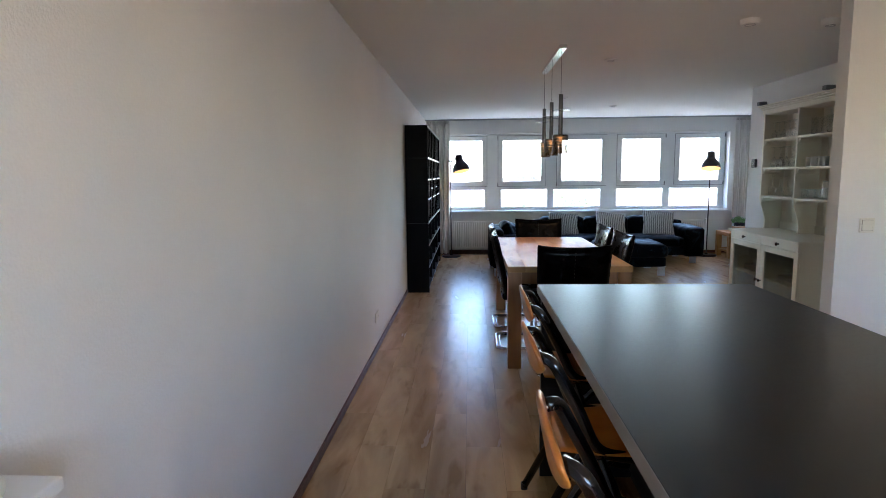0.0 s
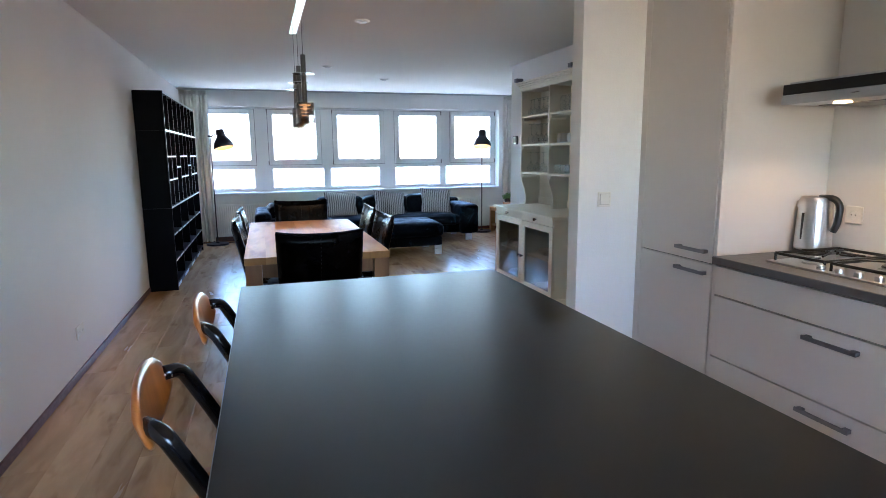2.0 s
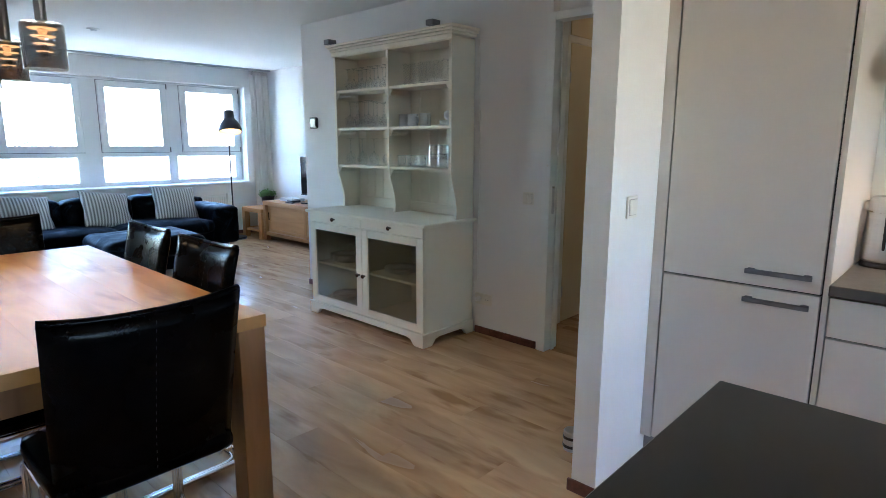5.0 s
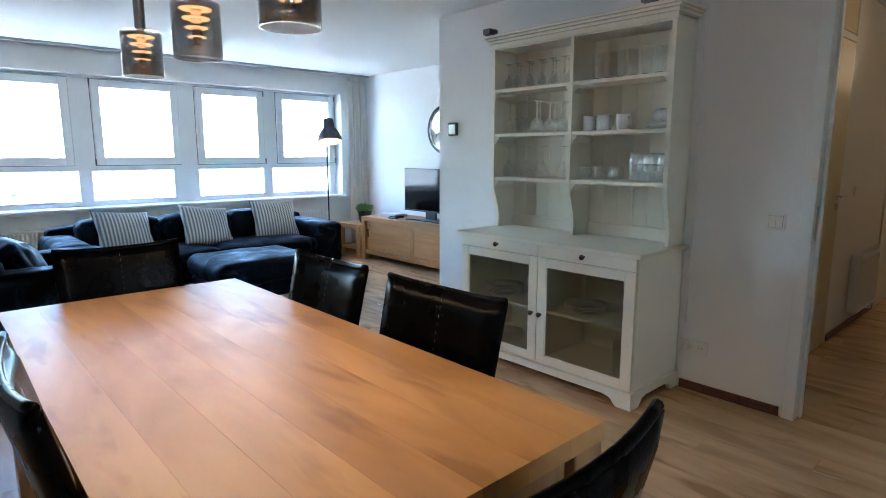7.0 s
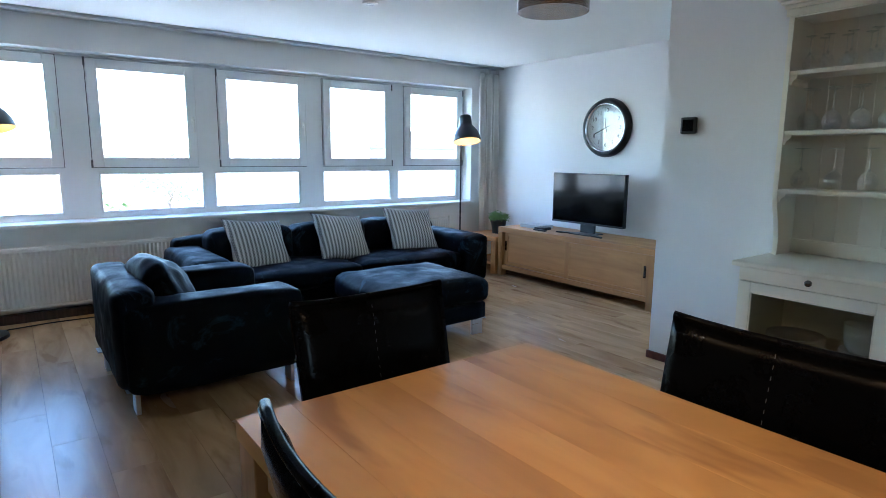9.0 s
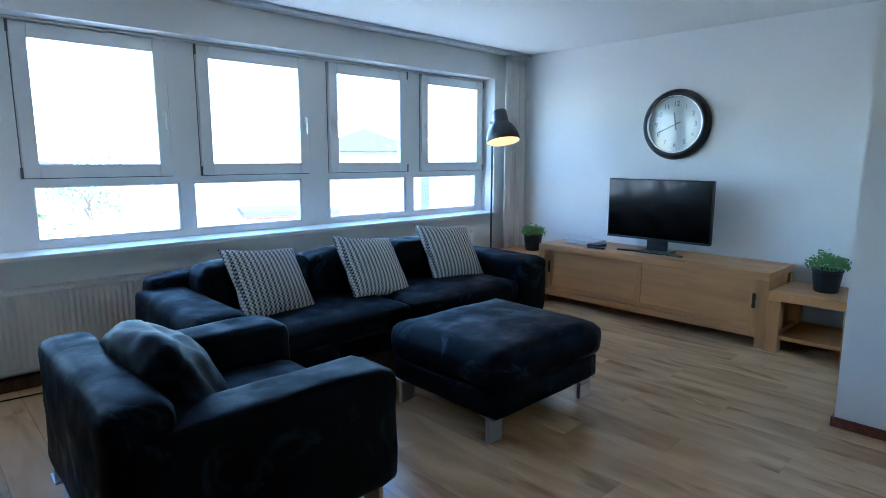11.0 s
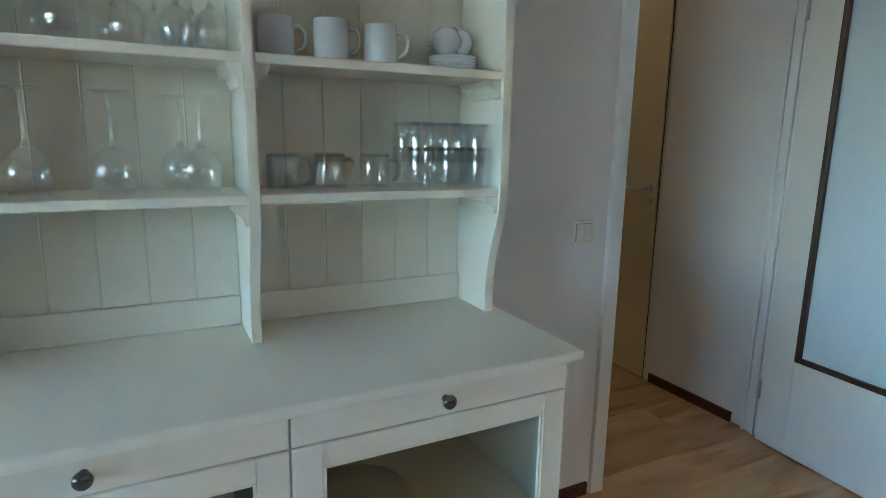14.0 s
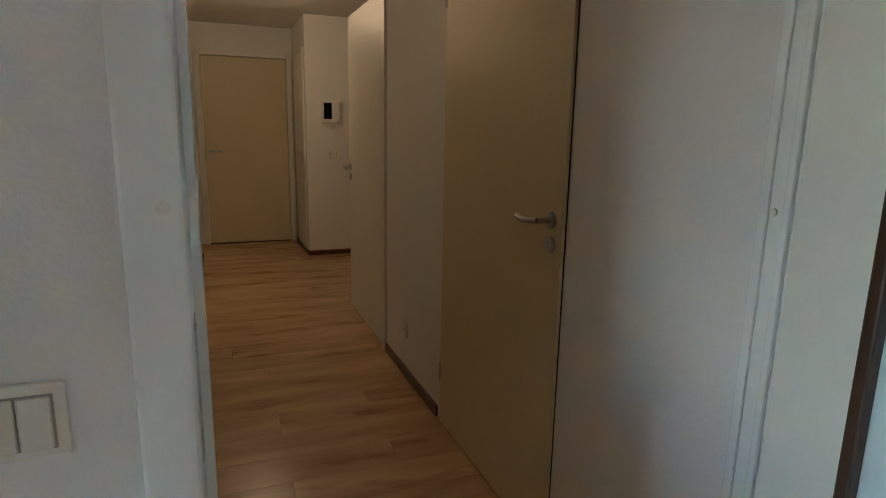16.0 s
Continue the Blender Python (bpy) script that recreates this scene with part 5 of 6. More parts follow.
def upside_wine(h, r, label):
    """A stemmed glass turned upside down: rim on the shelf, foot in the air."""
    ob = thing("wine_glass", Matrix.Translation((0, 0, 0)), label, "glass", "wine glasses")
    hb = h * 0.50
    prof = [(r * (0.80 + 0.20 * math.sin(math.pi * 0.5 * min(1, k / 5))), hb * 0.086 * k) for k in range(6)]
    prof += [(r * math.cos(a * 0.16), hb * (0.43 + 0.50 * math.sin(a * 0.16))) for a in range(1, 10)]
    part("bowl", lathe(prof, 28), M_GLASS, ob, smooth=True)
    part("shoulder", lathe([(0.0, hb * 0.90), (r * 0.22, hb * 0.925), (0.008, hb * 0.965), (0.0045, hb * 1.05), (0.0, hb * 1.05)], 20), M_GLASSFOOT, ob, smooth=True)
    part("stem", lathe([(0.0042, hb * 1.05), (0.0036, hb * 1.4), (0.0040, h - 0.014), (0.008, h - 0.006)], 12), M_GLASS, ob, smooth=True)
    part("foot", lathe([(0, h - 0.007), (0.010, h - 0.006), (r * 0.85, h - 0.0015), (r * 0.86, h), (0, h)], 28), M_GLASSFOOT, ob, smooth=True)
    return ob


wa = upside_wine(0.205, 0.043, "clear stemmed wine glass standing upside down")
place(wa, [(3.315, y, 1.5) for y in (6.41, 6.30, 6.18)] + [(3.40, y, 1.5) for y in (6.43, 6.33, 6.22)] + [(3.315, y, 1.206) for y in (6.415, 6.265, 6.12, 5.955)] + [(3.41, 5.99, 1.206)])
wb = upside_wine(0.185, 0.034, "slim clear wine glass standing upside down")
place(wb, [(3.315, y, 1.5) for y in (6.075, 5.985, 5.92)] + [(3.40, y, 1.5) for y in (6.10, 6.02, 5.95)])
wc_ = upside_wine(0.165, 0.030, "small clear wine glass standing upside down")
place(wc_, [(3.315, y, 1.793) for y in (6.43, 6.35, 6.25, 6.15, 6.06, 5.97, 5.91)] + [(3.40, y, 1.793) for y in (6.40, 6.30, 6.20, 6.10, 6.0)])


def tumbler(r, h, label, material=None):
    return turned("tumbler", [(0, 0.008), (r * 0.86, 0.006), (r * 0.92, 0.0), (r, 0.006), (r * 1.06, h), (r * 1.02, h)], label, "glass", "tumblers", material or M_TUMBLER, 20)


def upturned_tumbler(r, h, label):
    """A heavy tumbler standing on its rim, its thick base on top."""
    ob = thing("tumbler", Matrix.Translation((0, 0, 0)), label, "glass", "tumblers")
    part("wall", lathe([(r * 0.985, 0.0), (r, 0.003), (r * 0.90, h - 0.004), (r * 0.87, h)], 24), M_TUMBLER, ob, smooth=True)
    part("base", lathe([(0, h - 0.011), (r * 0.83, h - 0.010), (r * 0.86, h - 0.001), (0, h - 0.001)], 24), M_GLASSBASE, ob, "thick green-tinted base")
    return ob


ta = upturned_tumbler(0.0385, 0.102, "thick greenish glass tumbler stacked upside down")
spots = []
for y in (5.272, 5.358, 5.444):
    for x in (3.295, 3.385):
        spots += [(x, y, 1.2045), (x, y, 1.2655)]
place(ta, spots)
tb = tumbler(0.030, 0.155, "tall clear glass with a dark foot on the top shelf", M_GLASS)
part("dark_foot", rod((0, 0, 0.001), (0, 0, 0.010), 0.026, n=16), M_DARKPL, tb)
place(tb, [(3.32, y, 1.7915) for y in (5.74, 5.66, 5.58, 5.50, 5.42, 5.34)])


def mug(r, h, label, material, name):
    """A straight mug, its handle along -y; glass ones stand upside down."""
    clear = material is M_TUMBLER
    mg = turned(name, [(r * 0.98, 0.0), (r, 0.002), (r, h - 0.004), (r * 0.95, h)] if clear else [(0, 0.0), (r * 0.95, 0.0), (r, 0.005), (r, h), (r - 0.004, h), (r - 0.005, 0.008), (0, 0.007)], label, "mug", name + "s", material)
    if clear:
        part("base", lathe([(0, h - 0.007), (r * 0.90, h - 0.008), (r * 0.93, h - 0.0015), (0, h - 0.0015)], 24), M_GLASSBASE, mg, "thick glass base")
    c, s = math.cos(radians(-104)), math.sin(radians(-104))
    part("handle", tube([(c * q, s * q, h * z) for q, z in ((r * 0.97, 0.80), (r + 0.016, 0.83), (r + 0.027, 0.62), (r + 0.022, 0.30), (r * 0.97, 0.20))], 0.0045, n=8, bend=0.012), M_GLASSFOOT if clear else material, mg, smooth=True)
    return mg


def place_straight(ob, spots):
    ob.matrix_basis = Matrix.Translation(spots[0])
    for k, p in enumerate(spots[1:]):
        copy_thing(ob, Matrix.Translation(p) @ Matrix.Rotation(0.12 * (-1) ** k, 4, "Z"))


place_straight(mug(0.036, 0.085, "clear glass mug upside down, with a curved handle", M_TUMBLER, "glass_mug"), [(3.30, y, 1.2045) for y in (5.785, 5.675, 5.565)] + [(3.395, y, 1.2045) for y in (5.76, 5.65)])
place_straight(mug(0.040, 0.088, "plain white porcelain mug", M_PORCELAIN, "coffee_mug"), [(3.33, 5.785, 1.4985), (3.305, 5.665, 1.4985), (3.31, 5.545, 1.4985)])
saucer = turned("saucer", [(0, 0.002), (0.035, 0.0), (0.062, 0.008), (0.062, 0.011), (0.035, 0.004), (0, 0.004)], "white saucer in a small stack", "saucer", "saucers", M_PORCELAIN)
place(saucer, [(3.33, 5.34, 1.498 + 0.008 * k) for k in range(4)])
cup = turned("espresso_cup", [(0, 0.0), (0.022, 0.0), (0.036, 0.02), (0.04, 0.055), (0.037, 0.055), (0.033, 0.02), (0, 0.005)], "small white cup resting on saucers", "cup", "cups", M_PORCELAIN)
part("handle", tube([(0.036, 0, 0.045), (0.056, 0, 0.044), (0.056, 0, 0.022), (0.035, 0, 0.020)], 0.004, n=8, bend=0.01), M_PORCELAIN, cup, smooth=True)
cup.matrix_basis = pose(3.335, 5.375, 1.5715, 90, 0, 30)
copy_thing(cup, pose(3.325, 5.318, 1.5715, 90, 0, 75))
plate = turned("dinner_plate", [(0, 0.004), (0.075, 0.0), (0.085, 0.004), (0.130, 0.018), (0.131, 0.021), (0.085, 0.009), (0, 0.008)], "white dinner plate in a stack behind glass", "plate", "plates", M_PORCELAIN, 36)
place(plate, [(3.16, 6.30, 0.4235 + 0.0085 * k) for k in range(6)] + [(3.18, 5.66, 0.4235 + 0.0085 * k) for k in range(4)] + [(3.17, 6.30, 0.1155 + 0.0085 * k) for k in range(3)])
small = turned("side_plate", [(0, 0.003), (0.055, 0.0), (0.065, 0.004), (0.095, 0.014), (0.096, 0.017), (0.06, 0.007), (0, 0.006)], "white side plate in a stack behind glass", "plate", "plates", M_PORCELAIN, 32)
place(small, [(3.19, 6.02, 0.4235 + 0.007 * k) for k in range(5)])
bowl = turned("bowl", [(0, 0.0), (0.052, 0.0), (0.070, 0.02), (0.078, 0.06), (0.083, 0.115), (0.079, 0.115), (0.073, 0.06), (0.064, 0.024), (0.048, 0.007), (0, 0.006)], "deep white bowl behind cabinet glass", "bowl", "bowls", M_PORCELAIN, 32)
place(bowl, [(3.19, 6.02, 0.4615), (3.19, 6.02, 0.479)])
place(tumbler(0.045, 0.20, "clear glass jug on the cabinet floor", M_GLASS), [(3.1, 5.36, 0.1155)])


# ---- kitchen ----
def grip(y0, y1, z, parent, x=2.60):
    """A bow-shaped grey pull along y on a front that faces -x."""
    bm = join(box(x - 0.030, x - 0.021, y0, y1, z - 0.009, z + 0.009, 0.003), box(x - 0.0225, x + 0.0005, y0 + 0.004, y0 + 0.030, z - 0.009, z + 0.009, 0.003), box(x - 0.0225, x + 0.0005, y1 - 0.030, y1 - 0.004, z - 0.009, z + 0.009, 0.003))
    part("handle", bm, M_HANDLE, parent, "grey metal bow handle")


def tall_unit():
    tu = thing("tall_cabinet", Matrix.Translation((0, 0, 0)), "tall pale grey kitchen cabinet with two doors", "cabinet")
    part("body", box(2.623, XK - 0.002, 2.915, 3.505, 0.135, 2.225), M_UNIT, tu)
    part("side_panel", box(2.604, XK - 0.002, 2.895, 2.9135, 0.0, 2.23, 0.001), M_UNIT, tu)
    part("filler_strip", box(2.602, 2.622, 3.473, 3.519, 0.135, 2.23), M_UNIT, tu)
    for z0, z1, hz in ((0.140, 0.8630, 0.818), (0.8705, 2.23, 0.925)):
        d = part("door", box(2.600, 2.6215, 2.9205, 3.4670, z0, z1, 0.0015), M_UNIT, tu)
        grip(2.945, 3.16, hz, d)
    part("plinth", box(2.645, 2.66, 2.915, 3.519, 0.0, 0.1345), M_HANDLE, tu, "grey metal plinth")
    part("vent_grille", join(*[box(2.640, 2.6445, 2.96, 3.42, 0.035 + 0.014 * k, 0.042 + 0.014 * k) for k in range(5)]), M_DARKPL, tu, "black ventilation slats")
    # black sheet behind the doors puts the gaps' shade into colour
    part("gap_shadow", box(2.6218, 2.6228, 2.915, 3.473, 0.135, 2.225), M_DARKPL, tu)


tall_unit()


def drawer_unit(y0, y1):
    du = thing("drawer_cabinet", Matrix.Translation((0, 0, 0)), "pale grey kitchen drawer cabinet with bow handles", "cabinet", "kitchen base cabinets")
    part("body", box(2.623, XK - 0.002, y0, y1, 0.135, 0.875), M_UNIT, du)
    # drawer gaps get their shade from a black sheet too
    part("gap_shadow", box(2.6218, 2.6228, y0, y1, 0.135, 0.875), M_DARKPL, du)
    for k, (z0, z1) in enumerate(((0.140, 0.4175), (0.4245, 0.7215), (0.7285, 0.866))):
        d = part("drawer_front", box(2.600, 2.6215, y0 + 0.002, y1 - 0.002, z0, z1, 0.0015), M_UNIT, du)
        if k < 2:
            grip(y1 - 0.735, y1 - 0.505, z1 - 0.050, d)
    part("plinth", box(2.645, 2.66, y0, y1, 0.0, 0.1345), M_HANDLE, du, "grey metal plinth")


drawer_unit(1.995, 2.893)
drawer_unit(1.094, 1.992)
drawer_unit(0.193, 1.091)
tagged(part("worktop", box(2.575, XK - 0.001, 0.19, 2.8945, 0.8755, 0.9135, 0.004), M_WORKTOP), "dark grey laminate kitchen worktop", "worktop")
structure("splashback", box(XK - 0.008, XK - 0.0005, 0.19, 2.8945, 0.914, H - 0.01), mat("splash_panel", (0.62, 0.60, 0.56), 0.35, var=0.03, bump=0.02), "pale glossy splashback panel")


def hob():
    hb = thing("gas_hob", Matrix.Translation((2.93, 2.30, 0.9135)), "stainless steel gas hob with black cast pan supports", "hob")
    part("plate", box(-0.23, 0.23, -0.405, 0.405, 0.0, 0.008, 0.003), M_STEEL, hb)
    for x, y, r in ((0.09, 0.27, 0.045), (-0.11, 0.27, 0.035), (0.0, 0.0, 0.06), (0.09, -0.27, 0.035), (-0.11, -0.27, 0.045)):
        b = part("burner", lathe([(0, 0.008), (r * 1.25, 0.008), (r * 1.2, 0.016), (r, 0.018), (r * 0.95, 0.028), (0, 0.030)], 24, Matrix.Translation((x, y, 0))), M_STEEL, hb, smooth=False)
        part("burner_cap", lathe([(0, 0.0305), (r * 0.8, 0.0305), (r * 0.75, 0.037), (0, 0.038)], 20, Matrix.Translation((x, y, 0))), M_DARKPL, b)
    for y in (-0.27, 0.0, 0.27):
        bars = []
        for sx in (-0.19, 0.18):
            bars.append(box(sx - 0.005, sx + 0.005, y - 0.12, y + 0.12, 0.034, 0.046, 0.002))
        for sy in (-0.12, 0.12):
            bars.append(box(-0.19, 0.18, y + sy - 0.005, y + sy + 0.005, 0.034, 0.046, 0.002))
        for a in range(4):
            an = a * math.pi / 2 + 0.4
            bars.append(rod((0.03 * math.cos(an), y + 0.03 * math.sin(an), 0.052), (0.125 * math.cos(an), y + 0.12 * math.sin(an), 0.046), 0.005, n=6))
        for sx in (-0.19, 0.18):
            for sy in (-0.12, 0.12):
                bars.append(rod((sx, y + sy, 0.008), (sx, y + sy, 0.04), 0.006, n=6))
        part("pan_support", join(*bars), M_DARKPL, hb, "black cast iron pan support")
    for k in range(5):
        y = -0.16 + 0.08 * k
        part("knob", lathe([(0, 0.008), (0.018, 0.008), (0.017, 0.026), (0.012, 0.030), (0, 0.030)], 18, Matrix.Translation((-0.195, y, 0))), M_STEEL, hb)


hob()


def kettle():
    kt = thing("electric_kettle", Matrix.Translation((3.085, 2.805, 0.9135)), "brushed steel electric kettle with a black handle", "kettle")
    part("power_base", lathe([(0, 0), (0.078, 0), (0.08, 0.006), (0.075, 0.020), (0, 0.022)], 32), M_DARKPL, kt)
    part("body", lathe([(0, 0.0225), (0.076, 0.0225), (0.079, 0.03), (0.076, 0.14), (0.071, 0.248), (0.068, 0.262), (0, 0.262)], 40), M_STEEL, kt, smooth=False)
    part("lid", lathe([(0, 0.2625), (0.066, 0.2625), (0.062, 0.272), (0.02, 0.277), (0, 0.277)], 32), M_STEEL, kt)
    part("handle", tube([(0.0, -0.02, 0.270), (0.012, -0.085, 0.272), (0.018, -0.112, 0.235), (0.016, -0.104, 0.15), (0.014, -0.088, 0.115)], 0.0155, n=14, bend=0.03), M_DARKPL, kt, smooth=True)
    part("spout", box(-0.03, 0.0, 0.045, 0.082, 0.215, 0.255, 0.01), M_STEEL, kt)
    part("level_window", box(-0.078, -0.068, -0.006, 0.006, 0.07, 0.20, 0.003), M_DARKPL, kt)


kettle()
wall_fitting("wall_socket", FACE_W(XK - 0.008, 2.735, 1.10), "cream wall socket above the worktop", socket=True)


def hood():
    hd = thing("cooker_hood", Matrix.Translation((0, 2.30, 0)), "steel chimney cooker hood, its lamps lit", "cooker hood")
    part("canopy", box(2.76, XK - 0.009, -0.45, 0.45, 1.605, 1.645, 0.003), M_STEEL, hd)
    part("control_strip", box(2.762, XK - 0.02, -0.447, 0.447, 1.6455, 1.690, 0.003), M_DARKPL, hd, "black glass control strip")
    part("top_plate", box(2.78, XK - 0.02, -0.43, 0.43, 1.6905, 1.70, 0.002), M_STEEL, hd)
    part("chimney", box(2.98, XK - 0.009, -0.15, 0.15, 1.7005, H - 0.002, 0.002), M_STEEL, hd)
    for y in (-0.24, 0.24):
        part("lamp_lens", rod((2.86, y, 1.599), (2.86, y, 1.6045), 0.033, n=20), M_BULB, hd, "lit halogen lens")
    part("filter", box(2.92, 3.18, -0.40, 0.40, 1.601, 1.6045), M_HANDLE, hd)


hood()


# ---- kitchen island and stools ----
def island():
    IX0, IX1, IY0, IY1, Z = 0.453, 1.447, 0.80, 2.882, 0.931
    il = thing("kitchen_island", Matrix.Translation((0, 0, 0)), "kitchen island with a charcoal top over a dark body", "kitchen island")
    part("top", box(IX0 + 0.0015, IX1 - 0.0015, IY0 + 0.0015, IY1 - 0.0015, Z - 0.042, Z, 0.0012), M_TOP, il)
    for q in (box(IX0, IX0 + 0.0012, IY0, IY1, Z - 0.041, Z - 0.0015), box(IX1 - 0.0012, IX1, IY0, IY1, Z - 0.041, Z - 0.0015), box(IX0 + 0.0013, IX1 - 0.0013, IY0, IY0 + 0.0012, Z - 0.041, Z - 0.0015), box(IX0 + 0.0013, IX1 - 0.0013, IY1 - 0.0012, IY1, Z - 0.041, Z - 0.0015)):
        part("edge_band", q, M_TOPEDGE, il, "light grey edge band")
    part("end_panel", box(IX0 + 0.012, IX1 - 0.02, IY1 - 0.075, IY1 - 0.04, 0, Z - 0.0425, 0.002), M_ISL, il)
    part("end_panel", box(IX0 + 0.012, IX1 - 0.02, IY0 + 0.04, IY0 + 0.075, 0, Z - 0.0425, 0.002), M_ISL, il)
    part("cabinet_body", box(0.86, IX1 - 0.045, IY0 + 0.076, IY1 - 0.076, 0.10, Z - 0.0425), M_ISL, il)
    part("plinth", box(0.90, IX1 - 0.09, IY0 + 0.076, IY1 - 0.076, 0, 0.10), M_DARKPL, il)
    for k in range(3):
        w = (IY1 - IY0 - 0.155) / 3
        y0 = IY0 + 0.078 + k * w
        part("door_front", box(IX1 - 0.0445, IX1 - 0.025, y0 + 0.002, y0 + w - 0.002, 0.105, Z - 0.05, 0.0015), M_UNIT, il)


island()


def counter_stool():
    """Faces +x; origin on the floor below the seat's middle."""
    cs = thing("counter_stool", pose(0.59, 2.50, 0), "black steel counter stool with varnished orange plywood seat and back", "stool", "counter stools")
    def back(u, v):
        y = (2 * u - 1)
        q = 2 * v - 1
        half = 0.064 * (1 - abs(y) ** 3.2 * 0.62)
        return (-0.222 - 0.012 * q - 0.014 * (1 - y * y), y * 0.165 * (1 - 0.05 * q * q), 0.928 + half * q)
    part("backrest", shell(back, 20, 10, 0.015), M_PLY, cs, "curved orange varnished plywood back", smooth=True)
    def seat(u, v):
        x, y = 2 * u - 1, 2 * v - 1
        return (0.02 + 0.19 * x, 0.185 * y * (1 + 0.06 * x), 0.655 + 0.012 * x * x * (1 if x < 0 else -1) + 0.006 * y * y)
    part("seat", shell(seat, 12, 12, 0.011), M_PLY, cs, "orange varnished plywood seat", smooth=True)
    for s in (-1, 1):
        y = s * 0.165
        part("side_frame", tube([(-0.222, y * 0.80, 0.935), (-0.19, y * 1.0, 0.93), (-0.12, y * 1.03, 0.80), (-0.06, y, 0.66), (0.18, y, 0.625), (0.16, y * 1.05, 0.55), (-0.03, y * 1.12, 0.36), (-0.21, y * 1.18, 0.014)], 0.0165, n=12, bend=0.05), M_STEEL_BLACK, cs, smooth=True)
        part("front_leg", tube([(-0.05, y, 0.645), (0.06, y * 1.08, 0.34), (0.20, y * 1.18, 0.014)], 0.0125, n=10, bend=0.05), M_STEEL_BLACK, cs, smooth=True)
        for x in (-0.21, 0.20):
            part("rubber_foot", rod((x, y * 1.18, 0.0), (x, y * 1.18, 0.03), 0.016, n=12), M_DARKPL, cs)
        part("rivet", rod((-0.222, y * 0.80, 0.93), (-0.204, y * 0.80, 0.93), 0.006, n=8), M_CHROME, cs)
    part("foot_rest", tube([(0.045, -0.178, 0.34), (0.17, -0.178, 0.30), (0.17, 0.178, 0.30), (0.045, 0.178, 0.34)], 0.011, n=10, bend=0.06), M_STEEL_BLACK, cs, smooth=True)
    part("rear_bar", tube([(-0.06, -0.165, 0.635), (-0.06, 0.165, 0.635)], 0.009, n=8), M_STEEL_BLACK, cs)
    return cs


st = counter_stool()
copy_thing(st, pose(0.548, 1.90, 0, 0, 0, 2))
copy_thing(st, pose(0.522, 1.275, 0, 0, 0, -1))

# ---- hall door, its frame and the open leaf ----
def architrave(name, x0, x1, y0, y1, z1, label, w=0.05, mtl=None, axis="y"):
    """A door frame round an opening along y (axis y) or x; x0..x1 is its depth."""
    fr = thing(name, Matrix.Translation((0, 0, 0)), label, "door frame", kind="structure")
    if axis == "y":
        bits = (("jamb", (x0, x1, y0 - w, y0, 0, z1 + w)), ("jamb", (x0, x1, y1, y1 + w, 0, z1 + w)), ("head", (x0 + 0.001, x1 - 0.001, y0, y1, z1, z1 + w)))
    else:
        bits = (("jamb", (y0 - w, y0, x0, x1, 0, z1 + w)), ("jamb", (y1, y1 + w, x0, x1, 0, z1 + w)), ("head", (y0, y1, x0 + 0.001, x1 - 0.001, z1, z1 + w)))
    for nm, b in bits:
        part(nm, box(*b, 0.004), mtl or M_PAINT, fr)
    return fr


fr = thing("door_frame_hall", Matrix.Translation((0, 0, 0)), "white painted door frame to the hall", "door frame", kind="structure")
part("jamb", box(XC - 0.018, XC + 0.075, 3.6255, DY0, 0, DH + 0.05, 0.004), M_PAINT, fr)
part("jamb", box(XC - 0.018, XC + 0.135, DY1, DY1 + 0.06, 0, DH + 0.05, 0.004), M_PAINT, fr)
part("head", box(XC - 0.017, XC + 0.075, DY0, DY1, DH, DH + 0.05, 0.004), M_PAINT, fr)
part("upper_panel", box(XC + 0.03, XC + 0.06, DY0, DY1, DH + 0.056, H - 0.012), M_PAINT, fr)
part("stop_bead", box(XC + 0.012, XC + 0.026, DY0 + 0.0005, DY0 + 0.013, 0, DH - 0.001, 0.003), M_PAINT, fr)
part("edge_bead", box(XC + 0.058, XC + 0.078, DY0 + 0.0003, DY0 + 0.008, 0, DH - 0.001, 0.003), M_PAINT, fr)
part("strike_plate", box(XC + 0.012, XC + 0.038, DY1 - 0.0022, DY1 - 0.0003, 0.93, 1.11, 0.0005), M_STEEL, fr)
part("rebate_stop", box(XC + 0.055, XC + 0.085, DY1 - 0.012, DY1 - 0.0005, 0, DH - 0.001), M_PAINT, fr)
part("buffer", rod((XC - 0.0185, DY1 + 0.02, 1.24), (XC - 0.022, DY1 + 0.02, 1.24), 0.007, n=12), M_PLASTIC, fr)
part("buffer", rod((XC + 0.05, DY0 - 0.001, 1.195), (XC + 0.05, DY0 + 0.004, 1.195), 0.007, n=12), M_PLASTIC, fr)


def lever(parent, m, s=1):
    """A lever handle on a rose, with a lock rose below; local z out of the door, x along the lever."""
    bm = join(rod((0, 0, 0), (0, 0, 0.010), 0.025, n=22), rod((0, 0, 0.009), (0, 0, 0.050), 0.009, n=14), tube([(0, 0, 0.048), (0.03, 0.003, 0.054), (0.08, 0.008, 0.055), (0.125, 0.002, 0.048)], 0.0095, n=12, bend=0.02))
    bmesh.ops.transform(bm, matrix=m, verts=bm.verts[:])
    part("lever_handle", bm, M_STEEL, parent, "satin steel lever handle", smooth=False)
    bm = join(rod((0, -0.072 * s, 0), (0, -0.072 * s, 0.010), 0.025, n=22), box(-0.004, 0.004, -0.076 * s - 0.01, -0.076 * s + 0.01, 0.0095, 0.0125, 0.001))
    bmesh.ops.transform(bm, matrix=m, verts=bm.verts[:])
    part("lock_rose", bm, M_STEEL, parent)


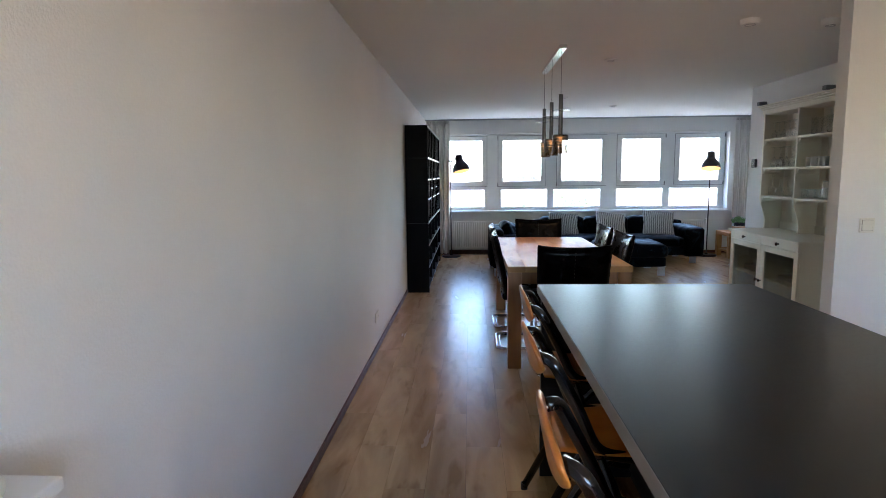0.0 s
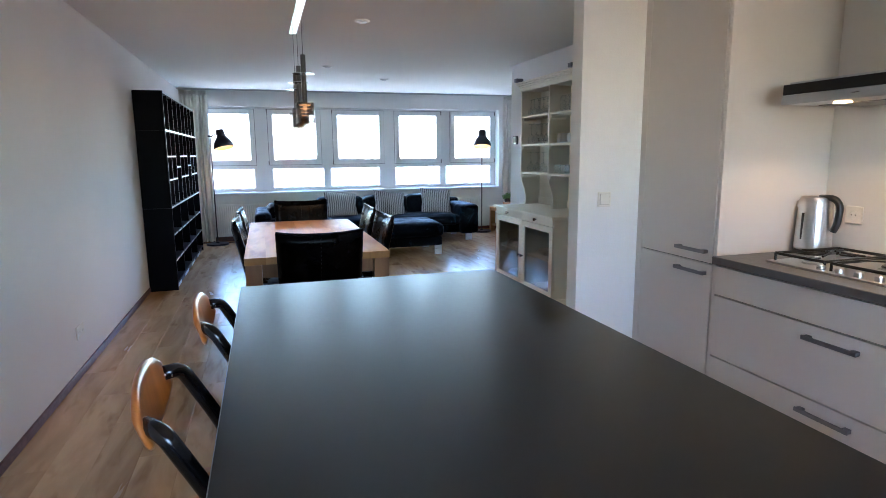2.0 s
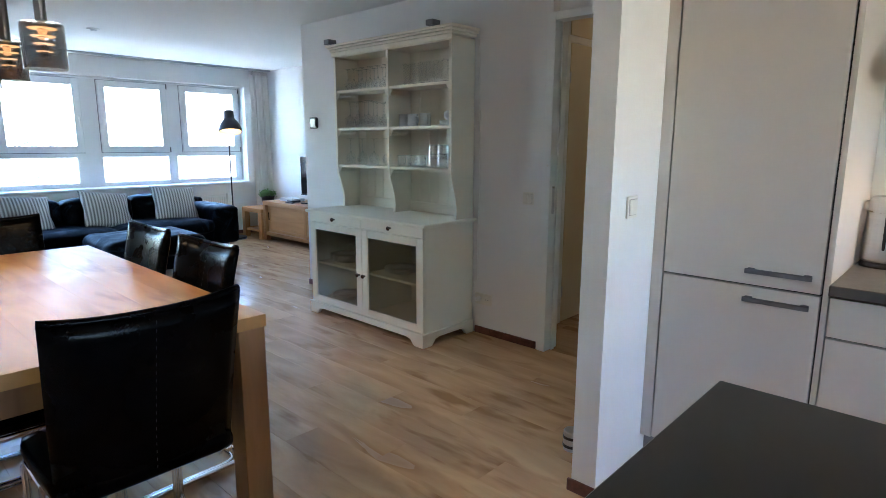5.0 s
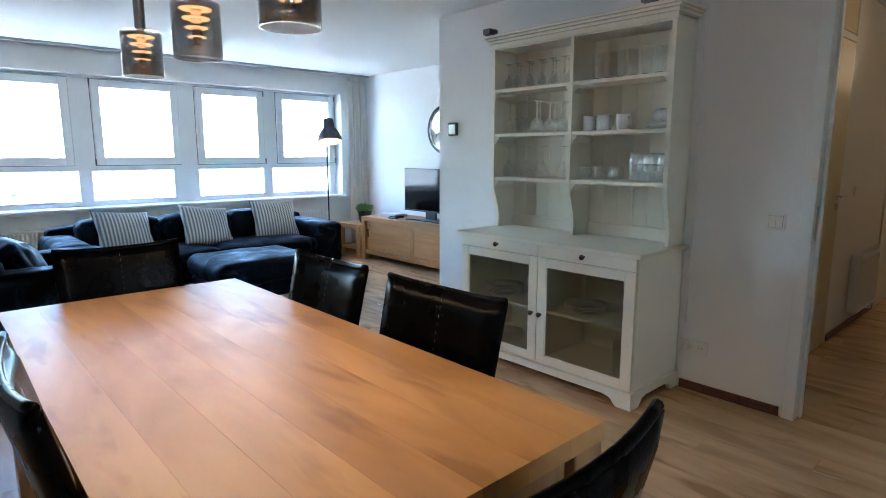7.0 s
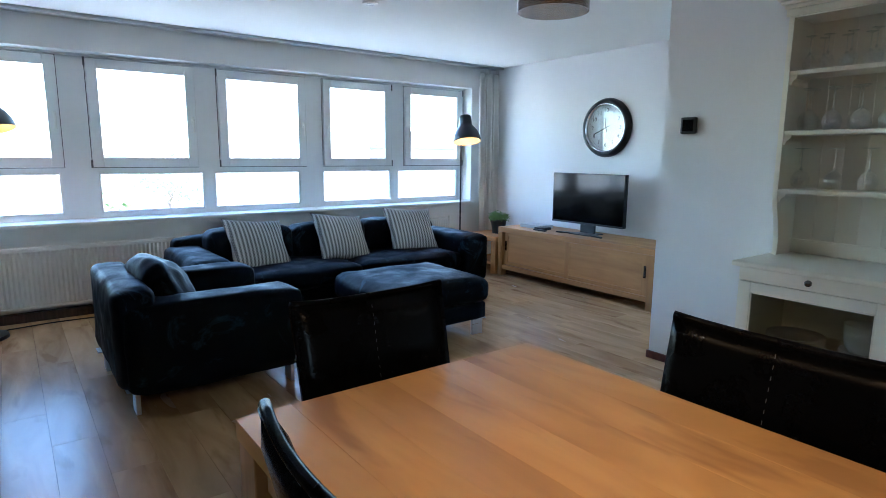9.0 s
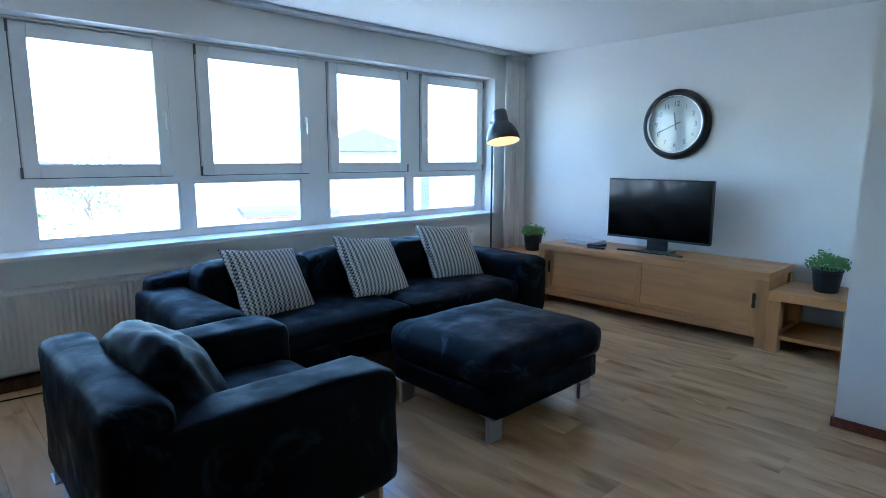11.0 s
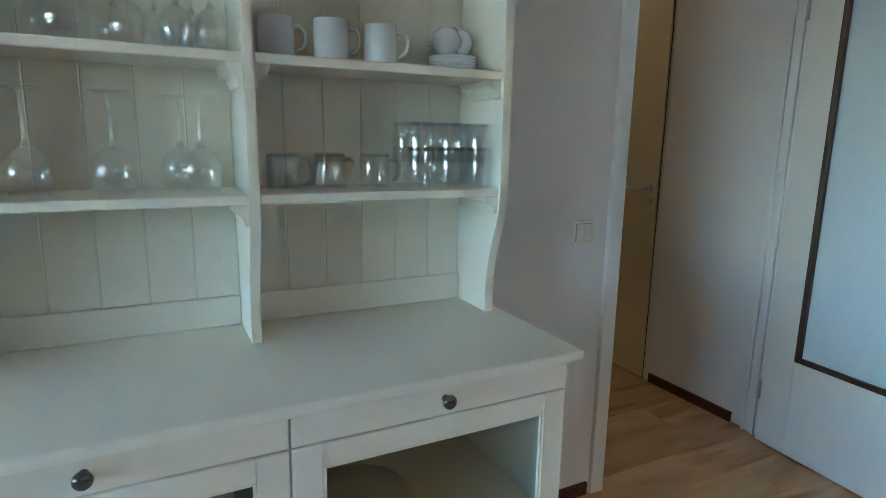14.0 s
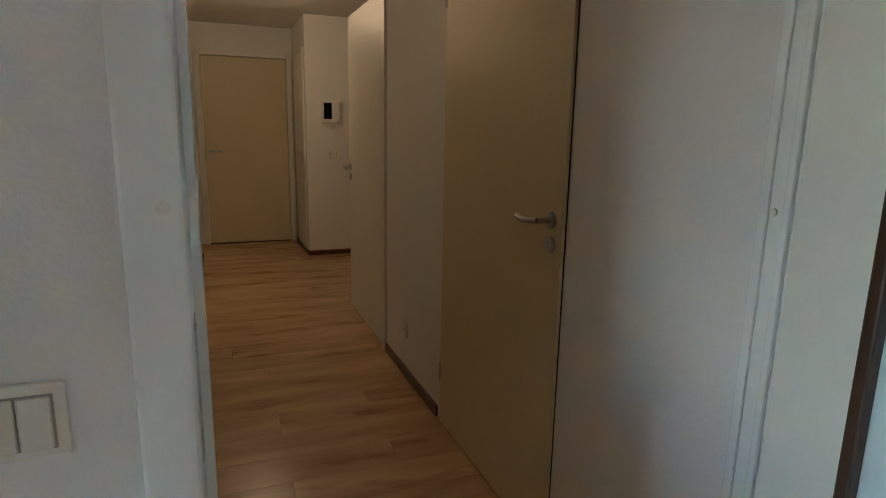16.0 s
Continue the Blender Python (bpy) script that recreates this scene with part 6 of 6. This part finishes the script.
# open glazed leaf, standing in front of the partition
gd = thing("door_1", pose(XC - 0.026, 3.668, 0, 0, 0, -4), "open cream door with a frosted pane in brown beads", "door", kind="structure")
LX = -0.86
T0, T1 = -0.02, 0.02
GX0, GX1, GZ0, GZ1 = LX + 0.13, -0.135, 0.43, 1.985
part("hinge_stile", box(GX1, 0.0, T0, T1, 0.012, DH - 0.006, 0.002), M_DOORW, gd)
lock = part("lock_stile", box(LX, GX0, T0, T1, 0.012, DH - 0.006, 0.002), M_DOORW, gd)
part("bottom_rail", box(GX0 + 0.0005, GX1 - 0.0005, T0, T1, 0.012, GZ0, 0.0), M_DOORW, gd)
part("top_rail", box(GX0 + 0.0005, GX1 - 0.0005, T0, T1, GZ1, DH - 0.006, 0.0), M_DOORW, gd)
part("pane", box(GX0 + 0.002, GX1 - 0.002, -0.003, 0.003, GZ0 + 0.002, GZ1 - 0.002), M_FROST, gd, "pale blue-green frosted glass")
for q in frame_bars(GX0, GX1, GZ0, GZ1, 0.0035, T1 + 0.006, 0.022, 0.004):
    part("glazing_bead", q, M_BEAD, gd, "dark brown wooden bead")
for q in frame_bars(GX0, GX1, GZ0, GZ1, T0 - 0.006, -0.0035, 0.022, 0.004):
    part("glazing_bead", q, M_BEAD, gd, "dark brown wooden bead")
part("latch_plate", box(LX - 0.002, LX - 0.0002, -0.010, 0.010, 0.93, 1.13, 0.0005), M_STEEL, lock)
lever(lock, Matrix.Translation((LX + 0.06, T1, 1.06)) @ pose(0, 0, 0, -90, 0, 0), -1)
for z in (0.25, 1.85):
    part("hinge", rod((0.004, T1 + 0.004, z - 0.04), (0.004, T1 + 0.004, z + 0.04), 0.007, n=10), M_STEEL, gd)
ds = thing("door_stop", Matrix.Translation((2.50, 3.79, 0)), "round steel door stop with black rubber rings on the floor", "door stop")
part("core", lathe([(0, 0), (0.040, 0), (0.040, 0.088), (0.036, 0.092), (0, 0.093)], 28), M_STEEL, ds, smooth=False)
for z in (0.022, 0.062):
    part("rubber_ring", lathe([(0.0405, z - 0.007), (0.0435, z - 0.005), (0.0435, z + 0.005), (0.0405, z + 0.007)], 28), M_DARKPL, ds)


# ---- hall ----
def flush_door(name, x0, x1, y, face, hinge_low, mtl, label, lever_x, direction, z1=2.09, jw=0.045):
    """A plain leaf in a wall along x; face: +1 shows towards +y, -1 towards -y."""
    d = thing(name, Matrix.Translation((0, 0, 0)), label, "door", kind="structure")
    a, b = (y + 0.002, y + 0.014) if face > 0 else (y - 0.014, y - 0.002)
    leaf = part("leaf", box(x0, x1, a, b, 0.008, z1, 0.002), mtl, d)
    for q in (((x0 - jw, x0 - 0.004), (x1 + 0.004, x1 + jw)) if jw > 0.006 else ()):
        part("jamb", box(q[0], q[1], min(a, y), max(b, y) if face > 0 else y, 0, z1 + 0.045, 0.003), M_DOORW, d)
    part("head", box(x0 - 0.0035, x1 + 0.0035, min(a, y), max(b, y) if face > 0 else y, z1 + 0.004, z1 + 0.045, 0.003), M_DOORW, d)
    # dark sheet behind the leaf, in place of the shade in its gap
    part("threshold_gap", box(x0 - 0.0035, x1 + 0.0035, y + 0.0003 * face if face > 0 else y - 0.0015, y + 0.0015 if face > 0 else y - 0.0003, 0.0, z1 + 0.003), M_DARKPL, d)
    m = Matrix.Translation((lever_x, b if face > 0 else a, 1.075)) @ pose(0, 0, 0, -90 if face > 0 else 90, 0, 0)
    if direction < 0:
        m = Matrix.Translation((lever_x, 0, 0)) @ Matrix.Diagonal((-1, 1, 1, 1)) @ Matrix.Translation((-lever_x, 0, 0)) @ m
    lever(leaf, m, -face)
    hx = x0 if lever_x > (x0 + x1) / 2 else x1
    for z in (0.25, 1.85):
        part("hinge", rod((hx, (b if face > 0 else a), z - 0.04), (hx, (b if face > 0 else a), z + 0.04), 0.007, n=10), M_STEEL, d)
    return d


flush_door("door_2", 4.19, 5.11, HS, 1, True, M_DOOR, "closed cream flush door with a lever handle", 4.245, 1, jw=0.004)
flush_door("door_3", 4.10, 4.99, HN, -1, True, M_DOOR, "closed cream flush door in the hall", 4.94, -1)
rd = radiator("hall_radiator", 5.56, 6.14, HN - 0.075, HN, 0.13, 0.58)

# open white leaf past the end of the south wall
od = thing("door_4", Matrix.Translation((6.10, HS, 0)), "white flush door standing open in the hall", "door", kind="structure")
leaf = part("leaf", box(0.012, 0.93, -0.04, 0.0, 0.008, 2.09, 0.002), M_DOORW, od)
lever(leaf, Matrix.Translation((0.875, 0.0, 1.06)) @ pose(0, 0, 0, -90, 0, 0) @ Matrix.Diagonal((-1, 1, 1, 1)), -1)
part("jamb", box(-0.055, 0.004, -0.105, 0.014, 0, 2.14, 0.003), M_DOORW, od)
for z in (0.25, 1.85):
    part("hinge", rod((0.008, 0.006, z - 0.04), (0.008, 0.006, z + 0.04), 0.007, n=10), M_STEEL, od)

# front door and the side cupboard door
fd = thing("door_5", Matrix.Translation((XF, 0, 0)), "closed cream front door at the end of the hall", "door", kind="structure")
leaf = part("leaf", box(0.012, 0.048, 3.735, 4.63, 0.012, 2.085, 0.002), M_DOOR, fd)
for q in ((3.665, 3.73), (4.635, 4.70)):
    part("jamb", box(-0.01, 0.0495, q[0], q[1], 0, 2.15, 0.003), M_DOORW, fd)
part("head", box(-0.009, 0.0495, 3.7305, 4.6345, 2.09, 2.15, 0.003), M_DOORW, fd)
lever(leaf, Matrix.Translation((0.012, 4.57, 1.06)) @ pose(0, 0, 0, 90, 0, -90))
part("peep_hole", rod((0.004, 4.18, 1.55), (0.014, 4.18, 1.55), 0.012, n=12), M_STEEL, leaf)
part("sill_gap", box(0.006, 0.011, 3.73, 4.635, 0.0, 0.012), M_DARKPL, fd)
flush_door("door_6", 9.08, 9.72, 3.65, 1, True, M_DOORW, "narrow white cupboard door in the hall", 9.14, 1)
ic = thing("intercom", FACE_W(8.93, 3.40, 1.50), "white wall intercom with a dark display and handset", "intercom")
part("housing", box(-0.10, 0.10, -0.11, 0.11, 0.0, 0.035, 0.008), M_PAINT, ic)
part("display", box(-0.075, 0.005, -0.075, 0.085, 0.0355, 0.038, 0.001), M_SCREEN, ic)
part("handset", box(0.035, 0.085, -0.10, 0.10, 0.036, 0.065, 0.010), M_PAINT, ic)
part("cord", tube([(0.06, -0.10, 0.04), (0.05, -0.17, 0.04), (0.0, -0.18, 0.03), (-0.02, -0.11, 0.03)], 0.005, n=6, bend=0.04), M_PAINT, ic)
wall_fitting("light_switch", FACE_W(8.93, 3.38, 1.06), "cream rocker switch under the intercom")
# door past the radiator, over-door panel, and the recess with a rack and a mat
flush_door("door_7", 6.52, 7.24, HN, -1, True, M_DOORW, "closed white door past the hall radiator", 6.58, 1, jw=0.07)
structure("transom_panel", box(4.10, 4.99, HN - 0.012, HN - 0.001, 2.145, H - 0.02, 0.002), M_DOOR, "cream panel above the hall door")
structure("transom_trim", box(4.995, 5.03, HN - 0.016, HN - 0.001, 2.136, H - 0.004, 0.002), M_DOORW, "white trim beside the panel above the door")


def coat_rack():
    cr = thing("coat_rack", pose(9.66, HN + 0.50, 0, 0, 0, -90), "steel post rack with grey shelves in the hall recess", "rack")
    for x in (-0.32, 0.32):
        part("post", rod((x, 0, 0), (x, 0, 1.86), 0.014, n=14), M_STEEL, cr, "round steel post", smooth=True)
    for z in (0.52, 1.50, 1.74):
        part("shelf", box(-0.36, 0.36, -0.16, 0.16, z, z + 0.022, 0.006), M_HANDLE, cr)
    part("hanging_rail", rod((-0.32, -0.10, 1.44), (0.32, -0.10, 1.44), 0.010, n=12), M_CHROME, cr, smooth=True)
    for x in (-0.32, 0.32):
        part("rail_bracket", box(x - 0.006, x + 0.006, -0.112, 0.0, 1.432, 1.448), M_STEEL, cr)


coat_rack()
tagged(part("door_mat", box(8.40, 9.30, HN - 0.16, HN + 0.55, 0.001, 0.012, 0.004), mat("dark_mat", (0.035, 0.028, 0.022), 0.95, var=0.3, bump=0.6, bscale=200)), "dark brown fibre mat on the hall floor", "mat")

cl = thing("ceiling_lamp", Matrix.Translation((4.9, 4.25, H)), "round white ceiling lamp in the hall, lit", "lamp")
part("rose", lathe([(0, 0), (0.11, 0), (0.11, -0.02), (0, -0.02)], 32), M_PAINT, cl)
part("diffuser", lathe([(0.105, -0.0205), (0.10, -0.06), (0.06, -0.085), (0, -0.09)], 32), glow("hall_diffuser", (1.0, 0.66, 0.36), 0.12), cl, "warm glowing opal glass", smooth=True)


# ---- kitchen end behind the start ----
sl = thing("storage_box", Matrix.Translation((0, 0, 0)), "narrow white storage cabinet along the wall", "cabinet")
part("body", box(XL + 0.002, -0.53, 0.35, 0.99, 0.0, 0.955, 0.004), M_PAINT, sl)
part("lid", box(XL + 0.002, -0.52, 0.34, 1.0, 0.9555, 0.98, 0.004), M_PAINT, sl)
tagged(part("folded_cloth", soft(-0.635, -0.545, 0.72, 0.93, 0.982, 1.03, 0.02, 0.006, 0.004, 8), M_CURTAIN, smooth=True), "folded grey cloth on the white cabinet", "cloth")

# ---- lamps of the place ----
for y in (4.855, 5.375, 5.875):
    lamp("pendant_light", "SPOT", (0.855, y, 1.60), P_PEND, WARM, 0.05, (0.855, y, 0.78), 150)
for y in (2.06, 2.54):
    lamp("hood_light", "SPOT", (2.86, y, 1.59), P_HOOD, WARM, 0.04, (2.88, y, 0.9), 130)
lamp("floor_lamp_light", "POINT", (0.0, 10.37, 1.548), P_FLOOR, (1.0, 0.47, 0.13), 0.04)
lamp("floor_lamp_light", "POINT", (4.234, 10.275, 1.545), P_FLOOR, (1.0, 0.47, 0.13), 0.04)
lamp("hall_light", "POINT", (4.9, 4.25, H - 0.16), P_HALL, (1.0, 0.66, 0.36), 0.09)
lamp("hall_light", "POINT", (7.8, 4.3, H - 0.16), P_HALL2, (1.0, 0.66, 0.36), 0.09)
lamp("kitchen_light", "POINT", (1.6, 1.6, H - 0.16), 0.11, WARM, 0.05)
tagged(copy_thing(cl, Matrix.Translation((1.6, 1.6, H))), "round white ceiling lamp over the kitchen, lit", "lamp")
cl2 = copy_thing(cl, Matrix.Translation((7.8, 4.3, H)))

sw = lamp("window_skylight", "AREA", (1.02, YS - 0.06, 1.65), P_SOUTH, (1.0, 0.92, 0.85), 1.3, (1.02, 3.0, 1.5))
sw.data.shape, sw.data.size_y, sw.data.size = "RECTANGLE", 0.85, 1.4

# ---- beyond the windows ----
M_BRICKW = mat("pale_render", (0.16, 0.15, 0.14), 0.9, var=0.15, scale=0.6)
M_ROOF = mat("grey_roof", (0.032, 0.031, 0.030), 0.8, var=0.2, scale=1.5)
M_RED = mat("red_shed", (0.32, 0.10, 0.08), 0.8, var=0.2, scale=2)
M_DARKW = mat("dark_window", (0.085, 0.09, 0.095), 0.3, var=0.1)


def building(x, y, w, d, h, ridge, material, label, rot=0, windows=4):
    bd = thing("building", pose(x, y, -9.0, 0, 0, rot), label, "building", "buildings across the water")
    part("wall", box(-w / 2, w / 2, -d / 2, d / 2, 0, h), material, bd)
    if ridge:
        out = [(-w / 2 - 0.5, h), (w / 2 + 0.5, h), (0, h + ridge)]
        part("roof", prism(out, -d / 2 - 0.4, d / 2 + 0.4, Matrix(((1, 0, 0, 0), (0, 0, -1, 0), (0, 1, 0, 0.02), (0, 0, 0, 1)))), M_ROOF, bd)
    else:
        part("roof", box(-w / 2 - 0.2, w / 2 + 0.2, -d / 2 - 0.2, d / 2 + 0.2, h + 0.01, h + 0.5), M_ROOF, bd)
    for f in range(max(1, int(h / 3.2))):
        for k in range(windows):
            cx = -w / 2 + (k + 0.5) * w / windows
            wd = part("window", box(cx - w / windows * 0.28, cx + w / windows * 0.28, -d / 2 - 0.04, -d / 2 + 0.05, 1.0 + f * 3.1, 2.5 + f * 3.1), M_DARKW, bd)
            part("sill", box(cx - w / windows * 0.32, cx + w / windows * 0.32, -d / 2 - 0.14, -d / 2 - 0.045, 0.85 + f * 3.1, 0.98 + f * 3.1), M_BRICKW, wd)


building(42.4, 66, 12, 20, 11.0, 2.4, M_BRICKW, "pale gabled warehouse across the water", -33, 6)
building(30, 62, 9, 8, 4.6, 0, M_RED, "low dark red boathouse by the quay", -20, 3)
building(70, 70, 22, 14, 8.0, 0, M_BRICKW, "pale flat-roofed building by the quay", -30, 6)
building(12, 120, 40, 14, 8.2, 2.0, M_BRICKW, "long pale building far across the water", 0, 10)
building(-30, 130, 36, 14, 7.6, 2.0, M_BRICKW, "long pale building far across the water", 0, 9)


def tree(x, y, h, seed):
    rnd = random.Random(seed)
    tr = thing("tree", Matrix.Translation((x, y, -9.0)), "leafy green tree on the far quay", "tree", "trees on the quay")
    bm = rod((0, 0, 0), (0.1, 0, h * 0.55), 0.22, 0.12, n=10)
    ends = []
    for k in range(7):
        a = k * 0.9 + rnd.uniform(-0.3, 0.3)
        s = Vector((0.08, 0, h * (0.32 + 0.035 * k)))
        e = s + Vector((math.cos(a) * h * 0.22, math.sin(a) * h * 0.22, h * rnd.uniform(0.14, 0.28)))
        rod(s, e, 0.09, 0.03, n=7, bm=bm)
        ends.append(e)
    part("trunk", bm, mat("bark", (0.10, 0.07, 0.05), 0.9, var=0.3, bump=0.4), tr)
    cr = bmesh.new()
    for e in ends + [Vector((0.1, 0, h * 0.85))]:
        for k in range(170):
            c = e + Vector((rnd.gauss(0, h * 0.085), rnd.gauss(0, h * 0.085), rnd.gauss(0.1, h * 0.07)))
            d = Vector((rnd.gauss(0, 1), rnd.gauss(0, 1), rnd.gauss(0, 1))).normalized()
            s = d.orthogonal().normalized() * rnd.uniform(0.10, 0.22)
            t = d.cross(s) * 0.6
            cr.faces.new([cr.verts.new(p) for p in (c - s, c - t, c + s, c + t)])
    part("crown", cr, mat("tree_leaf", (0.07, 0.12, 0.035), 0.6, var=0.4, scale=2), tr)


tree(3.2, 34, 8.6, 2)
tree(-2.5, 31, 7.8, 5)
tree(13.5, 70, 11.5, 7)
tree(-9, 60, 10.5, 9)


def boat(x, y, rot):
    bt = thing("moored_boat", pose(x, y, -9.0, 0, 0, rot), "white moored boat with a dark cabin", "boat", "boats at the quay")
    part("hull", prism([(-3.4, -0.9), (2.2, -1.0), (3.8, 0), (2.2, 1.0), (-3.4, 0.9)], 0, 0.9), M_PAINT, bt)
    part("cabin", box(-2.2, 1.0, -0.7, 0.7, 0.91, 1.8, 0.1), M_DARKW, bt)


boat(20, 40, 20)
boat(26, 47, 15)
boat(36, 52, 25)
structure("quay_edge", box(-60, 80, 44.0, 44.6, -9.0, -8.2), M_BRICKW, "stone quay edge")

# ---- floor planks, last ----
def planks():
    W, L, G = 0.19, 1.285, 0.0005
    meshes = {}
    rest = bmesh.new()
    def slab(w, l):
        key = (round(w, 3), round(l, 3))
        if key not in meshes:
            bm = box(0, w - 2 * G, 0, l - 2 * G, -0.0058, 0.0, 0.0005, 1)
            me = bpy.data.meshes.new("plank")
            bm.to_mesh(me)
            bm.free()
            me.materials.append(M_FLOOR)
            meshes[key] = me
        return meshes[key]
    count = 0
    x = XL
    i = 0
    def stretches(x):
        """The runs of floor along y in the row that begins at x."""
        if x < XC + 0.05:
            return [(YS, YW)]
        hall = (HS - 0.1 if x + W < 6.1 else 2.0, HN + 0.1 if x + W < 7.75 else HN + 0.9)
        return [hall, (7.25, YW)] if x < XT else [hall]
    while x < 9.9:
        offs = (i * 0.43) % L
        for lo, hi in stretches(x):
            y = lo - offs
            while y < hi:
                a, b = max(y, lo), min(y + L, hi)
                if b - a > 0.03:
                    if count < 300:
                        ob = new("plank", slab(W, b - a))
                        ob.location = (x + G, a + G, 0)
                        ob.parent = floor
                        count += 1
                    else:
                        box(x + G, x + W - G, a + G, b - G, -0.0058, 0.0, bm=rest)
                y += L
        x += W
        i += 1
    ob = part("planks_beyond", rest, M_FLOOR, floor)
    tagged(ob, kind="stuff")


planks()
